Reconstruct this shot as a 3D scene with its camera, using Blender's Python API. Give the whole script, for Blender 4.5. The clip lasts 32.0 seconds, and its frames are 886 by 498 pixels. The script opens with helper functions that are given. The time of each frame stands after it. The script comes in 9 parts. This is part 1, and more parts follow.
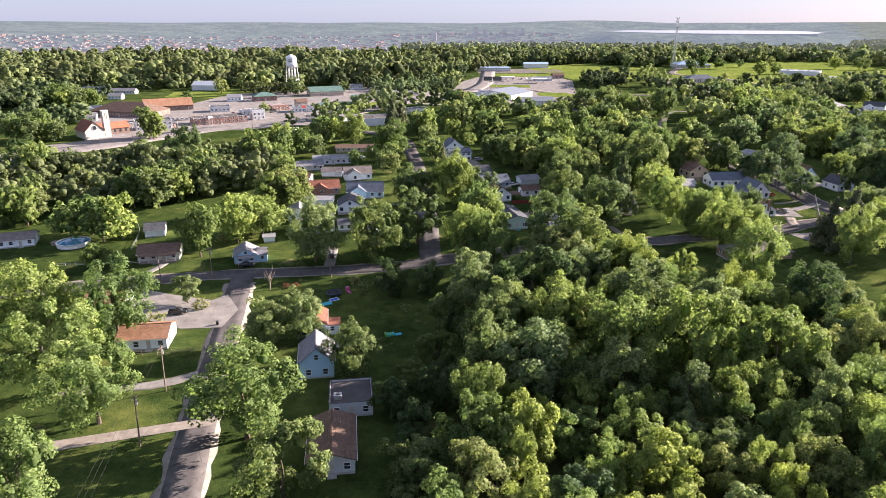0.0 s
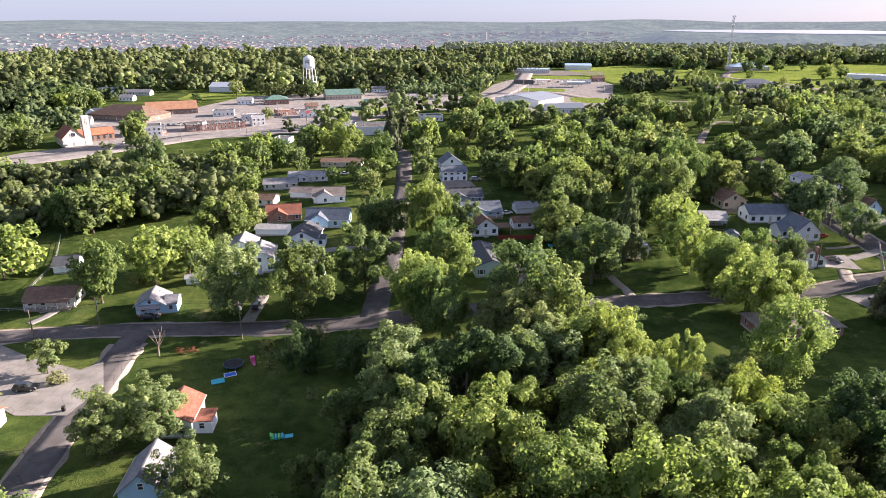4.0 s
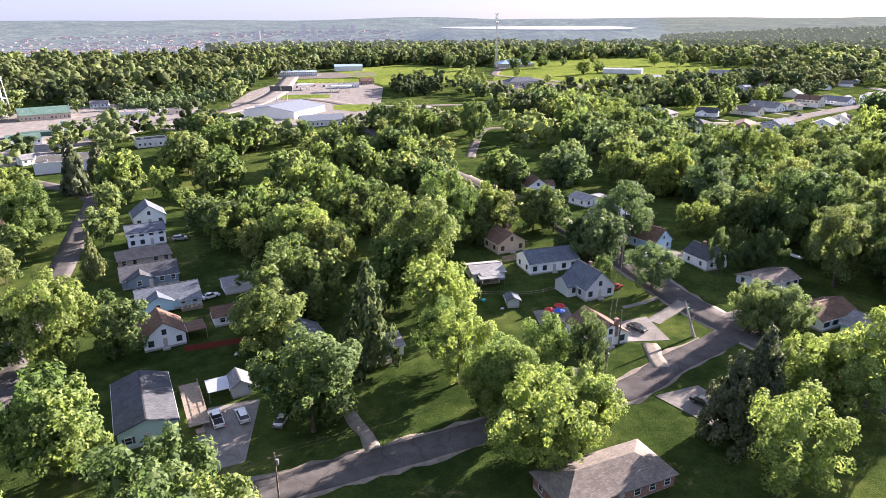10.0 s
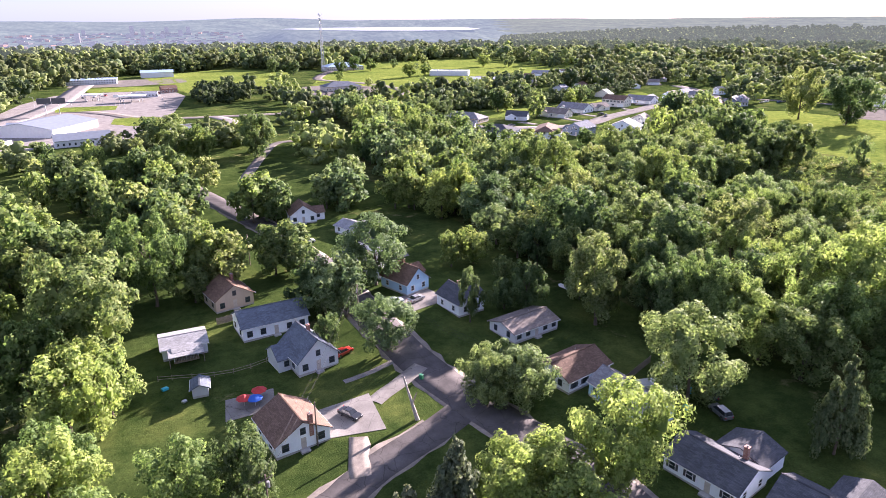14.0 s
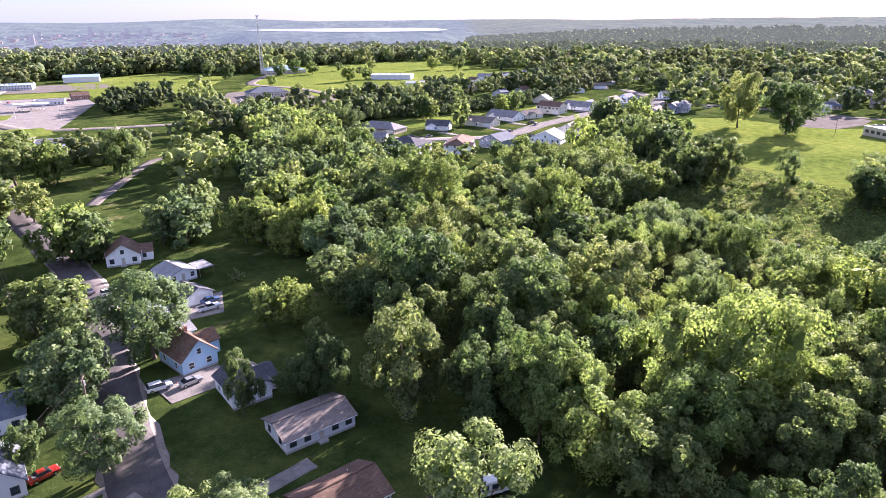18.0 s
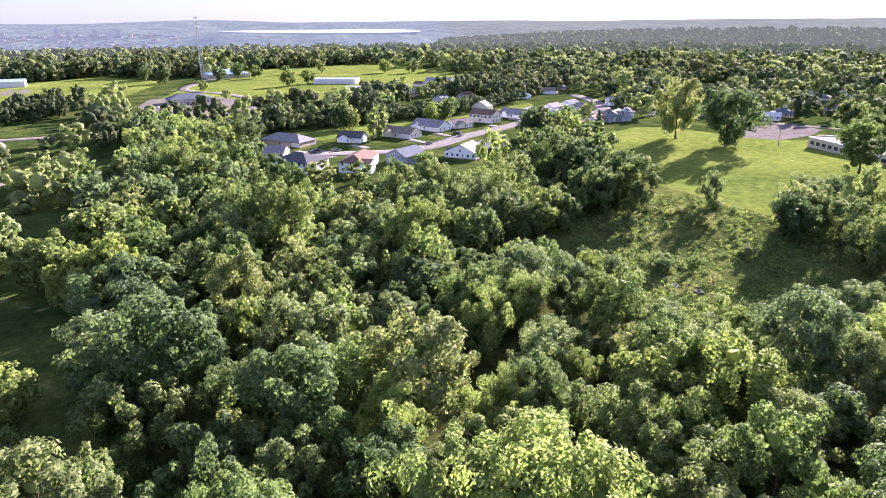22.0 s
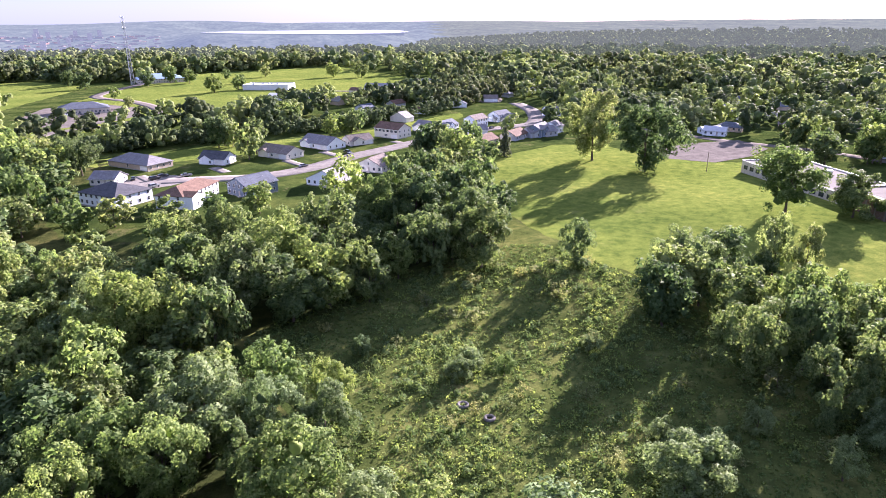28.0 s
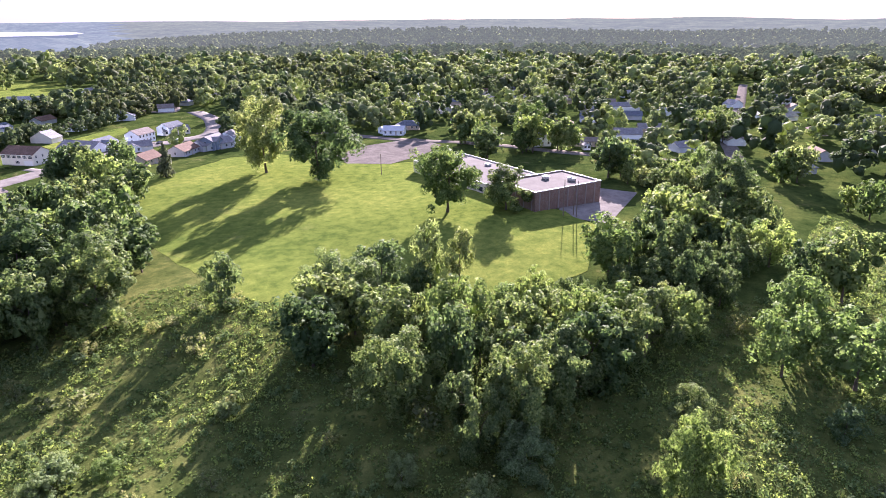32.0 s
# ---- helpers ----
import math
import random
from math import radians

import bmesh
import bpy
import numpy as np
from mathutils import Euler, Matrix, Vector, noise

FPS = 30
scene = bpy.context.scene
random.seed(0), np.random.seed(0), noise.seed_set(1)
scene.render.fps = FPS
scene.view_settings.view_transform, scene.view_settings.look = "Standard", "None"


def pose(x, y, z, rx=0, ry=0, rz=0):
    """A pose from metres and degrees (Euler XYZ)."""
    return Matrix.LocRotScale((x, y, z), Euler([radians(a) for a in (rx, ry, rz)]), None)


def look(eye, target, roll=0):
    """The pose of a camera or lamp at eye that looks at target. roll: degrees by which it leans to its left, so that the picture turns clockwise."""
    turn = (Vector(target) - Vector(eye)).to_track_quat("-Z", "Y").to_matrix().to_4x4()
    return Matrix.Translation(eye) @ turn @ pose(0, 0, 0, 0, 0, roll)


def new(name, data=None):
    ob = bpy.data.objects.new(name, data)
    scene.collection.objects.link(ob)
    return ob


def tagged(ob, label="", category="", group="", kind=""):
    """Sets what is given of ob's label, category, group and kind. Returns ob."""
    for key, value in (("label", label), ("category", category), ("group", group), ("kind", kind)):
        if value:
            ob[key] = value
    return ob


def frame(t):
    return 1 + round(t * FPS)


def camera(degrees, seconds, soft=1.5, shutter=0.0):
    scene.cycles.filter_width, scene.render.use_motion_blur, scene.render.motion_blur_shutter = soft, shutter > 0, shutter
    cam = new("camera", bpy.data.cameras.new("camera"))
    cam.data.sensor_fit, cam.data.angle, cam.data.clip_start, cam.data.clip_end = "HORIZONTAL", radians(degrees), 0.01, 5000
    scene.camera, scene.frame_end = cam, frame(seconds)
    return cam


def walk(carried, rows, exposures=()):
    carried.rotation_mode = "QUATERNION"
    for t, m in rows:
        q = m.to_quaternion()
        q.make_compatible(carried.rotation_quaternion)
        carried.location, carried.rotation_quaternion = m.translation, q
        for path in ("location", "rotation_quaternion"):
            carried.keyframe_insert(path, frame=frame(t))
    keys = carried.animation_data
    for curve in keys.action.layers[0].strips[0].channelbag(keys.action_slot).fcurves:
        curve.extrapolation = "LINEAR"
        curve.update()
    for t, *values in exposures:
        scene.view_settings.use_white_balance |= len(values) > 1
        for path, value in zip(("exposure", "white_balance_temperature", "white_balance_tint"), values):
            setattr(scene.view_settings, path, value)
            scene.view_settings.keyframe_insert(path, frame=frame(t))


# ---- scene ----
# the camera and its flight
cam = camera(68.5, 32.0, 0.85)
METRES, EYE, TILT, LEAN, TURN = 400.0, 59.0, -19.1, 0.0, 0.0
ROWS = [
    (0.0, 0.0, 0.0, 0.0, 0.0, 0.0, 0.0),
    (0.5, 0.0101, 0.0124, 0.0044, 1.34, 0.0, -0.47),
    (1.0, 0.0202, 0.0252, 0.0089, 2.48, -0.0, -0.87),
    (1.5, 0.0301, 0.0381, 0.0134, 2.88, 0.01, -1.0),
    (2.0, 0.0397, 0.0513, 0.0179, 3.25, 0.02, -1.14),
    (2.5, 0.0484, 0.065, 0.0225, 3.62, 0.02, -1.29),
    (3.0, 0.0554, 0.079, 0.0274, 3.93, -0.02, -1.41),
    (3.5, 0.0611, 0.0933, 0.0324, 4.16, -0.08, -1.47),
    (5.5, 0.0736, 0.1543, 0.0538, 4.93, -0.29, -1.61),
    (6.0, 0.0748, 0.1698, 0.0593, 5.01, -0.33, -1.58),
    (6.5, 0.0769, 0.1855, 0.0647, 5.06, -0.3, -1.57),
    (7.0, 0.0807, 0.2006, 0.0701, 5.05, -0.3, -1.57),
    (7.5, 0.0866, 0.2155, 0.0749, 4.01, -0.26, -1.18),
    (8.0, 0.0938, 0.2291, 0.0797, 0.01, -0.23, 0.24),
    (8.5, 0.1018, 0.2418, 0.0841, -2.64, -0.26, 1.17),
    (9.0, 0.1117, 0.254, 0.088, -5.48, -0.31, 2.17),
    (9.5, 0.1226, 0.2646, 0.0919, -9.7, -0.55, 3.65),
    (10.0, 0.1343, 0.2747, 0.0952, -12.7, -0.76, 4.65),
    (10.5, 0.147, 0.2837, 0.0984, -15.12, -0.98, 5.47),
    (11.0, 0.1609, 0.292, 0.101, -17.68, -1.21, 6.37),
    (11.5, 0.1752, 0.2997, 0.1033, -20.27, -1.5, 7.21),
    (12.0, 0.1898, 0.3064, 0.1055, -22.66, -1.79, 7.97),
    (12.5, 0.2046, 0.3126, 0.1076, -24.15, -2.0, 8.44),
    (13.0, 0.2197, 0.318, 0.1096, -24.3, -2.02, 8.47),
    (13.5, 0.235, 0.3236, 0.1116, -24.3, -2.01, 8.45),
    (15.5, 0.2967, 0.344, 0.1192, -24.92, -2.09, 8.65),
    (16.0, 0.3126, 0.349, 0.121, -24.94, -2.08, 8.66),
    (16.5, 0.3283, 0.3539, 0.1227, -25.35, -2.13, 8.79),
    (17.0, 0.3444, 0.3587, 0.1244, -25.79, -2.2, 8.91),
    (17.5, 0.3604, 0.3633, 0.126, -26.16, -2.24, 9.06),
    (18.0, 0.3754, 0.3676, 0.1274, -26.39, -2.26, 9.11),
    (18.5, 0.3916, 0.3721, 0.1289, -26.6, -2.28, 9.18),
    (19.0, 0.4078, 0.3766, 0.1304, -26.82, -2.31, 9.23),
    (19.5, 0.424, 0.3808, 0.1319, -27.03, -2.32, 9.3),
    (20.0, 0.4402, 0.385, 0.1333, -27.25, -2.34, 9.37),
    (20.5, 0.4563, 0.389, 0.1348, -27.45, -2.37, 9.4),
    (21.0, 0.4726, 0.3932, 0.1362, -27.59, -2.36, 9.47),
    (21.5, 0.4888, 0.3975, 0.1376, -27.73, -2.38, 9.49),
    (22.0, 0.5051, 0.4016, 0.1392, -27.78, -2.39, 9.53),
    (22.5, 0.5213, 0.4058, 0.1405, -27.77, -2.39, 9.53),
    (23.0, 0.5374, 0.4103, 0.142, -27.77, -2.38, 9.51),
    (23.5, 0.5536, 0.4143, 0.1434, -27.77, -2.37, 9.5),
    (24.0, 0.5698, 0.418, 0.1449, -27.78, -2.41, 9.48),
    (24.5, 0.5863, 0.4218, 0.1463, -27.76, -2.38, 9.53),
    (25.0, 0.6023, 0.4256, 0.1478, -27.76, -2.39, 9.53),
    (25.5, 0.6185, 0.4295, 0.1493, -27.75, -2.41, 9.53),
    (27.5, 0.6832, 0.4465, 0.1546, -27.76, -2.35, 9.51),
    (28.0, 0.6975, 0.45, 0.1563, -27.87, -2.36, 9.53),
    (28.5, 0.7077, 0.4524, 0.1573, -28.41, -2.46, 9.7),
    (29.0, 0.7156, 0.4541, 0.1577, -29.95, -2.74, 10.18),
    (29.5, 0.7232, 0.4554, 0.1584, -32.22, -3.16, 10.86),
    (30.0, 0.7308, 0.4563, 0.159, -34.58, -3.63, 11.54),
    (30.5, 0.7398, 0.4571, 0.1595, -37.14, -4.15, 12.22),
    (31.0, 0.7504, 0.4574, 0.1598, -40.93, -4.96, 13.21),
    (31.5, 0.7611, 0.4568, 0.1599, -46.66, -6.32, 14.58),
    (32.0, 0.7727, 0.4553, 0.1595, -52.06, -7.74, 15.73),
]
walk(cam, [(t, pose(0, 0, EYE, TILT, LEAN, TURN) @ pose(METRES * x, METRES * y, METRES * z, 90 + pitch, roll, yaw)) for t, x, y, z, yaw, pitch, roll in ROWS],
     [(0.0, 2.27, 5600, 28), (9.0, 2.48, 5550, 28), (13.0, 2.66, 5400, 38), (32.0, 2.6, 5200, 43)])

# ---- world, sun, exposure ----
SUN_AZ, SUN_EL = 25.5, 18.5
world = bpy.data.worlds.new("sky_world")
scene.world = world
world.use_nodes = True
wn = world.node_tree
sky = wn.nodes.new("ShaderNodeTexSky")
sky.sky_type, sky.sun_disc = "NISHITA", False
sky.sun_elevation, sky.sun_rotation = radians(SUN_EL), radians(90.0 - SUN_AZ)
sky.altitude, sky.air_density, sky.dust_density, sky.ozone_density = 200.0, 1.0, 0.8, 1.0
wn.nodes["Background"].inputs["Strength"].default_value = 0.05
veil = wn.nodes.new("ShaderNodeMix")  # summer haze whitens the whole dome
veil.data_type, veil.inputs["Factor"].default_value, veil.inputs["B"].default_value = "RGBA", 0.8, (2.3, 2.5, 2.72, 1.0)
wn.links.new(sky.outputs["Color"], veil.inputs["A"])
wn.links.new(veil.outputs["Result"], wn.nodes["Background"].inputs["Color"])
sun = new("sun", bpy.data.lights.new("sun", "SUN"))
sun.data.energy, sun.data.angle, sun.data.color = 5.0, radians(0.6), (1.0, 0.83, 0.58)
sa, se = radians(SUN_AZ), radians(SUN_EL)
sun.matrix_world = look((0, 0, 0), (-math.cos(sa) * math.cos(se), -math.sin(sa) * math.cos(se), -math.sin(se)))


# ---- materials ----
def nodes_of(name):
    m = bpy.data.materials.new(name)
    m.use_nodes = True
    return m, m.node_tree, m.node_tree.nodes["Principled BSDF"]


def link(tree, a, b):
    tree.links.new(a, b)


def noise_node(tree, scale, detail=4.0, rough=0.6, coords="Object", stretch=(1, 1, 1)):
    tc = tree.nodes.new("ShaderNodeTexCoord")
    mp = tree.nodes.new("ShaderNodeMapping")
    mp.inputs["Scale"].default_value = stretch
    n = tree.nodes.new("ShaderNodeTexNoise")
    n.inputs["Scale"].default_value, n.inputs["Detail"].default_value, n.inputs["Roughness"].default_value = scale, detail, rough
    link(tree, tc.outputs[coords], mp.inputs["Vector"])
    link(tree, mp.outputs["Vector"], n.inputs["Vector"])
    return n


def ramp_node(tree, fac, stops):
    r = tree.nodes.new("ShaderNodeValToRGB")
    while len(r.color_ramp.elements) < len(stops):
        r.color_ramp.elements.new(0.5)
    for e, (p, c) in zip(r.color_ramp.elements, stops):
        e.position, e.color = p, (*c, 1.0)
    link(tree, fac, r.inputs["Fac"])
    return r


def mix_node(tree, fac, a, b, mode="MIX"):
    m = tree.nodes.new("ShaderNodeMix")
    m.data_type, m.blend_type = "RGBA", mode
    for sock, v in ((m.inputs["Factor"], fac), (m.inputs["A"], a), (m.inputs["B"], b)):
        if isinstance(v, (int, float)):
            sock.default_value = v
        elif isinstance(v, tuple):
            sock.default_value = (*v, 1.0)
        else:
            link(tree, v, sock)
    return m.outputs["Result"]


def bump_node(tree, bsdf, height, strength, distance=0.05):
    b = tree.nodes.new("ShaderNodeBump")
    b.inputs["Strength"].default_value, b.inputs["Distance"].default_value = strength, distance
    link(tree, height, b.inputs["Height"])
    link(tree, b.outputs["Normal"], bsdf.inputs["Normal"])


def scaled(c, k):
    return tuple(min(1.0, v * k) for v in c)


def plain(name, color, rough=0.7, metal=0.0, scale=1.2, vary=0.18, bump=0.15, fine=14.0, spec=0.4):
    """A surface with stains and grain at two scales."""
    m, t, b = nodes_of(name)
    big, small = noise_node(t, scale), noise_node(t, fine, 6.0)
    c1 = ramp_node(t, big.outputs["Fac"], [(0.3, scaled(color, 1 - vary)), (0.7, scaled(color, 1 + vary * 0.6))])
    c2 = ramp_node(t, small.outputs["Fac"], [(0.3, (1 - vary * 0.7,) * 3), (0.7, (1.0,) * 3)])
    link(t, mix_node(t, 1.0, c1.outputs["Color"], c2.outputs["Color"], "MULTIPLY"), b.inputs["Base Color"])
    b.inputs["Roughness"].default_value, b.inputs["Metallic"].default_value = rough, metal
    b.inputs["Specular IOR Level"].default_value = spec
    if bump:
        bump_node(t, b, small.outputs["Fac"], bump, 0.02)
    return m


def siding(name, color):
    """Lapped boards: a shallow saw-tooth up the wall and faint grime."""
    m, t, b = nodes_of(name)
    tc = t.nodes.new("ShaderNodeTexCoord")
    w = t.nodes.new("ShaderNodeTexWave")
    w.bands_direction, w.wave_profile = "Z", "SAW"
    w.inputs["Scale"].default_value = 1.6
    link(t, tc.outputs["Object"], w.inputs["Vector"])
    n = noise_node(t, 0.7, 5.0, 0.65, stretch=(1, 1, 0.35))
    c = ramp_node(t, n.outputs["Fac"], [(0.3, scaled(color, 0.92)), (0.62, color)])
    lap = ramp_node(t, w.outputs["Fac"], [(0.0, (0.86,) * 3), (0.14, (1.0,) * 3)])
    link(t, mix_node(t, 1.0, c.outputs["Color"], lap.outputs["Color"], "MULTIPLY"), b.inputs["Base Color"])
    b.inputs["Roughness"].default_value, b.inputs["Specular IOR Level"].default_value = 0.55, 0.3
    bump_node(t, b, w.outputs["Fac"], 0.3, 0.02)
    return m


def shingle(name, color):
    """Asphalt shingles: courses, tab-to-tab tone and weathered streaks."""
    m, t, b = nodes_of(name)
    tc = t.nodes.new("ShaderNodeTexCoord")
    br = t.nodes.new("ShaderNodeTexBrick")
    br.inputs["Scale"].default_value = 1.0
    br.inputs["Brick Width"].default_value, br.inputs["Row Height"].default_value, br.inputs["Mortar Size"].default_value = 0.55, 0.22, 0.012
    br.inputs["Color1"].default_value, br.inputs["Color2"].default_value = (*scaled(color, 0.8), 1), (*scaled(color, 1.2), 1)
    br.inputs["Mortar"].default_value = (*scaled(color, 0.6), 1)
    link(t, tc.outputs["UV"], br.inputs["Vector"])
    n = noise_node(t, 0.35, 5.0, 0.7)
    c = ramp_node(t, n.outputs["Fac"], [(0.3, (0.72,) * 3), (0.68, (1.12,) * 3)])
    link(t, mix_node(t, 1.0, br.outputs["Color"], c.outputs["Color"], "MULTIPLY"), b.inputs["Base Color"])
    b.inputs["Roughness"].default_value, b.inputs["Specular IOR Level"].default_value = 0.9, 0.1
    bump_node(t, b, br.outputs["Fac"], -0.3, 0.02)
    return m


def brickwork(name, c1, c2, mortar):
    m, t, b = nodes_of(name)
    tc = t.nodes.new("ShaderNodeTexCoord")
    br = t.nodes.new("ShaderNodeTexBrick")
    br.inputs["Scale"].default_value = 1.0
    br.inputs["Brick Width"].default_value, br.inputs["Row Height"].default_value, br.inputs["Mortar Size"].default_value = 0.22, 0.075, 0.008
    for s, c in (("Color1", c1), ("Color2", c2), ("Mortar", mortar)):
        br.inputs[s].default_value = (*c, 1)
    link(t, tc.outputs["UV"], br.inputs["Vector"])
    n = noise_node(t, 0.5, 5.0)
    r = ramp_node(t, n.outputs["Fac"], [(0.3, (0.75,) * 3), (0.7, (1.1,) * 3)])
    link(t, mix_node(t, 1.0, br.outputs["Color"], r.outputs["Color"], "MULTIPLY"), b.inputs["Base Color"])
    b.inputs["Roughness"].default_value = 0.85
    return m


def foliage(name, dark, mid, light, through_light=0.4, rough=0.55):
    """Leaves: tone by leaf, by tree and in clouds over the crown, with light coming through."""
    m, t, b = nodes_of(name)
    geo = t.nodes.new("ShaderNodeNewGeometry")
    info = t.nodes.new("ShaderNodeObjectInfo")
    c = ramp_node(t, geo.outputs["Random Per Island"], [(0.0, dark), (0.5, mid), (1.0, light)])
    tone = ramp_node(t, info.outputs["Random"], [(0.0, (0.55, 0.66, 0.68)), (0.3, (0.8, 0.88, 0.88)), (0.65, (1.04, 1.05, 1.0)), (1.0, (1.18, 1.17, 1.0))])
    n = noise_node(t, 2.2, 3.0)
    cloud = ramp_node(t, n.outputs["Fac"], [(0.35, (0.8, 0.84, 0.8)), (0.65, (1.1, 1.08, 1.0))])
    c2 = mix_node(t, 1.0, c.outputs["Color"], tone.outputs["Color"], "MULTIPLY")
    c3 = mix_node(t, 1.0, c2, cloud.outputs["Color"], "MULTIPLY")
    link(t, c3, b.inputs["Base Color"])
    b.inputs["Roughness"].default_value, b.inputs["Specular IOR Level"].default_value = max(rough, 0.7), 0.06
    tr = t.nodes.new("ShaderNodeBsdfTranslucent")
    link(t, mix_node(t, 1.0, c3, (1.3, 1.36, 0.85), "MULTIPLY"), tr.inputs["Color"])
    mx = t.nodes.new("ShaderNodeMixShader")
    mx.inputs["Fac"].default_value = through_light
    out = t.nodes["Material Output"]
    link(t, b.outputs["BSDF"], mx.inputs[1])
    link(t, tr.outputs["BSDF"], mx.inputs[2])
    link(t, mx.outputs["Shader"], out.inputs["Surface"])
    return m


def grass_mat(name, dark, mid, light, scale=0.05, dry=(0.27, 0.23, 0.11), worn=0.6):
    m, t, b = nodes_of(name)
    big, med, fine = noise_node(t, scale, 5.0, 0.6), noise_node(t, 0.32, 6.0, 0.7), noise_node(t, 3.2, 5.0, 0.75)
    bare = noise_node(t, 0.085, 6.0, 0.72)
    c1 = ramp_node(t, big.outputs["Fac"], [(0.32, dark), (0.5, mid), (0.68, light)])
    c2 = ramp_node(t, med.outputs["Fac"], [(0.32, (0.6, 0.68, 0.6)), (0.68, (1.3, 1.2, 1.05))])
    c3 = ramp_node(t, fine.outputs["Fac"], [(0.3, (0.6,) * 3), (0.7, (1.22,) * 3)])
    where = ramp_node(t, bare.outputs["Fac"], [(0.6, (0, 0, 0)), (0.72, (worn,) * 3)])
    x = mix_node(t, 1.0, c1.outputs["Color"], c2.outputs["Color"], "MULTIPLY")
    x = mix_node(t, where.outputs["Color"], x, dry)
    link(t, mix_node(t, 1.0, x, c3.outputs["Color"], "MULTIPLY"), b.inputs["Base Color"])
    b.inputs["Roughness"].default_value, b.inputs["Specular IOR Level"].default_value = 0.9, 0.0
    bump_node(t, b, fine.outputs["Fac"], 0.7, 0.2)
    return m


def paving(name, color, crack=0.5, scale=0.25):
    m, t, b = nodes_of(name)
    big, fine = noise_node(t, scale, 6.0, 0.65), noise_node(t, 6.0, 6.0, 0.7)
    tc = t.nodes.new("ShaderNodeTexCoord")
    vo = t.nodes.new("ShaderNodeTexVoronoi")
    vo.feature = "DISTANCE_TO_EDGE"
    vo.inputs["Scale"].default_value = 0.22
    warp = noise_node(t, 0.5, 4.0)
    vec = mix_node(t, 0.75, tc.outputs["Object"], warp.outputs["Color"], "ADD")
    link(t, vec, vo.inputs["Vector"])
    c1 = ramp_node(t, big.outputs["Fac"], [(0.3, scaled(color, 0.72)), (0.5, color), (0.7, scaled(color, 1.3))])
    c2 = ramp_node(t, fine.outputs["Fac"], [(0.3, (0.8,) * 3), (0.7, (1.1,) * 3)])
    c3 = ramp_node(t, vo.outputs["Distance"], [(0.0, (1 - crack,) * 3), (0.012, (1.0,) * 3)])
    x = mix_node(t, 1.0, c1.outputs["Color"], c2.outputs["Color"], "MULTIPLY")
    link(t, mix_node(t, 1.0, x, c3.outputs["Color"], "MULTIPLY"), b.inputs["Base Color"])
    b.inputs["Roughness"].default_value, b.inputs["Specular IOR Level"].default_value = 0.95, 0.0
    bump_node(t, b, fine.outputs["Fac"], 0.25, 0.02)
    return m


def far_haze_mat(name, color, glow, strength, scale=0.004):
    """Far distance through miles of air; its haze is an emitted pale glow."""
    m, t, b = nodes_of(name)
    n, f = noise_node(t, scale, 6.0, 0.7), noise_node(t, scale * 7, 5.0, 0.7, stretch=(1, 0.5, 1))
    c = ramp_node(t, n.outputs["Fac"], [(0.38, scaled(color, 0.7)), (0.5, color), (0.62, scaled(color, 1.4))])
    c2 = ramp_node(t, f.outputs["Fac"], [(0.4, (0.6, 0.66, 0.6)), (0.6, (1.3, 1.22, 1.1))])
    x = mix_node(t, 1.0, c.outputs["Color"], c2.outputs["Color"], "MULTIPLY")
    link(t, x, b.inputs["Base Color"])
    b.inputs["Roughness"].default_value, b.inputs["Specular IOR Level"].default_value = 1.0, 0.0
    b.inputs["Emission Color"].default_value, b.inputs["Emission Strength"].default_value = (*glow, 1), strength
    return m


def glass_mat(name, tint=(0.02, 0.025, 0.03)):
    m, t, b = nodes_of(name)
    n = noise_node(t, 0.8, 2.0)
    c = ramp_node(t, n.outputs["Fac"], [(0.3, tint), (0.7, scaled(tint, 3.0))])
    link(t, c.outputs["Color"], b.inputs["Base Color"])
    b.inputs["Roughness"].default_value, b.inputs["Specular IOR Level"].default_value = 0.06, 0.6
    return m


def car_paint(name, color, metal=0.3):
    m, t, b = nodes_of(name)
    n = noise_node(t, 3.0)
    c = ramp_node(t, n.outputs["Fac"], [(0.3, scaled(color, 0.85)), (0.7, color)])
    link(t, c.outputs["Color"], b.inputs["Base Color"])
    b.inputs["Metallic"].default_value, b.inputs["Roughness"].default_value, b.inputs["Coat Weight"].default_value = metal, 0.32, 0.8
    return m


WHITE = (0.86, 0.9, 0.94)
SIDE = {
    "white": siding("white_siding", WHITE), "blue": siding("pale_blue_siding", (0.4, 0.6, 0.78)),
    "grey": siding("grey_siding", (0.5, 0.52, 0.55)), "tan": siding("tan_siding", (0.52, 0.43, 0.34)),
    "cream": siding("cream_siding", (0.74, 0.71, 0.64)), "slate": siding("slate_siding", (0.2, 0.25, 0.32)),
    "pale": siding("pale_grey_siding", (0.62, 0.65, 0.68)), "green": siding("pale_green_siding", (0.45, 0.58, 0.55)),
    "brick": brickwork("red_brick", (0.3, 0.12, 0.08), (0.22, 0.09, 0.06), (0.4, 0.36, 0.32)),
    "tanbrick": brickwork("tan_brick", (0.21, 0.125, 0.09), (0.155, 0.09, 0.065), (0.26, 0.22, 0.19)),
    "stucco": plain("pale_stucco", (0.62, 0.56, 0.48), 0.9), "metal": plain("white_metal_panel", (0.7, 0.71, 0.72), 0.45, 0.0, 0.6, 0.08),
}
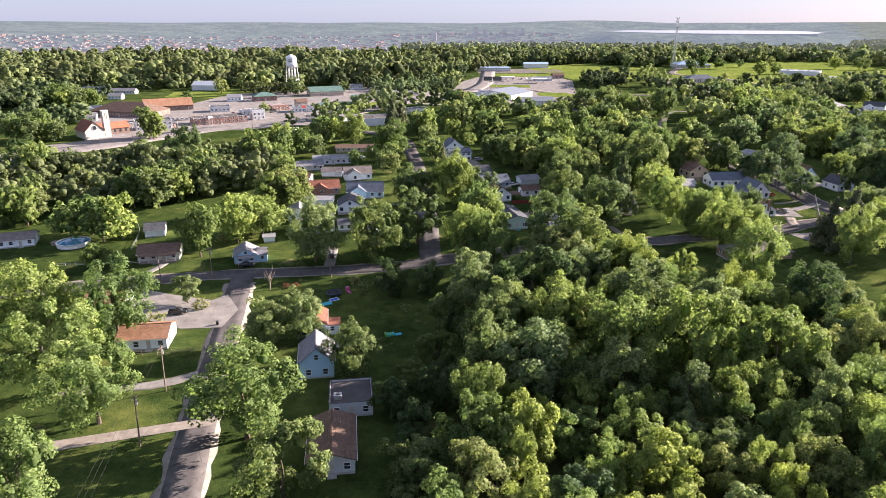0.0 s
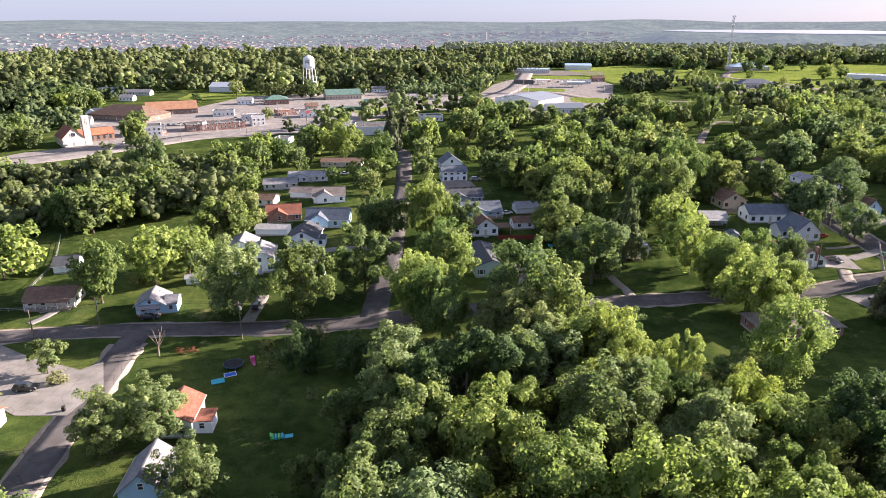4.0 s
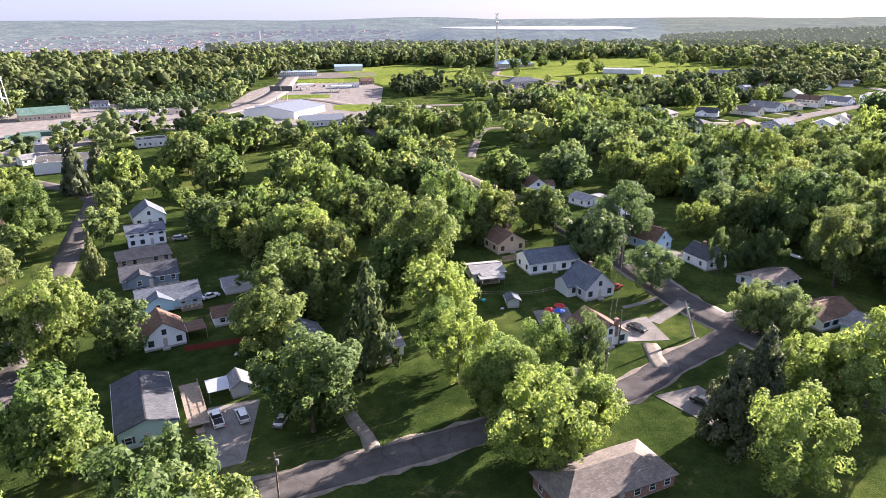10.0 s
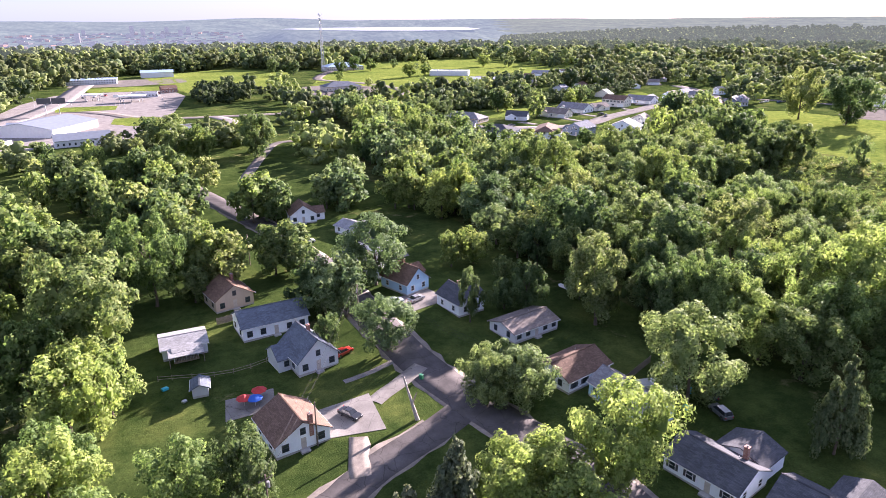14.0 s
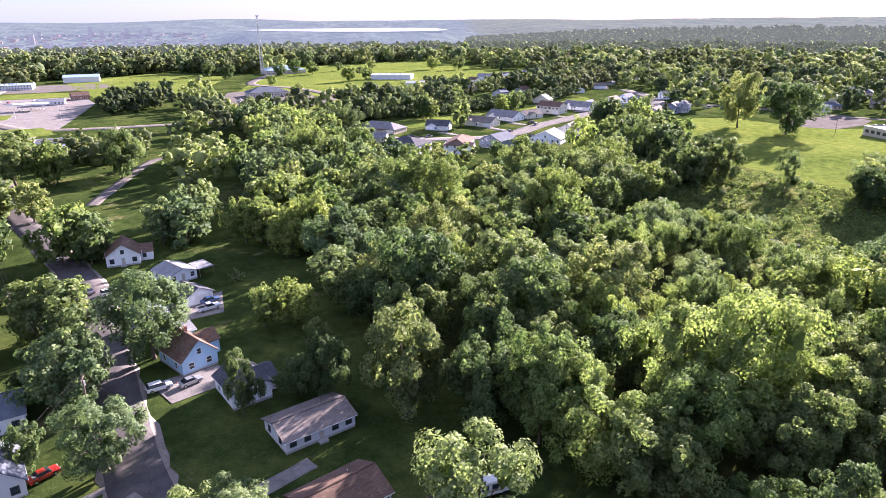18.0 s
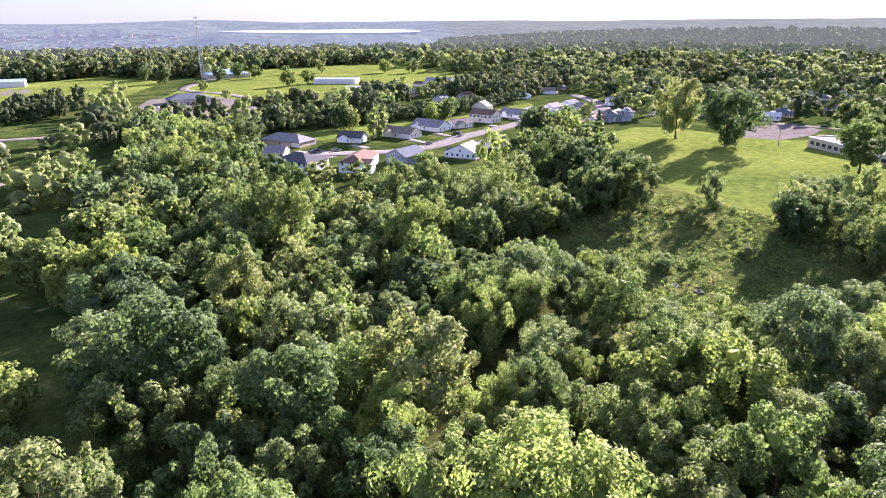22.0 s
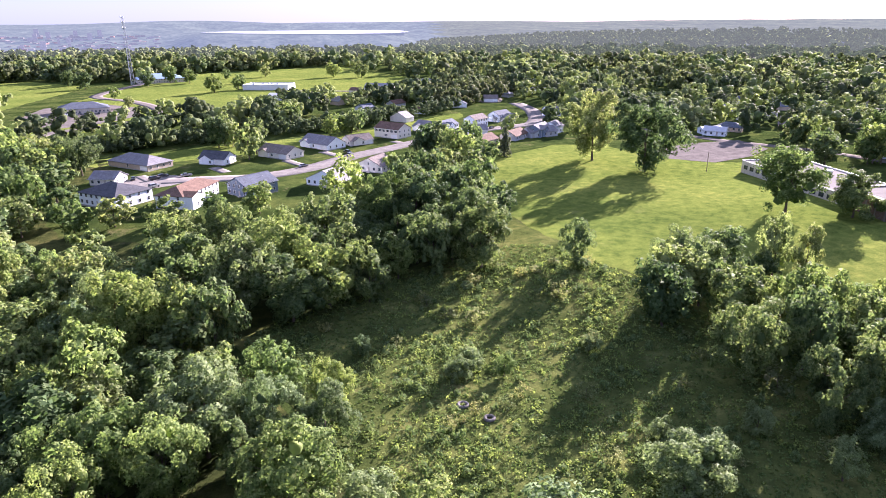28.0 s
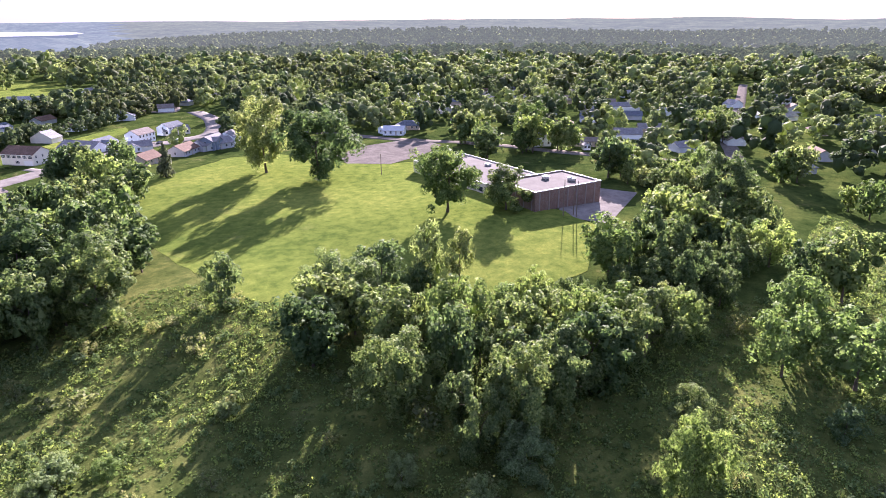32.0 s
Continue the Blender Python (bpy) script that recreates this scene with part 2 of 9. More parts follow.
ROOF = {
    "grey": shingle("grey_shingles", (0.23, 0.23, 0.24)), "dark": shingle("dark_shingles", (0.09, 0.095, 0.105)),
    "slate": shingle("slate_blue_shingles", (0.13, 0.15, 0.18)), "brown": shingle("brown_shingles", (0.17, 0.115, 0.085)),
    "tan": shingle("tan_shingles", (0.21, 0.185, 0.165)), "red": shingle("red_shingles", (0.24, 0.105, 0.07)),
    "orange": shingle("orange_brown_shingles", (0.32, 0.18, 0.11)), "clay": shingle("clay_red_shingles", (0.42, 0.15, 0.085)), "green": shingle("green_roofing", (0.12, 0.2, 0.17)),
    "light": shingle("light_grey_shingles", (0.3, 0.305, 0.31)), "metal": plain("pale_metal_roof", (0.5, 0.53, 0.56), 0.35, 0.4, 0.6, 0.1),
    "membrane": plain("roof_membrane", (0.115, 0.11, 0.102), 0.95, 0.0, 0.15, 0.3, spec=0.08), "brownmembrane": plain("brown_roof_gravel", (0.3, 0.24, 0.2), 0.9, 0.0, 0.15, 0.3),
    "darkmembrane": plain("dark_felt_roof", (0.085, 0.08, 0.08), 0.9, 0.0, 0.2, 0.3),
    "blue": plain("blue_metal_roof", (0.3, 0.42, 0.55), 0.5, 0.1, 0.6, 0.1),
    "steel": plain("blue_grey_steel_roof", (0.16, 0.19, 0.23), 0.7, 0.0, 0.4, 0.14),
}
M_TRIM = plain("white_trim", (0.78, 0.78, 0.77), 0.5, 0, 2.0, 0.06, 0.0)
M_DARKTRIM = plain("dark_trim", (0.06, 0.065, 0.07), 0.5, 0, 2.0, 0.1, 0.0)
M_GLASS = glass_mat("window_glass")
M_FOUND = plain("concrete_block", (0.42, 0.41, 0.39), 0.9)
M_DOOR = plain("painted_door", (0.55, 0.5, 0.45), 0.5)
M_CHIM = SIDE["brick"]
M_WOOD = plain("weathered_wood", (0.27, 0.22, 0.17), 0.85, 0, 2.0, 0.25)
M_POLE = plain("creosoted_pole", (0.19, 0.15, 0.115), 0.85, 0, 3.0, 0.25)
M_BARK = plain("bark", (0.13, 0.1, 0.075), 0.95, 0, 3.0, 0.35, 0.5)
M_STEEL = plain("galvanised_steel", (0.5, 0.51, 0.52), 0.45, 0.7, 2.0, 0.1)
M_BLACK = plain("black_rubber", (0.02, 0.02, 0.02), 0.8, 0, 4.0, 0.2, 0.0)
M_CHROME = plain("bright_metal", (0.6, 0.6, 0.62), 0.25, 0.9, 4.0, 0.05, 0.0)
M_GRASS = grass_mat("lawn_grass", (0.028, 0.046, 0.014), (0.05, 0.076, 0.022), (0.098, 0.122, 0.035))
M_FIELD = grass_mat("mown_field_grass", (0.112, 0.158, 0.036), (0.15, 0.196, 0.044), (0.195, 0.234, 0.056), 0.02, worn=0.2)
M_MEADOW = grass_mat("rough_meadow_grass", (0.046, 0.066, 0.02), (0.086, 0.11, 0.033), (0.15, 0.166, 0.055), 0.09, (0.24, 0.22, 0.11), 0.3)
M_FLOOR = grass_mat("woodland_floor", (0.035, 0.048, 0.018), (0.055, 0.068, 0.024), (0.09, 0.098, 0.036), 0.08, (0.12, 0.1, 0.06), 0.5)
M_ASPHALT = paving("worn_asphalt", (0.105, 0.098, 0.094), 0.45)
M_HIGHWAY = paving("pale_highway_asphalt", (0.23, 0.215, 0.2), 0.25)
M_OLDROAD = paving("faded_asphalt", (0.165, 0.152, 0.136), 0.3)
M_CONCRETE = paving("concrete_paving", (0.22, 0.208, 0.19), 0.4)
M_GRAVEL = paving("pale_gravel", (0.25, 0.222, 0.188), 0.1, 0.6)
M_KERB = plain("concrete_kerb", (0.45, 0.43, 0.4), 0.9)
LEAF = {
    "m": foliage("maple_leaves", (0.104, 0.151, 0.050), (0.180, 0.233, 0.080), (0.284, 0.324, 0.123), 0.5),
    "e": foliage("elm_leaves", (0.113, 0.151, 0.061), (0.198, 0.233, 0.099), (0.310, 0.331, 0.170), 0.5),
    "h": foliage("hackberry_leaves", (0.095, 0.136, 0.057), (0.159, 0.211, 0.087), (0.264, 0.301, 0.139), 0.5),
    "l": foliage("locust_leaves", (0.135, 0.185, 0.067), (0.224, 0.285, 0.099), (0.332, 0.385, 0.150), 0.5),
    "y": foliage("yellow_green_leaves", (0.142, 0.185, 0.060), (0.231, 0.280, 0.087), (0.342, 0.385, 0.129), 0.5),
    "d": foliage("oak_leaves", (0.075, 0.112, 0.050), (0.133, 0.180, 0.074), (0.217, 0.256, 0.116), 0.45),
    "g": foliage("silver_leaves", (0.112, 0.155, 0.072), (0.18, 0.23, 0.112), (0.275, 0.33, 0.18), 0.45),
    "w": foliage("willow_leaves", (0.125, 0.165, 0.077), (0.201, 0.250, 0.112), (0.305, 0.345, 0.169), 0.5),
    "p": foliage("pine_needles", (0.082, 0.112, 0.052), (0.132, 0.160, 0.076), (0.207, 0.220, 0.113), 0.3),
    "s": foliage("spruce_needles", (0.081, 0.096, 0.064), (0.131, 0.144, 0.094), (0.207, 0.211, 0.138), 0.3),
    "b": foliage("shrub_leaves", (0.146, 0.166, 0.077), (0.244, 0.256, 0.116), (0.371, 0.348, 0.206), 0.5),
}
M_STRAW = foliage("meadow_grass_blades", (0.085, 0.13, 0.045), (0.135, 0.185, 0.062), (0.21, 0.25, 0.09), 0.4)


# ---- building helpers ----
def bm_mesh(name, bm, *mats):
    me = bpy.data.meshes.new(name)
    bm.to_mesh(me)
    bm.free()
    for m in mats:
        me.materials.append(m)
    return me


def part(name, bm, material, parent, label="", m=None):
    """Links a bmesh (or a mesh) as one part under a thing."""
    me = bm if isinstance(bm, bpy.types.Mesh) else bm_mesh(name, bm, material)
    ob = new(name, me)
    ob.parent = parent
    if m is not None:
        ob.matrix_basis = m
    return tagged(ob, label)


def empty(name, m, label, category, group="", kind=""):
    ob = new(name)
    ob.empty_display_size = 0.5
    ob.matrix_basis = m
    return tagged(ob, label, category, group, kind)


def add_box(bm, x0, y0, z0, x1, y1, z1, m=None):
    vs = [bm.verts.new((x, y, z)) for z in (z0, z1) for x, y in ((x0, y0), (x1, y0), (x1, y1), (x0, y1))]
    if m is not None:
        for v in vs:
            v.co = m @ v.co
    for f in ((3, 2, 1, 0), (4, 5, 6, 7), (0, 1, 5, 4), (1, 2, 6, 5), (2, 3, 7, 6), (3, 0, 4, 7)):
        bm.faces.new([vs[i] for i in f])
    return vs


def box(x0, y0, z0, x1, y1, z1, bevel=0.0):
    bm = bmesh.new()
    add_box(bm, x0, y0, z0, x1, y1, z1)
    if bevel:
        bmesh.ops.bevel(bm, geom=bm.edges[:], offset=bevel, segments=1, affect="EDGES", profile=0.5)
    return bm


def add_tube(bm, a, b, r0, r1=None, n=8, caps=True):
    a, b = Vector(a), Vector(b)
    r1 = r0 if r1 is None else r1
    q = (b - a).to_track_quat("Z", "Y")
    ring = [[bm.verts.new(p + q @ Vector((r * math.cos(2 * math.pi * i / n), r * math.sin(2 * math.pi * i / n), 0))) for i in range(n)] for p, r in ((a, r0), (b, r1))]
    for i in range(n):
        j = (i + 1) % n
        bm.faces.new((ring[0][i], ring[0][j], ring[1][j], ring[1][i]))
    if caps:
        bm.faces.new(ring[0][::-1])
        bm.faces.new(ring[1])


def tube(a, b, r0, r1=None, n=8):
    bm = bmesh.new()
    add_tube(bm, a, b, r0, r1, n)
    return bm


def box_uv(bm, along=None):
    """UVs in metres, laid along each face."""
    uv = bm.loops.layers.uv.verify()
    bm.normal_update()
    for f in bm.faces:
        n = f.normal
        if abs(n.z) > 0.95:
            u, v = Vector((1, 0, 0)), Vector((0, 1, 0))
        else:
            u = Vector((0, 0, 1)).cross(n).normalized()
            v = n.cross(u)
        for lp in f.loops:
            lp[uv].uv = (lp.vert.co.dot(u), lp.vert.co.dot(v))
    return bm


# ---- the lie of the land ----
LAND_A = [(-68, 154, -13.5), (-67, 194, -14), (-13, 149, -15.5), (-33, 183, -14.3), (64, 216, -10.8), (30, 217, -10), (35, 234, -10), (72, 238, -10), (110, 281, -8), (127, 239, -9),
          (147, 242, -8.2), (150, 272, -5.5), (332, 278, -7), (340, 291, -7.3), (322, 301, -7), (391, 317, -1.5), (476, 316, 0), (484, 415, -2), (286, 380, -9.5), (305, 432, -3), (180, 228, -8), (0, 300, -7)]
LAND_B = [(-30, 295, -8), (8, 341, -6), (-90, 204, -12), (-235, 410, -6), (-70, 525, -6), (60, 480, -4), (180, 560, -3), (300, 780, -2), (470, 860, -2), (360, 545, -4), (0, 50, -15),
          (150, 80, -14), (300, 150, -10), (250, 300, -9), (500, 150, -6), (600, 400, -2), (-200, 100, -15), (-150, 660, -5), (700, 900, -3), (-400, 700, -6), (900, 300, -4)]
LAND = np.array(LAND_A + LAND_B, float)


def smooth(a, b, v):
    s = np.clip((v - a) / (b - a), 0, 1)
    return s * s * (3 - 2 * s)


def land(x, y):
    """Height of the ground, for numbers or arrays."""
    x, y = np.asarray(x, float), np.asarray(y, float)
    top, low = 0.0, 0.0
    for px, py, pz in LAND:
        w = ((x - px) ** 2 + (y - py) ** 2 + 625.0) ** -1.5
        top, low = top + w * pz, low + w
    z = top / low
    dx, dy = x - 150.0, y - 250.0
    d = np.hypot(dx, dy)
    turn = np.degrees(np.arctan2(dx, np.maximum(dy, -1e9)))
    west = 1 - smooth(10, 42, np.abs(turn + 15) - 18)
    ridge = 2.0 * smooth(750, 1050, d) * (1 - smooth(1250, 1900, d)) * west
    valley = (-40.0 * smooth(1300, 2300, d) + (114.0 + 6.0 * np.sin(x * 0.0042) * np.cos(y * 0.003)) * smooth(2900, 4800, d)) * west
    roll = 5.0 * (np.sin(x * 0.0031 + 1.7 * np.sin(y * 0.0023)) + np.cos(y * 0.0047 + x * 0.0013)) * smooth(2300, 2900, d)
    east = (8.0 + 6.0 * np.sin(x * 0.0021) * np.cos(y * 0.0017)) * smooth(900, 3000, d) * (1 - west) + 58.0 * smooth(2600, 4800, d) * (1 - west)
    z = z + ridge + valley + east + roll
    basin = smooth(9, 13, turn) * (1 - smooth(27, 31, turn)) * smooth(2500, 2800, d) * (1 - smooth(4450, 4750, d))  # the river's bed
    return z + (16.0 - z) * basin


def at(x, y, dz=0.0):
    return float(land(x, y)) + dz


def on_land(x, y, yaw=0.0, dz=0.0):
    return pose(x, y, at(x, y, dz), 0, 0, yaw)


def inside(poly, x, y):
    hit = np.zeros(np.shape(x), bool)
    for (x0, y0), (x1, y1) in zip(poly, poly[1:] + poly[:1]):
        if y0 != y1:
            hit ^= ((y0 > y) != (y1 > y)) & (x < (x1 - x0) * (y - y0) / (y1 - y0) + x0)
    return hit


def graded(lo, fine0, fine1, hi, step, grow):
    v = list(np.arange(fine0, fine1 + step / 2, step))
    s, a = step, v[-1]
    while a < hi:
        s *= grow
        a += s
        v.append(a)
    s, a, head = step, v[0], []
    while a > lo:
        s *= grow
        a -= s
        head.append(a)
    return np.array(head[::-1] + v)


def grid_mesh(name, xs, ys, zfun, material, keep=None):
    gx, gy = np.meshgrid(xs, ys)
    gz = zfun(gx, gy)
    nx, ny = len(xs), len(ys)
    idx = np.arange(nx * ny).reshape(ny, nx)
    quads = np.stack([idx[:-1, :-1], idx[:-1, 1:], idx[1:, 1:], idx[1:, :-1]], -1).reshape(-1, 4)
    if keep is not None:
        cx, cy = gx.ravel()[quads].mean(1), gy.ravel()[quads].mean(1)
        quads = quads[keep(cx, cy)]
    me = raw_mesh(name, np.stack([gx, gy, gz], -1).reshape(-1, 3), quads, material)
    me.shade_smooth()
    return me


def raw_mesh(name, verts, faces, material, normals=None):
    """A mesh from arrays: all faces have the same number of corners. normals: one for each vertex, to round the shading of leaf masses."""
    me = bpy.data.meshes.new(name)
    verts, faces = np.asarray(verts, np.float32), np.asarray(faces, np.int32)
    n = faces.shape[1]
    me.vertices.add(len(verts))
    me.vertices.foreach_set("co", verts.ravel())
    me.loops.add(faces.size)
    me.loops.foreach_set("vertex_index", faces.ravel())
    me.polygons.add(len(faces))
    me.polygons.foreach_set("loop_start", np.arange(0, faces.size, n, dtype=np.int32))
    me.update(calc_edges=True)
    me.validate()
    me.materials.append(material)
    if normals is not None and len(me.vertices) == len(normals):
        me.shade_smooth()
        me.normals_split_custom_set_from_vertices(np.asarray(normals, np.float32))
    return me


def sheet(name, poly, material, label, category, dz=0.05, step=4.0, kind="structure"):
    """A flat piece of ground cover that follows the land, cut to an outline; grown ones have a wavering edge."""
    if material in (M_FLOOR, M_MEADOW, M_FIELD):
        fine, k = [], 0
        for (ax, ay), (bx, by) in zip(poly, poly[1:] + poly[:1]):
            n = max(1, int(math.hypot(bx - ax, by - ay) / 5.0))
            for i in range(n):
                q = noise.noise_vector((ax + bx * 0.37 + i * 0.83, ay * 0.51 + k, 4.2)) * (2.6 if i else 0.5)
                fine.append((ax + (bx - ax) * i / n + q.x, ay + (by - ay) * i / n + q.y))
                k += 1
        poly = fine
    bm = bmesh.new()
    bm.faces.new([bm.verts.new((x, y, 0)) for x, y in poly])
    xs, ys = [p[0] for p in poly], [p[1] for p in poly]
    for axis, lo, hi in ((0, min(xs), max(xs)), (1, min(ys), max(ys))):
        v = lo + step
        while v < hi:
            co, no = ((v, 0, 0), (1, 0, 0)) if axis == 0 else ((0, v, 0), (0, 1, 0))
            bmesh.ops.bisect_plane(bm, geom=bm.verts[:] + bm.edges[:] + bm.faces[:], plane_co=co, plane_no=no)
            v += step
    rim = [e for e in bm.edges if len(e.link_faces) == 1]
    ext = bmesh.ops.extrude_edge_only(bm, edges=rim)
    low = {v for v in ext["geom"] if isinstance(v, bmesh.types.BMVert)}
    for v in bm.verts:
        v.co.z = at(v.co.x, v.co.y, -0.3 if v in low else dz)
    bmesh.ops.recalc_face_normals(bm, faces=bm.faces[:])
    if sum(f.normal.z for f in bm.faces) < 0:
        bmesh.ops.reverse_faces(bm, faces=bm.faces[:])
    ob = new(name, bm_mesh(name, bm, material))
    return tagged(ob, label, category, kind=kind)


def smooth_line(pts, step=4.0):
    """A rounded line through the given points."""
    p = np.array([pts[0]] + list(pts) + [pts[-1]], float)
    out = []
    for i in range(1, len(p) - 2):
        n = max(2, int(np.hypot(*(p[i + 1] - p[i])) / step))
        for k in range(n):
            t = k / n
            out.append(0.5 * (2 * p[i] + (p[i + 1] - p[i - 1]) * t + (2 * p[i - 1] - 5 * p[i] + 4 * p[i + 1] - p[i + 2]) * t * t + (3 * p[i] - p[i - 1] - 3 * p[i + 1] + p[i + 2]) * t ** 3))
    out.append(p[-2])
    return np.array(out)


def ribbon(name, pts, width, material, label, category, dz=0.06, ragged=0.25, kind="structure", across=3):
    """A road or path along a line, with slightly worn edges."""
    line = smooth_line(pts, 3.0)
    d = np.gradient(line, axis=0)
    d /= np.maximum(np.hypot(d[:, 0], d[:, 1]), 1e-6)[:, None]
    side = np.stack([-d[:, 1], d[:, 0]], -1)
    rng = np.random.RandomState(len(pts) * 7 + int(width * 10))
    cols = []
    for k in range(across + 3):
        f = (k - 1) / across * 2 - 1
        f = max(-1.0, min(1.0, f))
        wob = ragged * (rng.rand(len(line)) - 0.5) if k in (0, 1, across + 1, across + 2) else 0 * line[:, 0]
        p = line + side * (f * width / 2 + wob)[:, None] if k not in (0, across + 2) else None
        cols.append(p)
    cols[0], cols[-1] = cols[1] - side * 0.05, cols[-2] + side * 0.05
    v = []
    for k, p in enumerate(cols):
        z = land(p[:, 0], p[:, 1]) + (-0.3 if k in (0, across + 2) else dz)
        v.append(np.column_stack([p, z]))
    v = np.stack(v, 1)
    n, c = v.shape[:2]
    idx = np.arange(n * c).reshape(n, c)
    quads = np.stack([idx[:-1, :-1], idx[1:, :-1], idx[1:, 1:], idx[:-1, 1:]], -1).reshape(-1, 4)[:, ::-1]
    ob = new(name, raw_mesh(name, v.reshape(-1, 3), quads, material))
    return tagged(ob, label, category, kind=kind)

# ---- ground, roads, paving ----
FAR = 1600.0
gx = graded(-4700, -170, 620, 4900, 5.0, 1.09)
gy = graded(-2600, 50, 620, 4900, 5.0, 1.09)


def near_part(cx, cy):
    return np.hypot(cx - 150, cy - 250) < FAR


tagged(new("ground", grid_mesh("ground", gx, gy, land, M_GRASS, near_part)), "grassy rolling ground of lawns and yards", "ground", kind="structure")
# haze is painted: blue-grey glow for the valley, greyer glow for the eastern woods
M_FARLAND = far_haze_mat("hazy_far_valley", (0.05, 0.062, 0.045), (0.40, 0.45, 0.47), 0.115, 0.006)
M_FARWOOD = far_haze_mat("hazy_far_woodland", (0.055, 0.066, 0.036), (0.415, 0.44, 0.425), 0.1, 0.008)


def bearing(x, y):
    return np.degrees(np.arctan2(x - 150.0, y - 250.0))


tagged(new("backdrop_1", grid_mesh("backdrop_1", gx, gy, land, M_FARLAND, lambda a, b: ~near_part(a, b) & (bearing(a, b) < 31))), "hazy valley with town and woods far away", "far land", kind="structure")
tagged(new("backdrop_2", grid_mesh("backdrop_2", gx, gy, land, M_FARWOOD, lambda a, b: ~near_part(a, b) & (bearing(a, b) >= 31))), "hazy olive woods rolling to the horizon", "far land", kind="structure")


# the river far beyond the town, its hazy paleness put in as emission
wm, wt, wb = nodes_of("glowing_river_water")
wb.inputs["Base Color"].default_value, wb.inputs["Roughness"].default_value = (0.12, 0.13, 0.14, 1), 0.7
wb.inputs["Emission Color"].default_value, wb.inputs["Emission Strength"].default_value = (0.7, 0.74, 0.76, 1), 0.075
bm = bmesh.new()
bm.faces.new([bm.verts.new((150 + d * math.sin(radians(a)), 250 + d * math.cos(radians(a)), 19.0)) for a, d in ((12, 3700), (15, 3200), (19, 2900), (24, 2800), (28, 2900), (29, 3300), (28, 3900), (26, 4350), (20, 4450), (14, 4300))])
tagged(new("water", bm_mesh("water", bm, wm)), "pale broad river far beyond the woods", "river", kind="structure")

# roads, with worn sandy edges
ribbon("verge_1", [(20, -300), (-5, -120), (-22, -20), (-33, 40), (-40, 75), (-43, 88), (-46, 102), (-51, 129), (-55, 152), (-60, 179)], 8.4, M_GRAVEL, "sandy worn edge of the street", "verge", 0.035, 1.3)
ribbon("verge_2", [(-150, 162), (-101, 176), (-69, 185), (-47, 188), (-23, 191), (-4, 194), (47, 204), (80, 210), (113, 215), (128, 222), (141, 227)], 8.0, M_GRAVEL, "sandy worn edge of the street", "verge", 0.04, 1.5)
ribbon("verge_3", [(168, -300), (166, -120), (163, 20), (161, 120), (159, 170), (158, 192), (157, 205), (151.5, 227), (147, 249), (145, 277), (143.5, 303), (140, 345), (128, 393)], 10.2, M_GRAVEL, "sandy worn edge of the street", "verge", 0.045, 1.2)
ribbon("road_1", [(20, -300), (-5, -120), (-22, -20), (-33, 40), (-40, 75), (-43, 88), (-46, 102), (-51, 129), (-55, 152), (-60, 179), (-60.5, 184)], 6.6, M_ASPHALT, "worn grey asphalt side street with pale edges", "road", 0.06)
ribbon("road_2", [(-700, -10), (-420, 80), (-220, 140), (-150, 162), (-101, 176), (-69, 185), (-47, 188), (-23, 191), (-4, 194), (47, 204), (80, 210), (113, 215), (128, 222), (141, 227), (150, 231)], 6.6, M_ASPHALT, "cracked dark asphalt street between lawns", "road", 0.07)
ribbon("road_3", [(168, -300), (166, -120), (163, 20), (161, 120), (159, 170), (158, 192), (157, 205), (151.5, 227), (147, 249), (145, 277), (143.5, 303), (140, 345), (128, 393), (118, 430), (108, 490), (88, 580)], 8.6, M_ASPHALT, "grey asphalt residential street with long tree shadows", "road", 0.08)
ribbon("road_4", [(-4, 196), (-6, 240), (-10, 281), (-12, 310), (-18, 357), (-23, 391), (-38, 412), (-60, 432)], 7.0, M_ASPHALT, "dark asphalt street leading to the highway", "road", 0.075)
ribbon("road_5", [(-420, 210), (-290, 295), (-208, 356), (-180, 392), (-154, 432), (-118, 452), (-77, 496), (-36, 577), (15, 650), (45, 749), (60, 900), (75, 1100)], 19.0, M_HIGHWAY, "wide pale asphalt highway past the shops", "road", 0.15)
ribbon("road_6", [(15, 690), (60, 715), (87, 687), (110, 645), (155, 622), (222, 616), (250, 640), (268, 662), (301, 674), (332, 704), (336, 745), (324, 806), (300, 877), (350, 1000)], 11.0, M_OLDROAD, "pale asphalt road curving round an office lot", "road", 0.08)
ribbon("road_7", [(308, 487), (325, 481), (345, 475), (369, 480), (398, 496), (430, 509), (469, 526), (497, 531), (520, 533), (545, 540), (580, 590), (600, 640)], 12.0, M_CONCRETE, "pale concrete street of a new housing estate", "road", 0.1)
sheet("pavement_26", [(304 + 13.5 * math.cos(0.3927 * k), 488 + 13.5 * math.sin(0.3927 * k)) for k in range(16)], M_CONCRETE, "round concrete turning place at the street's end", "road", 0.08)
ribbon("road_8", [(545, 540), (572, 500), (580, 466), (584, 424), (595, 391), (600, 366), (603, 335), (612, 295), (629, 259)], 8.0, M_OLDROAD, "faded street behind the school", "road", 0.07)
ribbon("road_11", [(629, 259), (656, 268), (688, 278), (756, 291), (884, 317), (1040, 350)], 8.0, M_OLDROAD, "pale street running away between the trees", "road", 0.08)
ribbon("road_12", [(470, 820), (540, 770), (575, 700), (590, 655), (640, 740), (700, 860)], 8.0, M_OLDROAD, "pale street of the far suburb", "road", 0.08)
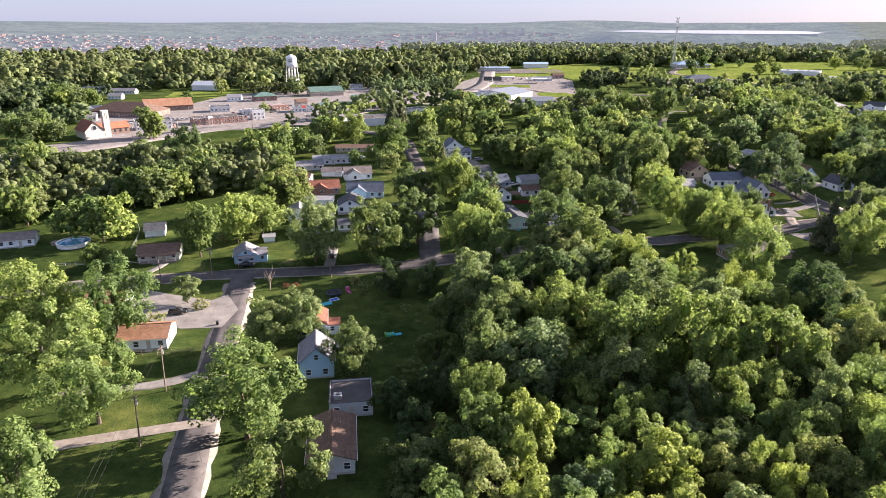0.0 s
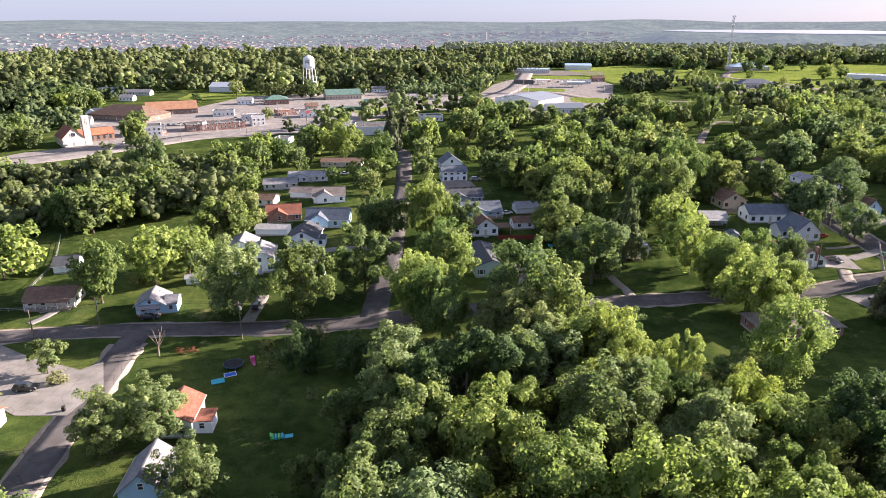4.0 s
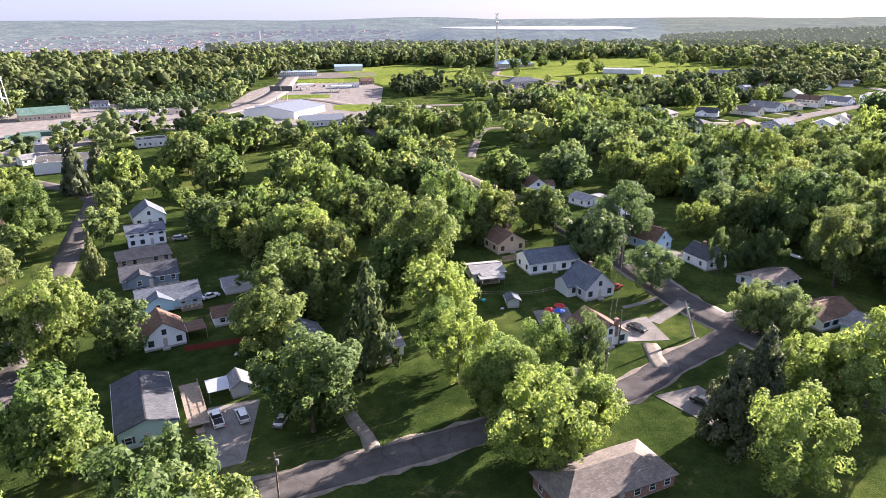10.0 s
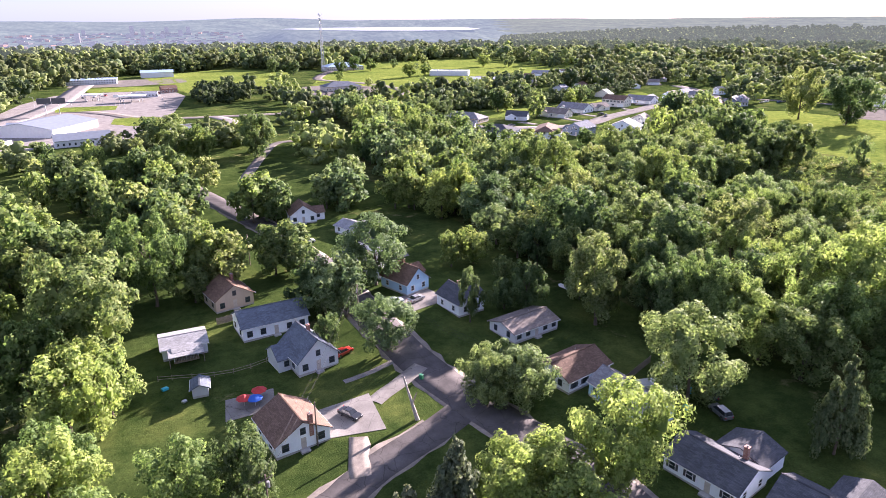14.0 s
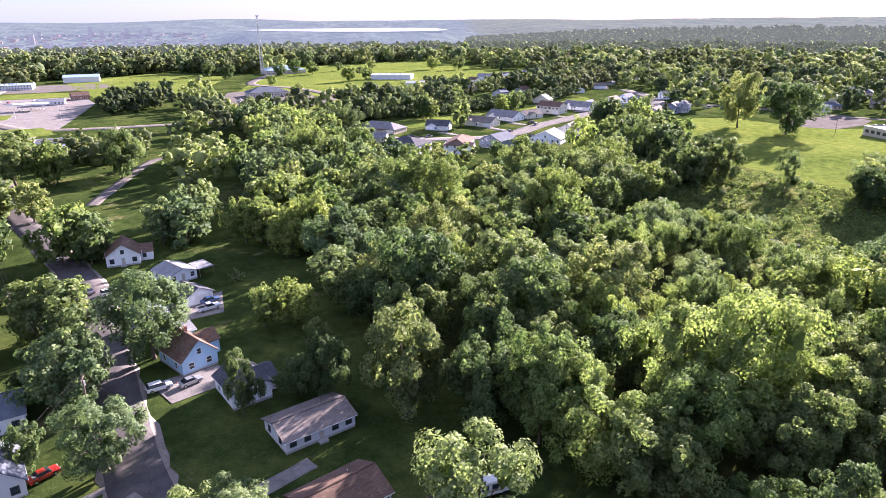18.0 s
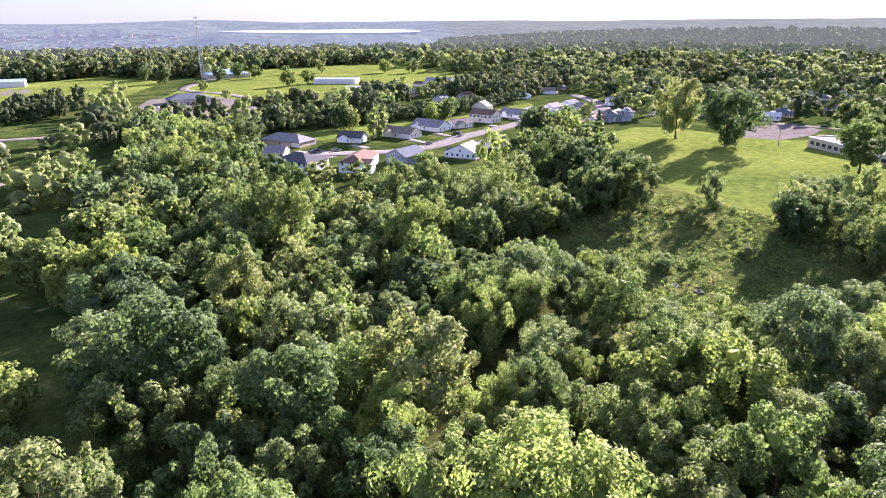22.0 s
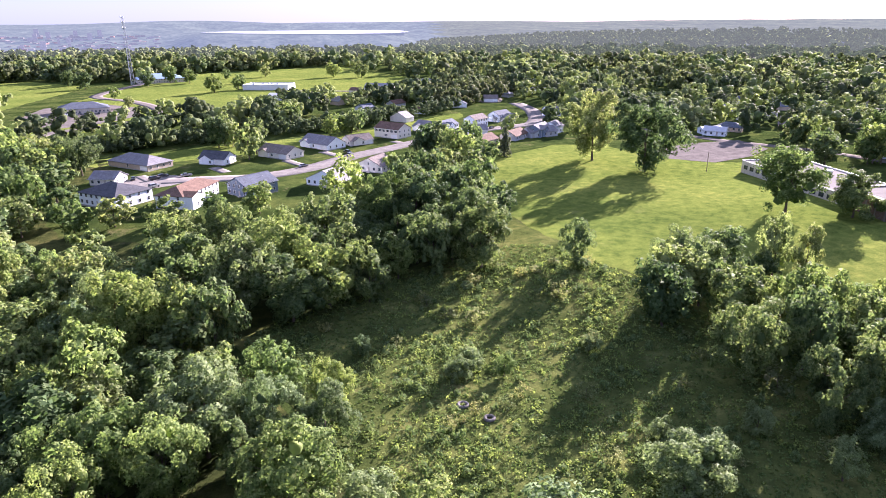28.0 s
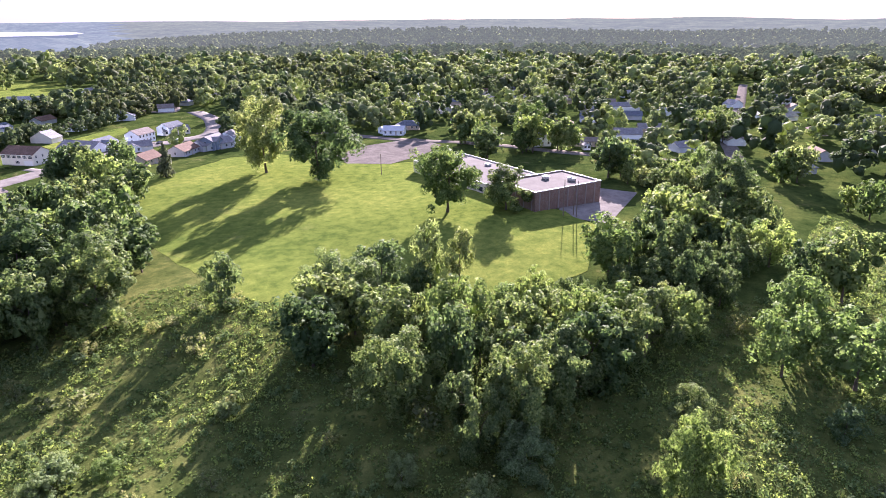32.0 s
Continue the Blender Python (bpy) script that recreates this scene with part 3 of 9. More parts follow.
ribbon("road_9", [(156, 622), (162, 590), (150, 570), (112, 560), (60, 545), (0, 560), (-36, 577)], 9.0, M_HIGHWAY, "faded service road past the warehouses", "road", 0.09)
ribbon("road_10", [(143, 430), (158, 470), (172, 500), (190, 505), (204, 540)], 5.0, M_OLDROAD, "narrow faded lane across the grass", "road", 0.06)

# drives, lots and walks
sheet("pavement_1", [(-94, 177), (-78, 170), (-64, 166), (-61, 170), (-55, 160), (-56, 149), (-66, 148), (-83, 156), (-95, 165)], M_CONCRETE, "broad pale concrete forecourt of a low building", "forecourt", 0.09)
sheet("pavement_2", [(-44, 110), (-44, 107), (-95, 90), (-95, 94)], M_GRAVEL, "pale gravel drive across the lawn", "drive", 0.07)
ribbon("pavement_3", [(-53.5, 126), (-62, 121), (-80, 118)], 3.2, M_CONCRETE, "short concrete drive", "drive", 0.09)
sheet("pavement_4", [(33, 210), (42.5, 212), (44.5, 231), (35, 230)], M_CONCRETE, "pale concrete drive with two parked vehicles", "drive", 0.09)
ribbon("pavement_5", [(64, 210), (63, 215), (60.5, 223), (58, 233), (56, 243)], 2.8, M_GRAVEL, "pale dirt and gravel drive through the lawn", "drive", 0.07, 0.7)
sheet("pavement_6", [(123, 233), (133, 231), (134, 243), (124, 242)], M_CONCRETE, "concrete parking pad with a parked dark car", "drive", 0.09)
ribbon("pavement_7", [(134, 240), (140, 243.5), (147, 247.5)], 3.4, M_CONCRETE, "concrete drive curving to the street", "drive", 0.085)
ribbon("pavement_8", [(128, 231), (126, 226), (125, 221)], 3.6, M_GRAVEL, "pale gravel drive with worn tracks", "drive", 0.085, 0.8)
ribbon("pavement_9", [(131, 249), (137, 250), (146, 253)], 1.3, M_CONCRETE, "narrow concrete garden walk", "path", 0.07, 0.1)
sheet("pavement_10", [(154, 270), (166, 273), (164, 281), (151, 279)], M_CONCRETE, "concrete drive with parked cars", "drive", 0.095)
sheet("pavement_11", [(147, 305), (170, 308), (172, 322), (145, 316)], M_CONCRETE, "concrete drive before a garage", "drive", 0.095)
ribbon("pavement_12", [(-8, 243), (-20, 243), (-32, 240)], 3.6, M_CONCRETE, "pale concrete drive beside a lawn", "drive", 0.085)
ribbon("pavement_13", [(152, 238), (162, 240), (172, 243)], 3.0, M_CONCRETE, "short concrete drive to the street", "drive", 0.09)
sheet("pavement_14", [(500, 268), (546, 276), (540, 304), (496, 284)], M_CONCRETE, "pale concrete school yard", "yard", 0.08)
sheet("pavement_15", [(521, 404), (532, 387), (560, 388), (583, 396), (592, 420), (560, 428), (533, 424)], M_OLDROAD, "faded asphalt car park of the school", "car park", 0.08)
sheet("pavement_16", [(-232, 350), (-224, 371), (-212, 383), (-206, 407), (-247, 456), (-262, 506), (-253, 549), (-217, 566), (-204, 637), (-181, 659), (-123, 680), (-77, 721), (-44, 725), (-1, 655), (-30, 590), (-45, 546), (-66, 491), (-85, 451), (-108, 446), (-155, 437), (-172, 405), (-180, 370)], M_HIGHWAY, "pale asphalt yards and lots round the shops", "car park", 0.05, 6.0)
sheet("green_5", [(-84, 548), (-76, 538), (-52, 552), (-36, 578), (-52, 586), (-78, 566)], M_FIELD, "grass plot beside the highway", "field", 0.12, 6.0)
sheet("green_6", [(92, 655), (118, 650), (128, 612), (105, 605), (90, 625)], M_FIELD, "grass island between the road and the warehouse", "field", 0.12, 6.0)
sheet("green_7", [(50, 748), (96, 738), (92, 708), (52, 716)], M_FIELD, "grass verge beside the highway crossing", "field", 0.12, 6.0)
sheet("green_8", [(62, 905), (72, 862), (142, 845), (150, 880), (112, 908)], M_FIELD, "grass strip before the works", "field", 0.12, 8.0)
sheet("pavement_17", [(22, 787), (42, 850), (64, 862), (142, 845), (151, 779), (128, 640), (92, 536), (57, 548), (30, 585), (10, 690)], M_HIGHWAY, "broad pale asphalt lot of a petrol station", "car park", 0.05, 8.0)
sheet("pavement_25", [(48, 930), (52, 990), (110, 1010), (175, 985), (165, 930), (110, 914)], M_OLDROAD, "grey asphalt yard before the works", "car park", 0.05, 8.0)
sheet("pavement_18", [(248, 690), (262, 675), (296, 685), (322, 712), (322, 760), (300, 800), (260, 790), (246, 740)], M_OLDROAD, "asphalt office car park", "car park", 0.05, 8.0)
sheet("pavement_19", [(96, 224), (108, 226), (110, 217), (98, 214)], M_OLDROAD, "short asphalt drive", "drive", 0.09)
sheet("pavement_20", [(118, 212), (128, 213), (131, 201), (123, 200)], M_CONCRETE, "concrete drive beside the brick bungalow", "drive", 0.09)
ribbon("pavement_21", [(-90, 186), (-88, 194), (-92, 193)], 2.4, M_CONCRETE, "short front walk", "path", 0.08)
sheet("field", [(398, 300), (396, 319), (400, 345), (406, 376), (425, 420), (448, 448), (500, 462), (519, 450), (521, 404), (532, 387), (546, 380), (548, 360), (528, 318), (505, 295), (496, 270), (460, 257), (435, 265), (421, 288)], M_FIELD, "smooth bright mown school field", "field", 0.09, 6.0)
sheet("meadow", [(301, 326), (335, 342), (374, 354), (396, 374), (414, 392), (410, 345), (404, 300), (424, 288), (440, 255), (470, 215), (560, 215), (540, 150), (400, 150), (345, 200), (330, 226), (317, 243), (309, 260), (307, 280), (305, 300)], M_MEADOW, "rough overgrown meadow with weeds", "meadow", 0.05, 6.0)
sheet("green_1", [(180, 632), (225, 628), (262, 680), (252, 740), (300, 880), (360, 1010), (420, 1120), (640, 1160), (640, 800), (470, 740), (400, 690), (300, 655)], M_FIELD, "sunlit mown grass of an office park", "field", 0.04, 12.0)
sheet("green_2", [(270, 555), (340, 560), (430, 566), (530, 612), (520, 590), (440, 540), (340, 528), (285, 530)], M_FIELD, "mown grass strip behind the houses", "field", 0.05, 8.0)
sheet("green_3", [(155, 800), (230, 790), (300, 1000), (240, 1120), (120, 1060)], M_FIELD, "sunlit grass field before the woods", "field", 0.05, 12.0)
sheet("green_4", [(-260, 620), (-150, 600), (-120, 620), (-150, 660), (-270, 670)], M_FIELD, "sunlit grass near the shops", "field", 0.05, 12.0)
sheet("woodland_floor", [(206, 246), (200, 300), (200, 350), (188, 420), (215, 470), (225, 600), (300, 545), (262, 470), (268, 425), (300, 400), (340, 405), (380, 425), (420, 455), (445, 445), (400, 376), (396, 356), (372, 350), (335, 338), (299, 325), (303, 300), (305, 280), (307, 260), (315, 243), (328, 226), (322, 180), (272, 165), (222, 190)], M_FLOOR, "dark leafy woodland floor", "woodland floor", 0.05, 8.0)
sheet("woodland_floor_2", [(-8, 85), (-1, 120), (9, 150), (4, 182), (50, 192), (66, 178), (80, 160), (120, 140), (150, 110), (90, 50), (0, 50)], M_FLOOR, "dark leafy woodland floor", "woodland floor", 0.05, 8.0)


# ---- trees ----
def trunk_bm(rng, height, spread, low, thick):
    """A tapered, leaning trunk with limbs grown out of it; unit height."""
    bm = bmesh.new()

    def ring(p, r, n):
        return [bm.verts.new((p.x + r * math.cos(6.2832 * k / n), p.y + r * math.sin(6.2832 * k / n), p.z)) for k in range(n)]

    def skin(a, b):
        for k in range(len(a)):
            bm.faces.new((a[k], a[(k + 1) % len(a)], b[(k + 1) % len(a)], b[k]))

    p, r = Vector((0, 0, -0.03)), thick
    rings, pts = [ring(p, r * 1.25, 7)], []
    for i in range(5):
        p = p + Vector((rng.uniform(-0.03, 0.03), rng.uniform(-0.03, 0.03), height / 5))
        r *= 0.8
        rings.append(ring(p, r, 7))
        skin(rings[-2], rings[-1])
        pts.append((p, r))
    for i in range(9):
        k = rng.randint(1, 4)
        q, r = pts[k]
        a = i * 2.4 + rng.uniform(-0.4, 0.4)
        rad = spread * rng.uniform(0.55, 0.95)
        e = Vector((math.cos(a) * rad, math.sin(a) * rad, min(0.93, q.z + rng.uniform(0.08, 0.3))))
        mid = q.lerp(e, 0.5) + Vector((0, 0, 0.05))
        root = max(rings[k + 1], key=lambda v: (v.co - q).dot(e - q))
        inner, tip = ring(mid, r * 0.4, 5), ring(e, r * 0.1, 5)
        for j in range(5):
            bm.faces.new((root, inner[(j + 1) % 5], inner[j]))
        skin(inner, tip)
    bmesh.ops.recalc_face_normals(bm, faces=bm.faces[:])
    return bm


def crown_arrays(rng, n, lobes, leaf, zc, zr, shape="round", tufts=5, lean=0.0):
    """Leaf triangles on tufts that sit on overlapping boughs; the crown fits radius 1 and height 1."""
    cs = []
    for i in range(lobes):
        if shape == "cone":
            f = (i + 0.5) / lobes
            a, z = i * 2.399, zc - zr + 2 * zr * f
            rad = (1 - f) * rng.uniform(0.5, 0.8) + 0.02
            cs.append((math.cos(a) * rad, math.sin(a) * rad, z, 0.26 * (1 - f) + 0.07))
        else:
            f = 1 - 2 * (i + 0.5) / lobes
            a = i * 2.399 + rng.uniform(-0.6, 0.6)
            rr = rng.uniform(0.36, 0.92)
            s = max(0.12, 1 - abs(f) ** 2.4) ** 0.5
            cs.append((math.cos(a) * s * rr + lean * (f + 0.2), math.sin(a) * s * rr, zc + zr * f * rng.uniform(0.68, 0.92), rng.uniform(0.2, 0.36)))
    cs = np.array(cs)
    pick = np.random.RandomState(rng.randint(0, 99999))
    sub = []
    for x, y, z, r in cs:
        for k in range(tufts):
            d = pick.normal(size=3)
            d[2] = d[2] * 0.7 + 0.35
            d /= np.linalg.norm(d)
            q = r * (0.55 + 0.55 * pick.rand())
            sub.append((x + d[0] * q, y + d[1] * q, z + d[2] * q * zr * 1.5, r * (0.34 + 0.3 * pick.rand())))
    sub = np.array(sub)
    w = sub[:, 3] ** 1.6
    which = pick.choice(len(sub), n, p=w / w.sum())
    d = pick.normal(size=(n, 3))
    d[:, 2] += 0.35
    d /= np.linalg.norm(d, axis=1)[:, None]
    r = sub[which, 3] * (0.55 + 0.6 * pick.rand(n) ** 0.6)
    c = sub[which, :3] + d * r[:, None] * np.array([1, 1, zr * 1.25])
    out = c - np.array([0, 0, zc - 0.4 * zr])
    out /= np.maximum(np.linalg.norm(out, axis=1), 1e-6)[:, None]
    up = d * 0.75 + out * 0.5 + pick.normal(size=(n, 3)) * 0.42 + np.array([0, 0, 0.15])
    up /= np.linalg.norm(up, axis=1)[:, None]
    t1 = np.cross(up, pick.normal(size=(n, 3)))
    t1 /= np.maximum(np.linalg.norm(t1, axis=1), 1e-6)[:, None]
    t2 = np.cross(up, t1)
    s = leaf * (0.55 + 0.8 * pick.rand(n))[:, None]
    k = np.array([1, 1, zr * 1.1])
    v = np.stack([c + (t1 * s) * k, c + (-t1 * 0.55 * s + t2 * 0.8 * s) * k, c + (-t1 * 0.5 * s - t2 * 0.75 * s) * k], 1)
    face = np.cross(v[:, 1] - v[:, 0], v[:, 2] - v[:, 0])
    back = np.einsum("ij,ij->i", face, up) < 0
    v[back] = v[back][:, ::-1]
    soft = d * 0.8 + out * 0.5 + pick.normal(size=(n, 3)) * 0.3
    soft /= np.linalg.norm(soft, axis=1)[:, None]
    soft = np.repeat(soft, 3, axis=0)
    v = v.reshape(-1, 3)
    k = 1.0 / np.percentile(np.hypot(v[:, 0], v[:, 1]), 94)
    q = 1.0 / max(1.0, np.percentile(v[:, 2], 99.5))
    fit = np.array([k, k, q])
    cs[:, :3] *= fit
    cs[:, 3] *= k
    return v * fit, np.arange(3 * n).reshape(n, 3), cs, soft


def lump(cs, zr, scale):
    """Rough dark masses inside the boughs, so that the crown is not hollow."""
    bm = bmesh.new()
    for x, y, z, r in cs:
        bmesh.ops.create_icosphere(bm, subdivisions=1, radius=r * scale, matrix=Matrix.Translation((x * 0.85, y * 0.85, z - 0.02)) @ Matrix.Diagonal((1, 1, zr * 1.3, 1)))
    me = bpy.data.meshes.new("lump")
    bm.to_mesh(me)
    bm.free()
    v = np.array([p.co[:] for p in me.vertices])
    f = np.array([p.vertices[:] for p in me.polygons])
    bpy.data.meshes.remove(me)
    v += np.random.RandomState(3).normal(size=v.shape) * 0.02
    own = np.repeat(np.column_stack([cs[:, 0] * 0.85, cs[:, 1] * 0.85, cs[:, 2] - 0.02]), len(v) // len(cs), axis=0)
    nm = (v - own) / np.maximum(np.linalg.norm(v - own, axis=1), 1e-6)[:, None] + 0.5 * (v - np.array([0, 0, 0.45]))
    return v, f, nm / np.maximum(np.linalg.norm(nm, axis=1), 1e-6)[:, None]


STYLE = {  # boughs, leaf size, crown centre, crown half height, shape
    "m": (20, 0.068, 0.56, 0.44, "round"), "e": (22, 0.066, 0.57, 0.44, "round"), "l": (24, 0.062, 0.58, 0.42, "round"), "y": (20, 0.07, 0.55, 0.45, "round"),
    "d": (20, 0.07, 0.55, 0.45, "round"), "h": (18, 0.07, 0.56, 0.44, "round"), "g": (22, 0.064, 0.56, 0.44, "round"), "w": (16, 0.06, 0.56, 0.44, "round"),
    "p": (34, 0.075, 0.54, 0.45, "cone"), "s": (34, 0.075, 0.52, 0.48, "cone"), "b": (10, 0.11, 0.45, 0.5, "round"),
}
KIND = {"m": ("maple_tree", "broad green maple tree with a full leafy crown"), "e": ("elm_tree", "mid-green elm with a tufted uneven crown"), "h": ("hackberry_tree", "green hackberry with loose rounded boughs"),
        "l": ("locust_tree", "light green tree with an open feathery crown"),
        "y": ("tulip_tree", "yellow-green tree with a dense sunlit crown"), "d": ("oak_tree", "dark green oak with a heavy crown"),
        "g": ("silver_poplar", "grey-green tree with silvery leaves"), "w": ("willow_tree", "spreading willow with thin uneven boughs"),
        "p": ("pine_tree", "tall pine with layered drooping boughs"), "s": ("spruce_tree", "narrow spruce with dense dark needles"),
        "b": ("shrub", "rounded leafy shrub in the grass")}
COUNT = {"near": 13000, "mid": 4000, "far": 1100}
GROW = {"near": 0.52, "mid": 0.88, "far": 1.6}
PROTO = {}


def proto(kind, lod, variant):
    key = (kind, lod, variant)
    if key not in PROTO:
        rng = random.Random(f"{kind}{variant}")
        lobes, leaf, zc, zr, shape = STYLE[kind]
        n = COUNT[lod] if kind not in "br" else 420
        leaf = leaf * GROW[lod]
        if shape == "round" and kind not in "br":
            lobes = int(lobes * (1.0, 0.7, 0.5, 1.35)[variant])  # full, loose, open, fine-tufted
        v, f, cs, soft = crown_arrays(rng, n, lobes, leaf, zc, zr, shape, (5, 6, 8, 4)[variant], (0.0, 0.12, -0.14, 0.06)[variant])
        lv, lf, ln = lump(cs, zr, 0.34 if shape != "cone" else 0.32)
        crown = raw_mesh(KIND[kind][0] + "_crown", np.vstack([v, lv]), np.vstack([f, lf + len(v)]), LEAF[kind], np.vstack([soft, ln]))
        trunk = bm_mesh("trunk", trunk_bm(rng, 0.6 if shape != "cone" else 0.95, 0.8 if shape != "cone" else 0.15, 0.2, 0.05 if kind not in "br" else 0.03), M_BARK)
        PROTO[key] = crown, trunk
    return PROTO[key]


FLIGHT = np.array([(0, 0), (25, 40), (30, 72), (45, 108), (88, 134), (176, 163), (279, 190), (309, 193)], float)


def off_flight(x, y):
    best = 1e9
    for a, b in zip(FLIGHT[:-1], FLIGHT[1:]):
        k = max(0.0, min(1.0, float(np.dot((x, y) - a, b - a) / np.dot(b - a, b - a))))
        best = min(best, float(np.hypot(*((x, y) - a - k * (b - a)))))
    return best


TREES = []


def tree(x, y, r, high, kind, group=""):
    off = off_flight(x, y)
    lod = "near" if off < 100 or r > 8.0 else "mid" if off < 190 else "far"
    rng = random.Random(f"{x:.1f} {y:.1f}")
    crown, trunk = proto(kind, lod, rng.randint(0, 3))
    name, label = KIND[kind]
    if kind not in "br":
        size = "tall" if high > 17 else "small" if high < 8 else ""
        label = (size + " " + label).strip()
    e = tagged(new(name, trunk), label, "shrub" if kind in "br" else "tree", group)
    slim = rng.uniform(0.86, 1.1) if kind not in "psb" else 1.0
    e.matrix_basis = pose(x, y, at(x, y, -0.1), 0, 0, rng.uniform(0, 360)) @ Matrix.Diagonal((r * slim, r * slim * rng.uniform(0.9, 1.08), high * rng.uniform(0.94, 1.12), 1))
    part("crown", crown, None, e)
    TREES.append((x, y, r))

# trees that stand out, yard by yard: x, y, crown radius, height, kind
for tx, ty, tr, th, tk in [
    (-93, 135, 10.0, 22.0, "l"), (-77, 139, 9.3, 20.5, "l"), (-81, 118, 10.0, 20.0, "l"), (-66, 107, 8.6, 18.5, "l"), (-102, 122, 7.5, 17.0, "l"), (-36.5, 103, 9.6, 20.5, "l"), (-25.5, 86, 7.6, 13.0, "d"),
    (-41, 139, 6.3, 13.2, "w"), (-34.5, 142, 6.3, 12.6, "w"), (-1.6, 114, 5.2, 10.0, "d"), (-5, 99, 5.0, 9.5, "d"), (-4, 88, 5.4, 10.5, "d"), (1, 145, 5.4, 10.5, "d"), (-1, 131, 5.0, 9.5, "d"), (6, 157, 5.2, 10.5, "d"), (-6, 122, 3.4, 6.0, "d"), (8, 104, 6.5, 15.5, "m"), (9, 117, 6.5, 16.0, "h"), (6, 92, 6.5, 15.0, "m"), (11, 129, 6.3, 16.0, "d"), (13, 142, 6.3, 15.5, "h"), (5, 80, 6.5, 15.0, "e"),
    (268, 472, 7.0, 15.0, "d"), (261, 453, 7.0, 15.0, "m"), (270, 438, 6.4, 13.0, "h"), (256, 482, 7.0, 16.0, "d"), (263, 502, 7.0, 16.0, "h"), (268, 522, 6.4, 14.0, "m"), (258, 431, 6.4, 14.0, "e"), (273, 422, 6.0, 12.0, "m"), (285, 425, 5.4, 10.0, "e"), (300, 418, 5.4, 10.0, "h"), (316, 415, 5.4, 10.0, "m"), (257, 545, 6.5, 14.0, "d"),
]:
    tree(tx, ty, tr, th, tk)
for tx, ty, tr, th, tk in [
    (-62, 77, 8.4, 19.7, "l"), (-79, 200, 6.8, 16.1, "m"), (-70, 164, 4.3, 8.0, "w"), (-119, 219, 7.2, 14.8, "l"), (-125, 221, 6.7, 14.7, "l"),
    (-117, 213, 6.4, 14.3, "l"), (-123, 225, 5.9, 13.3, "l"), (-129, 215, 6.7, 14.8, "l"), (-112, 216, 6.9, 15.5, "l"), (-64, 221, 7.3, 15.3, "l"), (-69, 223, 5.9, 14.4, "l"),
    (-63, 226, 6.4, 13.3, "l"), (-71, 214, 7.3, 18.2, "l"), (-188, 303, 7.4, 15.3, "e"), (-196, 304, 7.4, 17.9, "h"), (-186, 294, 7.4, 17.3, "m"),
]:
    tree(tx, ty, tr, th, tk)
for tx, ty, tr, th, tk in [
    (-192, 311, 6.1, 13.1, "m"), (-199, 294, 5.7, 12.9, "e"), (-178, 306, 6.2, 12.7, "e"), (-156, 233, 5.8, 14.2, "m"), (-161, 234, 6.1, 12.8, "h"), (-154, 231, 6.4, 13.7, "m"),
    (-155, 238, 5.6, 11.9, "e"), (-162, 228, 5.8, 12.1, "m"), (-116, 261, 5.9, 15.1, "m"), (-122, 263, 6.6, 15.9, "m"), (-115, 255, 7.5, 17.0, "e"), (-115, 267, 6.3, 13.1, "m"),
    (-125, 255, 5.9, 14.8, "m"), (-109, 262, 6.5, 13.5, "m"), (-15, 170, 5.3, 11.3, "d"), (-20, 126, 5.5, 11.8, "d"), (-107, 188, 3.9, 9.1, "m"), (-23, 172, 2.9, 4.4, "b"),
]:
    tree(tx, ty, tr, th, tk)
for tx, ty, tr, th, tk in [
    (-10, 160, 1.8, 2.7, "b"), (-27, 179, 1.7, 2.5, "b"), (-10, 110, 4.3, 9.4, "d"), (-4, 171, 4.4, 9.5, "d"), (-235, 384, 5.9, 12.9, "m"), (-244, 386, 7.3, 15.3, "m"),
    (-237, 374, 7.4, 17.1, "e"), (-241, 393, 6.3, 15.7, "m"), (-246, 374, 7.0, 17.0, "m"), (-225, 382, 5.7, 12.3, "e"), (-286, 522, 7.3, 18.1, "e"), (-293, 522, 6.8, 16.6, "e"),
    (-283, 514, 7.2, 16.4, "h"), (-288, 529, 6.8, 15.0, "h"), (-293, 511, 7.4, 15.5, "m"), (-277, 525, 7.4, 17.6, "m"), (-125, 317, 9.9, 21.3, "d"), (-76, 214, 2.5, 3.7, "b"),
]:
    tree(tx, ty, tr, th, tk)
for tx, ty, tr, th, tk in [
    (37, 159, 8.0, 16.7, "g"), (46, 141, 8.4, 19.7, "e"), (63, 138, 7.3, 15.5, "g"), (58, 137, 6.8, 14.2, "g"), (62, 134, 6.7, 15.8, "g"), (51, 117, 9.1, 21.4, "y"),
    (66, 115, 8.5, 19.8, "y"), (18, 115, 8.4, 17.3, "g"), (8, 158, 8.1, 16.7, "g"), (22, 151, 9.6, 20.5, "d"), (49, 165, 7.4, 15.9, "y"), (46, 166, 7.4, 15.1, "y"),
    (51, 162, 5.7, 14.0, "y"), (33, 174, 7.3, 16.8, "e"), (29, 173, 5.9, 14.0, "e"), (34, 169, 7.3, 17.6, "e"), (38, 120, 8.1, 19.2, "m"), (26, 130, 7.7, 18.0, "m"),
]:
    tree(tx, ty, tr, th, tk)
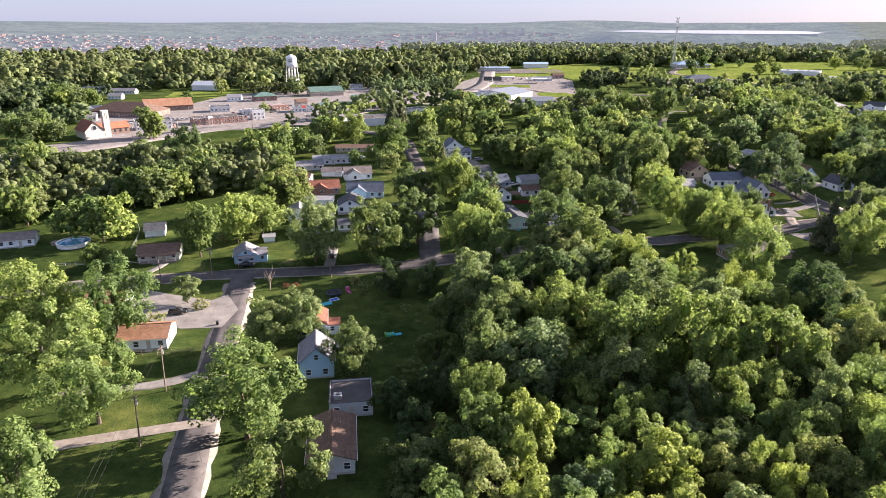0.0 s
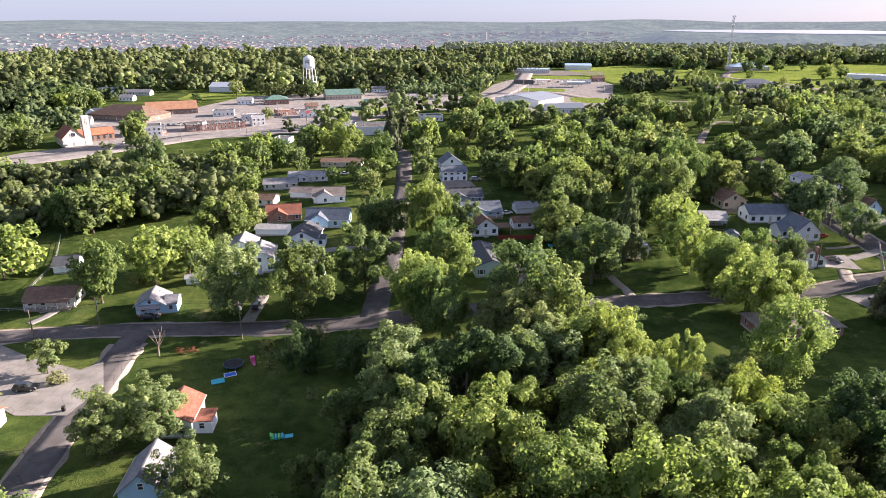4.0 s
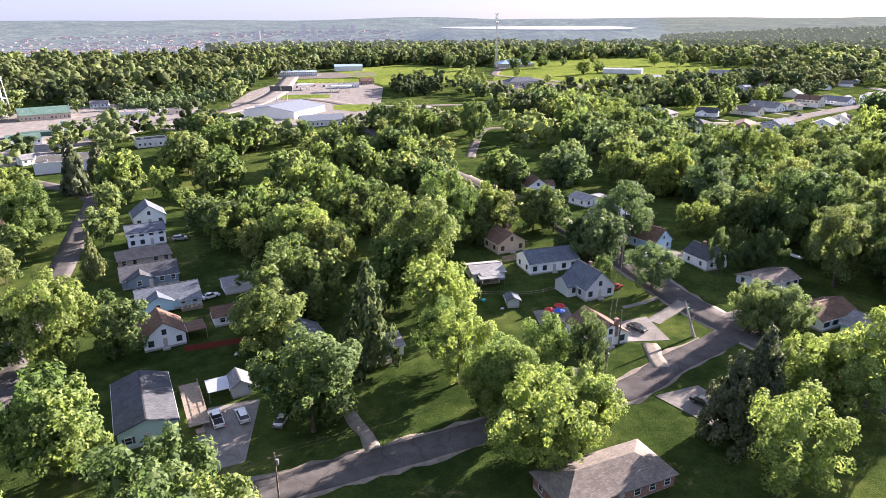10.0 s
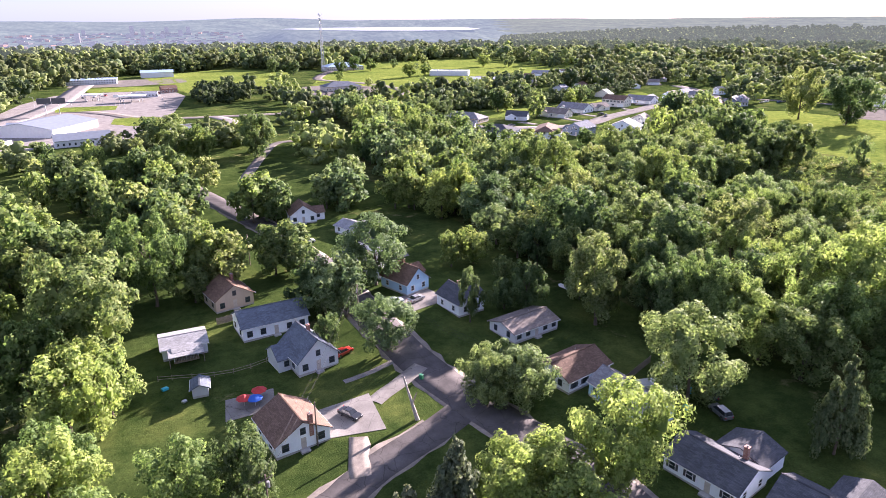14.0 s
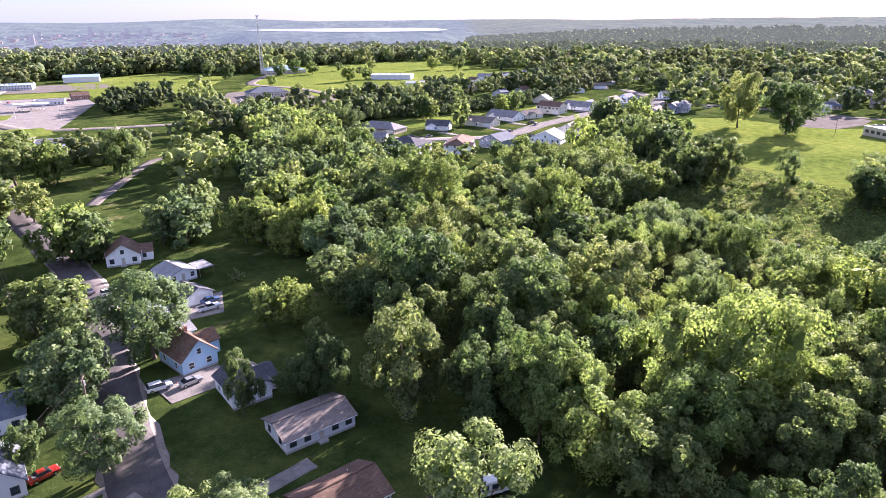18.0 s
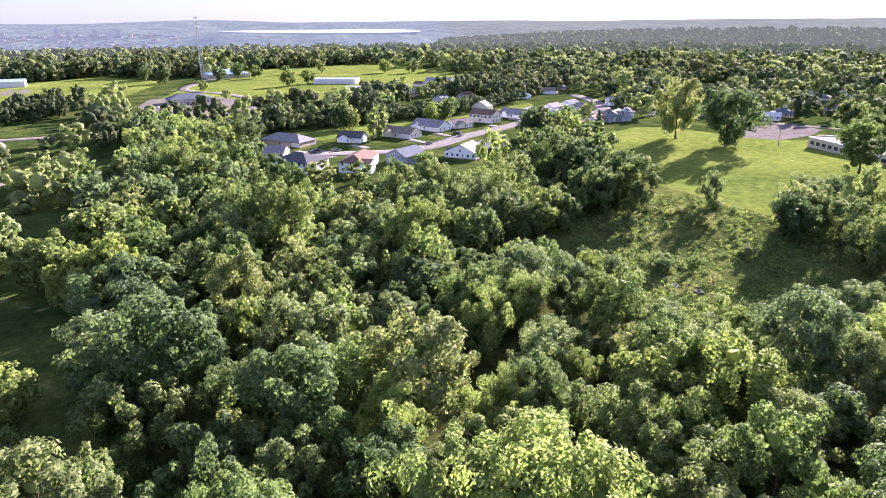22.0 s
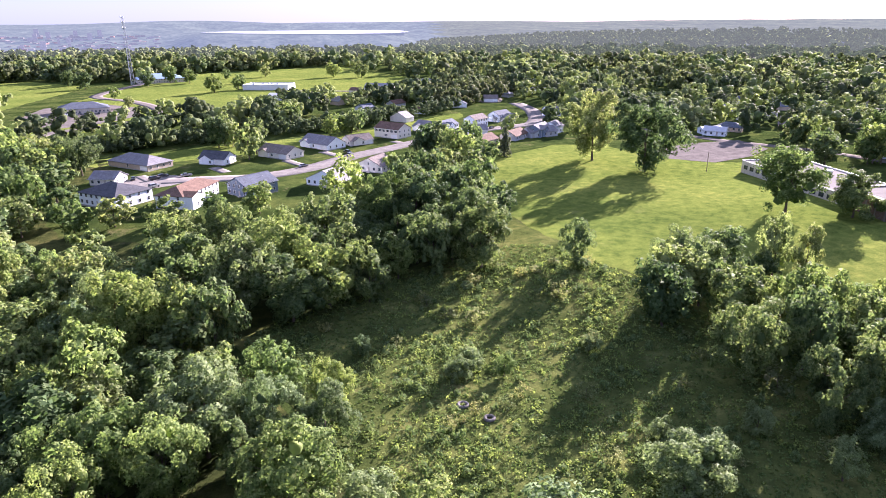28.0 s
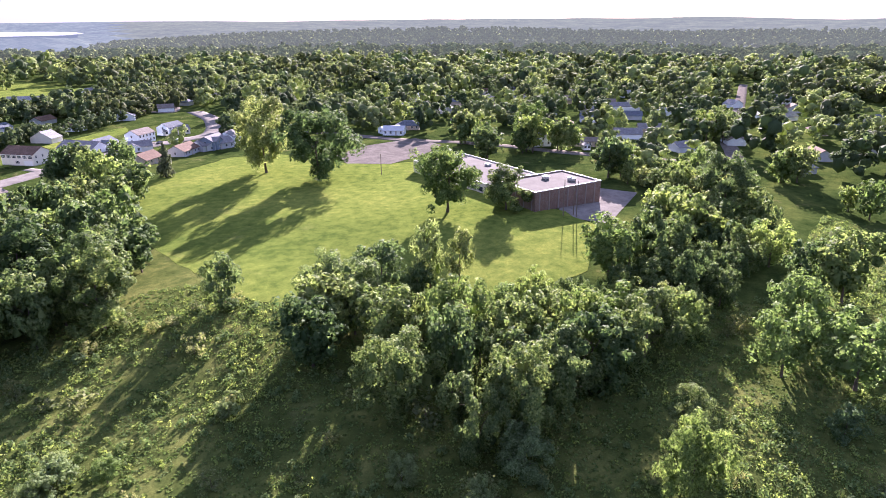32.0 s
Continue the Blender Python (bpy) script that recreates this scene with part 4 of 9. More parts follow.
for tx, ty, tr, th, tk in [
    (5, 142, 6.2, 13.2, "d"), (15, 137, 6.9, 16.3, "h"), (88, 142, 8.0, 17.3, "d"), (83, 163, 8.1, 19.0, "l"), (-72, 149, 2.9, 4.3, "b"), (-65, 160, 2.2, 3.0, "b"),
    (34, 110, 6.7, 15.8, "e"), (4, 112, 5.1, 10.8, "d"), (-60, 250, 6.5, 13.6, "m"), (-65, 251, 6.7, 15.2, "e"), (-60, 255, 7.0, 16.2, "e"),
    (-68, 248, 7.2, 17.5, "m"), (-109, 278, 6.6, 14.7, "d"), (-116, 278, 6.2, 13.3, "d"), (-108, 273, 7.4, 15.6, "d"), (-107, 285, 6.7, 16.7, "d"), (-118, 272, 6.4, 15.7, "d"),
]:
    tree(tx, ty, tr, th, tk)
for tx, ty, tr, th, tk in [
    (-102, 280, 5.6, 13.9, "d"), (-109, 297, 6.1, 14.9, "d"), (-114, 298, 7.0, 15.1, "d"), (-107, 295, 5.8, 12.5, "d"), (-110, 302, 6.2, 14.3, "d"), 
    (-11, 255, 6.9, 14.2, "d"), (-14, 255, 6.6, 15.0, "d"), (-9, 252, 6.5, 13.5, "d"), (4, 252, 9.6, 22.5, "m"), (15, 216, 7.2, 16.0, "l"), (12, 216, 7.5, 17.5, "l"),
    (16, 214, 6.7, 14.8, "l"), (10, 193, 6.4, 16.0, "l"), (7, 193, 7.3, 17.5, "l"), (11, 189, 6.4, 13.6, "l"), (15, 182, 7.5, 17.4, "l"), (-9, 210, 8.7, 20.4, "h"),
]:
    tree(tx, ty, tr, th, tk)
for tx, ty, tr, th, tk in [
    (-23, 198, 8.6, 18.5, "d"), (-41, 197, 9.9, 20.4, "g"), (34, 187, 9.7, 22.6, "h"), (40, 180, 8.7, 20.3, "h"), (88, 215, 6.3, 14.7, "l"), (85, 215, 5.6, 12.1, "l"),
    (90, 212, 5.8, 14.5, "l"), (96, 203, 6.6, 14.7, "l"), (92, 203, 5.7, 12.8, "l"), (98, 201, 5.8, 13.9, "l"), (83, 227, 7.5, 17.4, "l"), (54, 218, 8.1, 19.0, "h"),
    (55, 268, 6.1, 12.7, "d"), (50, 270, 7.4, 18.0, "d"), (57, 264, 7.2, 17.8, "d"), (56, 273, 6.7, 15.2, "d"), (47, 262, 7.4, 17.8, "d"), (40, 322, 5.7, 13.6, "h"),
]:
    tree(tx, ty, tr, th, tk)
for tx, ty, tr, th, tk in [
    (35, 320, 6.9, 16.4, "e"), (43, 317, 6.1, 15.2, "m"), (41, 326, 6.7, 16.6, "m"), (34, 314, 6.2, 13.3, "m"), (54, 323, 6.7, 17.0, "h"), (50, 323, 6.3, 14.1, "e"),
    (56, 320, 6.1, 13.7, "e"), (72, 325, 5.8, 13.6, "h"), (67, 325, 6.7, 14.9, "m"), (74, 323, 6.7, 14.3, "e"), (73, 330, 7.5, 18.7, "m"), (112, 382, 6.7, 14.7, "d"),
    (108, 382, 6.1, 13.0, "d"), (115, 377, 7.3, 17.6, "d"), (114, 385, 5.9, 13.2, "d"), (108, 374, 5.8, 14.1, "d"), (109, 328, 6.6, 16.5, "h"), (105, 329, 6.5, 13.9, "m"),
]:
    tree(tx, ty, tr, th, tk)
for tx, ty, tr, th, tk in [
    (109, 322, 5.6, 12.3, "h"), (111, 332, 5.6, 14.2, "e"), (102, 324, 7.3, 17.3, "m"), (115, 311, 6.8, 17.0, "m"), (111, 310, 6.9, 16.1, "h"), (117, 307, 6.9, 16.1, "e"),
    (-88, 350, 5.8, 14.2, "m"), (-95, 350, 5.6, 12.1, "h"), (-84, 345, 6.1, 13.5, "m"), (-90, 358, 7.3, 16.0, "m"), (-99, 343, 6.4, 13.2, "m"), (-79, 353, 5.5, 13.9, "m"),
    (-89, 319, 5.8, 14.3, "h"), (-94, 319, 5.9, 13.8, "m"), (-89, 315, 6.9, 14.8, "h"), (-92, 324, 7.5, 17.8, "m"), (-68, 380, 7.4, 16.5, "m"), (-72, 379, 7.2, 16.7, "m"),
]:
    tree(tx, ty, tr, th, tk)
for tx, ty, tr, th, tk in [
    (-68, 375, 6.7, 16.7, "m"), (-67, 384, 6.8, 16.8, "m"), (-52, 372, 9.5, 22.0, "m"), (-27, 334, 8.4, 19.5, "m"), (-9, 358, 5.8, 13.6, "e"), (0, 298, 3.2, 13.5, "p"),
    (-11, 393, 5.6, 13.1, "m"), (-15, 394, 7.2, 17.1, "e"), (-10, 388, 7.3, 17.1, "m"), (-10, 397, 7.2, 17.7, "e"), (-31, 401, 6.1, 22.1, "s"), (-27, 422, 5.3, 19.2, "s"),
    (28, 387, 7.3, 17.2, "m"), (23, 386, 6.7, 15.5, "m"), (31, 384, 6.2, 13.0, "h"), (27, 392, 6.5, 15.0, "h"), (22, 381, 5.9, 12.9, "h"), (6, 440, 7.0, 17.5, "e"),
]:
    tree(tx, ty, tr, th, tk)
for tx, ty, tr, th, tk in [
    (2, 440, 5.7, 14.4, "h"), (8, 438, 6.5, 13.4, "m"), (4, 445, 6.7, 15.9, "m"), (55, 388, 6.9, 14.4, "h"), (50, 389, 5.8, 12.9, "h"), (57, 385, 6.9, 17.1, "h"),
    (55, 393, 6.3, 14.7, "h"), (74, 423, 6.3, 15.9, "e"), (68, 423, 7.3, 15.9, "e"), (75, 420, 7.0, 16.9, "e"), (73, 428, 5.8, 12.1, "m"), (135, 312, 7.4, 16.1, "d"),
    (131, 311, 6.3, 14.8, "d"), (137, 308, 6.2, 14.4, "d"), (143, 367, 6.5, 13.5, "e"), (138, 369, 6.1, 15.1, "m"), (142, 362, 7.0, 14.7, "h"), (139, 373, 5.8, 12.3, "m"),
]:
    tree(tx, ty, tr, th, tk)
for tx, ty, tr, th, tk in [
    (135, 364, 7.4, 17.4, "m"), (175, 382, 6.5, 13.7, "g"), (171, 382, 6.4, 16.2, "g"), (175, 376, 5.9, 14.7, "g"), (177, 386, 7.4, 16.3, "g"), (169, 376, 6.8, 16.9, "g"),
    (87, 279, 9.7, 22.7, "h"), (83, 256, 6.9, 16.3, "l"), (88, 251, 6.1, 14.0, "l"), (140, 278, 7.2, 15.3, "g"), (136, 278, 5.5, 13.4, "g"), (140, 275, 5.9, 12.3, "g"),
    (46, 249, 8.1, 17.4, "d"), (15, 256, 6.4, 13.8, "d"), (-174, 396, 6.2, 15.5, "e"), (-178, 396, 6.3, 15.7, "h"), (-174, 392, 5.9, 14.8, "m"),
]:
    tree(tx, ty, tr, th, tk)
for tx, ty, tr, th, tk in [
    (13, 473, 6.8, 17.3, "e"), (10, 474, 7.3, 17.4, "h"), (15, 469, 7.2, 15.1, "m"), (36, 469, 5.7, 13.2, "e"), (32, 470, 6.6, 14.6, "m"), (38, 466, 7.2, 17.3, "h"),
    (158, 479, 8.6, 20.2, "m"), (112, 526, 5.8, 12.6, "d"), (109, 527, 6.6, 14.3, "d"), (113, 523, 6.2, 13.8, "d"), (131, 472, 7.4, 15.9, "m"), (128, 472, 7.5, 16.1, "m"),
    (130, 467, 5.8, 14.4, "m"), (-384, 814, 7.4, 16.9, "e"), (-393, 817, 6.2, 14.6, "h"), (-382, 803, 5.8, 12.9, "h"), (-385, 824, 6.2, 14.1, "m"), (-400, 808, 5.6, 13.5, "e"),
]:
    tree(tx, ty, tr, th, tk)
for tx, ty, tr, th, tk in [
    (-372, 815, 6.4, 13.4, "m"), (-313, 560, 6.6, 16.4, "m"), (-323, 561, 7.5, 17.1, "m"), (-314, 550, 6.7, 15.8, "m"), (-315, 570, 6.9, 14.3, "h"), (-326, 552, 7.0, 15.0, "m"),
    (-304, 552, 5.8, 12.9, "m"), (7, 170, 3.6, 7.4, "g"), (-6, 181, 2.1, 3.2, "b"), (-15, 186, 2.5, 3.7, "b"), (-26, 177, 2.0, 3.0, "b"), 
    (109, 431, 6.2, 14.4, "d"), (103, 433, 6.2, 14.7, "d"), (111, 425, 7.4, 18.4, "d"), (110, 437, 6.2, 14.2, "d"), (100, 424, 6.3, 15.3, "d"), (116, 426, 6.4, 13.6, "d"),
]:
    tree(tx, ty, tr, th, tk)
for tx, ty, tr, th, tk in [
    (84, 401, 6.7, 16.9, "m"), (80, 402, 6.9, 16.2, "m"), (84, 396, 7.2, 17.6, "h"), (86, 404, 7.4, 17.9, "e"), (23, 457, 6.6, 14.3, "m"), (17, 459, 6.5, 15.9, "m"),
    (23, 450, 6.5, 14.1, "m"), (21, 464, 7.4, 18.3, "m"), (13, 452, 6.4, 13.1, "e"), (31, 456, 7.2, 17.6, "h"), (9, 426, 6.4, 13.3, "e"), (3, 427, 7.3, 16.1, "m"),
    (11, 423, 7.4, 18.0, "e"), (10, 432, 7.4, 18.2, "h"), (4, 419, 5.5, 11.4, "m"), (104, 363, 6.5, 14.7, "h"), (98, 365, 6.8, 16.1, "e"), (106, 358, 6.5, 15.0, "m"),
]:
    tree(tx, ty, tr, th, tk)
for tx, ty, tr, th, tk in [
    (102, 369, 5.6, 12.8, "h"), (94, 360, 5.7, 13.8, "m"), (111, 360, 6.2, 13.5, "e"), (167, 370, 5.7, 13.5, "g"), (163, 371, 7.4, 15.8, "g"), (169, 366, 6.6, 14.8, "g"),
    (191, 358, 6.2, 15.0, "m"), (186, 359, 6.6, 14.3, "m"), (192, 355, 5.8, 13.4, "m"), (203, 344, 6.6, 15.3, "y"), (198, 344, 5.8, 14.7, "y"), (205, 340, 6.9, 17.4, "y"),
    (203, 349, 6.2, 13.6, "y"), (196, 340, 6.1, 13.5, "y"), (90, 257, 5.7, 13.4, "l"), (57, 306, 6.5, 14.2, "l"), (51, 307, 6.8, 15.0, "l"), (59, 303, 7.0, 15.7, "l"),
]:
    tree(tx, ty, tr, th, tk)
for tx, ty, tr, th, tk in [
    (54, 312, 5.8, 12.4, "l"), (54, 229, 5.7, 13.1, "l"), (88, 196, 8.2, 19.3, "l"), (153, 290, 9.8, 20.1, "g"), (143, 256, 6.6, 13.7, "g"),
    (184, 294, 5.2, 12.1, "m"), (156, 230, 5.6, 11.4, "g"), (152, 229, 5.5, 13.0, "g"), (158, 226, 5.9, 12.9, "g"), (145, 200, 6.3, 13.6, "l"), (141, 200, 6.9, 15.2, "l"),
    (145, 196, 7.0, 14.8, "l"), (158, 200, 7.7, 18.0, "l"), (122, 183, 7.7, 18.1, "l"), (151, 179, 4.6, 10.7, "l"), (217, 248, 5.5, 13.9, "e"), (210, 249, 6.9, 16.2, "h"),
]:
    tree(tx, ty, tr, th, tk)
for tx, ty, tr, th, tk in [
    (221, 245, 6.2, 13.7, "h"), (215, 256, 5.5, 12.3, "e"), (210, 241, 6.6, 15.1, "m"), (224, 252, 6.4, 15.2, "m"), (191, 247, 8.8, 20.7, "e"), (186, 214, 9.2, 19.2, "g"),
    (227, 298, 5.7, 12.7, "m"), (224, 299, 5.5, 12.2, "e"), (227, 295, 6.4, 15.5, "m"), (125, 416, 5.7, 13.5, "e"), (134, 286, 5.5, 11.8, "d"), (177, 328, 2.6, 3.9, "b"),
    (195, 253, 6.1, 14.0, "h"), (180, 260, 5.3, 11.4, "d"), (211, 231, 7.3, 16.0, "l"), (207, 230, 7.3, 16.3, "l"), (214, 228, 5.7, 14.2, "l"), (209, 235, 7.5, 18.2, "l"),
]:
    tree(tx, ty, tr, th, tk)
for tx, ty, tr, th, tk in [
    (225, 257, 9.0, 21.2, "h"), (247, 259, 9.1, 21.4, "e"), (94, 386, 6.4, 15.2, "m"), (90, 385, 6.6, 15.7, "h"), (97, 383, 6.1, 13.5, "e"), (100, 304, 9.6, 22.6, "l"),
    (107, 343, 7.8, 16.8, "d"), (109, 302, 4.7, 10.3, "d"), (116, 473, 9.5, 22.1, "h"), (156, 469, 8.8, 20.5, "h"), (196, 192, 4.4, 18.5, "p"), (233, 227, 8.4, 19.6, "l"),
    (242, 219, 9.8, 23.0, "l"), (222, 213, 7.5, 17.4, "l"), (273, 356, 7.3, 17.0, "e"), (268, 356, 5.9, 12.8, "m"), (273, 352, 7.3, 16.1, "h"), (272, 361, 6.4, 15.6, "h"),
]:
    tree(tx, ty, tr, th, tk)
for tx, ty, tr, th, tk in [
    (237, 348, 7.3, 14.9, "m"), (234, 348, 7.0, 16.0, "m"), (238, 346, 6.1, 12.9, "m"), (242, 385, 6.1, 14.4, "g"), (238, 385, 6.8, 17.1, "g"), (244, 383, 7.0, 17.8, "g"),
    (207, 278, 9.4, 21.9, "h"), (233, 279, 8.6, 20.1, "e"), (295, 322, 6.9, 15.5, "e"), (291, 322, 7.0, 17.0, "m"), (297, 319, 6.9, 16.6, "h"), (214, 448, 6.7, 14.4, "m"),
    (207, 447, 5.8, 12.1, "e"), (218, 444, 7.3, 15.9, "e"), (217, 454, 7.2, 17.2, "h"), (203, 444, 7.2, 17.4, "m"), (222, 447, 6.1, 12.6, "m"), (248, 462, 6.4, 15.2, "h"),
]:
    tree(tx, ty, tr, th, tk)
for tx, ty, tr, th, tk in [
    (242, 462, 5.9, 14.4, "m"), (247, 456, 6.7, 14.4, "m"), (250, 467, 5.8, 14.3, "e"), (239, 459, 5.5, 12.7, "m"), (255, 460, 6.6, 15.5, "m"), (204, 389, 7.3, 16.2, "e"),
    (200, 388, 5.7, 12.5, "m"), (204, 384, 7.3, 16.0, "m"), (249, 423, 7.3, 16.2, "g"), (245, 424, 5.9, 13.7, "g"), (250, 418, 5.6, 13.9, "g"), (358, 528, 7.7, 18.1, "e"),
    (376, 389, 7.3, 17.7, "d"), (369, 388, 7.2, 17.0, "d"), (377, 382, 7.2, 17.7, "d"), (378, 395, 5.8, 12.4, "d"), (366, 382, 7.3, 16.6, "d"),
]:
    tree(tx, ty, tr, th, tk)
for tx, ty, tr, th, tk in [
    (384, 391, 6.3, 14.5, "d"), (362, 343, 6.8, 14.8, "d"), (357, 345, 6.3, 14.6, "d"), (365, 339, 6.1, 15.1, "d"), (359, 349, 5.8, 14.1, "d"), (357, 335, 7.4, 17.6, "d"),
    (369, 340, 6.6, 15.6, "d"), (336, 335, 5.8, 14.5, "d"), (332, 335, 5.6, 12.5, "d"), (336, 330, 6.4, 13.5, "d"), (207, 321, 9.8, 20.1, "g"), (210, 287, 8.7, 20.4, "h"),
    (245, 293, 6.1, 14.2, "h"), (196, 260, 4.4, 10.4, "m"), (177, 294, 4.4, 10.3, "m"), (254, 246, 6.2, 14.4, "l"), (237, 249, 6.9, 16.2, "l"), (251, 229, 6.6, 15.6, "l"),
]:
    tree(tx, ty, tr, th, tk)
for tx, ty, tr, th, tk in [
    (251, 213, 6.2, 14.5, "l"), (291, 229, 8.2, 19.4, "m"), (287, 241, 7.0, 16.5, "m"), (289, 287, 8.5, 17.4, "g"), (273, 257, 6.4, 13.1, "g"), (296, 264, 7.2, 16.8, "m"),
    (276, 211, 8.4, 19.5, "m"), (253, 207, 5.6, 13.2, "h"), (274, 284, 7.2, 16.7, "m"), (280, 325, 8.6, 20.2, "m"), (254, 354, 9.1, 21.5, "m"), (306, 335, 9.6, 22.4, "e"),
    (222, 384, 6.1, 14.8, "h"), (218, 383, 5.8, 14.3, "m"), (224, 380, 6.1, 15.0, "m"), (224, 387, 6.3, 14.7, "e"), (216, 425, 6.5, 16.0, "g"), (211, 426, 6.9, 14.8, "g"),
]:
    tree(tx, ty, tr, th, tk)
for tx, ty, tr, th, tk in [
    (218, 423, 7.4, 15.9, "g"), (213, 431, 6.2, 12.8, "g"), (176, 263, 4.0, 8.4, "d"), (184, 277, 3.7, 8.0, "d"), (431, 469, 6.9, 15.9, "d"), (425, 470, 5.7, 12.4, "d"),
    (431, 464, 6.5, 16.0, "d"), (430, 475, 6.2, 15.3, "d"), (424, 464, 7.0, 17.1, "d"), (437, 468, 6.1, 12.7, "d"), (331, 417, 5.8, 10.5, "m"), (351, 514, 6.8, 16.0, "h"),
    (417, 563, 5.4, 12.7, "m"), (432, 571, 5.6, 13.0, "h"), (349, 558, 6.9, 17.3, "e"), (345, 556, 6.5, 14.8, "h"), (352, 555, 5.7, 12.7, "m"), (349, 562, 6.7, 15.7, "h"),
]:
    tree(tx, ty, tr, th, tk)
for tx, ty, tr, th, tk in [
    (402, 613, 6.5, 13.9, "m"), (398, 614, 5.8, 13.0, "h"), (404, 610, 6.3, 13.5, "h"), (402, 618, 6.8, 15.0, "m"), (276, 226, 6.3, 14.7, "m"), (227, 312, 8.2, 19.4, "e"),
    (245, 324, 6.7, 15.7, "e"), (279, 338, 9.0, 18.6, "g"), (294, 354, 7.3, 17.1, "h"), (248, 366, 9.2, 21.7, "m"), (240, 286, 6.9, 16.3, "l"), (257, 275, 5.4, 12.8, "m"),
    (263, 271, 4.3, 10.0, "m"), (280, 289, 5.6, 11.5, "g"), (299, 283, 6.4, 13.1, "g"), (304, 258, 5.1, 10.4, "g"), (308, 246, 6.4, 14.8, "m"), (317, 234, 8.8, 18.2, "g"),
]:
    tree(tx, ty, tr, th, tk)
for tx, ty, tr, th, tk in [
    (330, 225, 6.6, 15.6, "l"), (314, 222, 6.8, 16.0, "e"), (248, 267, 5.1, 11.8, "l"), (274, 250, 4.7, 11.0, "m"), (262, 256, 3.4, 7.8, "l"), (316, 329, 8.5, 18.1, "d"),
    (318, 352, 6.6, 15.5, "m"), (336, 361, 8.0, 19.0, "h"), (369, 330, 8.8, 18.8, "d"), (361, 372, 8.9, 20.8, "m"), (313, 372, 8.1, 19.0, "h"), (295, 384, 6.7, 12.2, "h"),
    (276, 390, 7.6, 13.6, "h"), (254, 398, 7.8, 14.1, "e"), (235, 448, 9.1, 21.4, "m"), (278, 518, 8.2, 19.3, "e"), (352, 306, 2.5, 3.7, "b"), (336, 287, 2.4, 4.9, "g"),
]:
    tree(tx, ty, tr, th, tk)
for tx, ty, tr, th, tk in [
    (327, 274, 1.7, 2.6, "b"), (347, 241, 5.2, 10.7, "g"), (333, 275, 2.3, 3.4, "b"), (374, 304, 3.3, 5.0, "b"), (397, 285, 6.1, 12.7, "w"), (394, 287, 6.8, 14.2, "w"),
    (399, 283, 5.5, 12.1, "w"), (385, 281, 7.0, 15.1, "d"), (398, 273, 7.7, 14.8, "d"), (418, 292, 6.9, 12.5, "w"), (408, 263, 7.0, 14.6, "m"), (390, 384, 6.5, 14.1, "d"),
    (386, 384, 7.0, 14.9, "d"), (389, 381, 6.9, 15.7, "d"), (368, 366, 9.4, 20.1, "d"), (375, 345, 8.7, 18.6, "d"), (396, 364, 5.9, 12.8, "d"), (404, 292, 8.5, 15.6, "w"),
]:
    tree(tx, ty, tr, th, tk)
for tx, ty, tr, th, tk in [
    (419, 263, 2.3, 4.4, "d"), (394, 254, 7.5, 16.2, "d"), (383, 258, 7.2, 15.5, "d"), (411, 251, 5.9, 12.1, "h"), (422, 250, 5.5, 11.4, "h"), (419, 239, 6.6, 13.7, "m"),
    (433, 237, 5.8, 11.8, "m"), (401, 235, 8.2, 15.5, "d"), (389, 237, 8.0, 17.3, "d"), (382, 241, 6.7, 14.4, "d"), (340, 289, 2.4, 4.9, "g"), (353, 269, 2.8, 4.2, "b"),
    (367, 284, 1.9, 2.8, "b"), (355, 253, 2.3, 4.6, "g"), (353, 243, 4.3, 8.9, "g"), (370, 246, 2.8, 5.6, "g"), (371, 232, 3.6, 7.4, "g"), (371, 307, 1.6, 2.4, "b"),
]:
    tree(tx, ty, tr, th, tk)
for tx, ty, tr, th, tk in [
    (362, 323, 1.9, 2.9, "b"), (317, 343, 9.2, 21.6, "m"), (326, 331, 7.3, 17.1, "m"), (299, 372, 8.9, 20.9, "h"), (302, 295, 5.6, 13.2, "l"), (310, 286, 5.3, 12.5, "m"),
    (293, 297, 5.7, 13.3, "h"), (305, 275, 5.8, 13.7, "e"), (569, 358, 6.8, 14.7, "d"), (592, 350, 6.2, 13.8, "e"), (588, 350, 6.3, 13.3, "m"), (593, 347, 7.5, 18.0, "m"),
    (594, 388, 7.4, 16.7, "e"), (590, 388, 7.0, 14.9, "h"), (596, 384, 5.8, 13.6, "m"), (408, 555, 5.8, 13.7, "m"), (425, 565, 5.4, 12.5, "e"), (361, 410, 7.8, 18.3, "l"),
]:
    tree(tx, ty, tr, th, tk)
for tx, ty, tr, th, tk in [
    (446, 460, 7.5, 17.4, "h"), (459, 450, 3.8, 13.6, "s"), (567, 296, 7.0, 14.7, "h"), (563, 295, 7.2, 14.8, "h"), (569, 292, 6.1, 14.6, "m"), (461, 252, 7.7, 16.1, "m"),
    (476, 243, 5.2, 10.4, "d"), (473, 243, 7.1, 15.5, "d"), (475, 239, 5.4, 10.9, "d"), (502, 244, 6.6, 13.8, "h"), (498, 242, 6.8, 14.8, "m"), (503, 240, 5.8, 12.1, "e"),
    (539, 243, 9.2, 21.5, "e"), (425, 229, 8.5, 16.1, "d"), (410, 234, 7.7, 14.8, "d"), (402, 243, 6.5, 12.3, "d"), (384, 252, 4.4, 6.7, "b"), (382, 232, 4.4, 9.1, "g"),
]:
    tree(tx, ty, tr, th, tk)
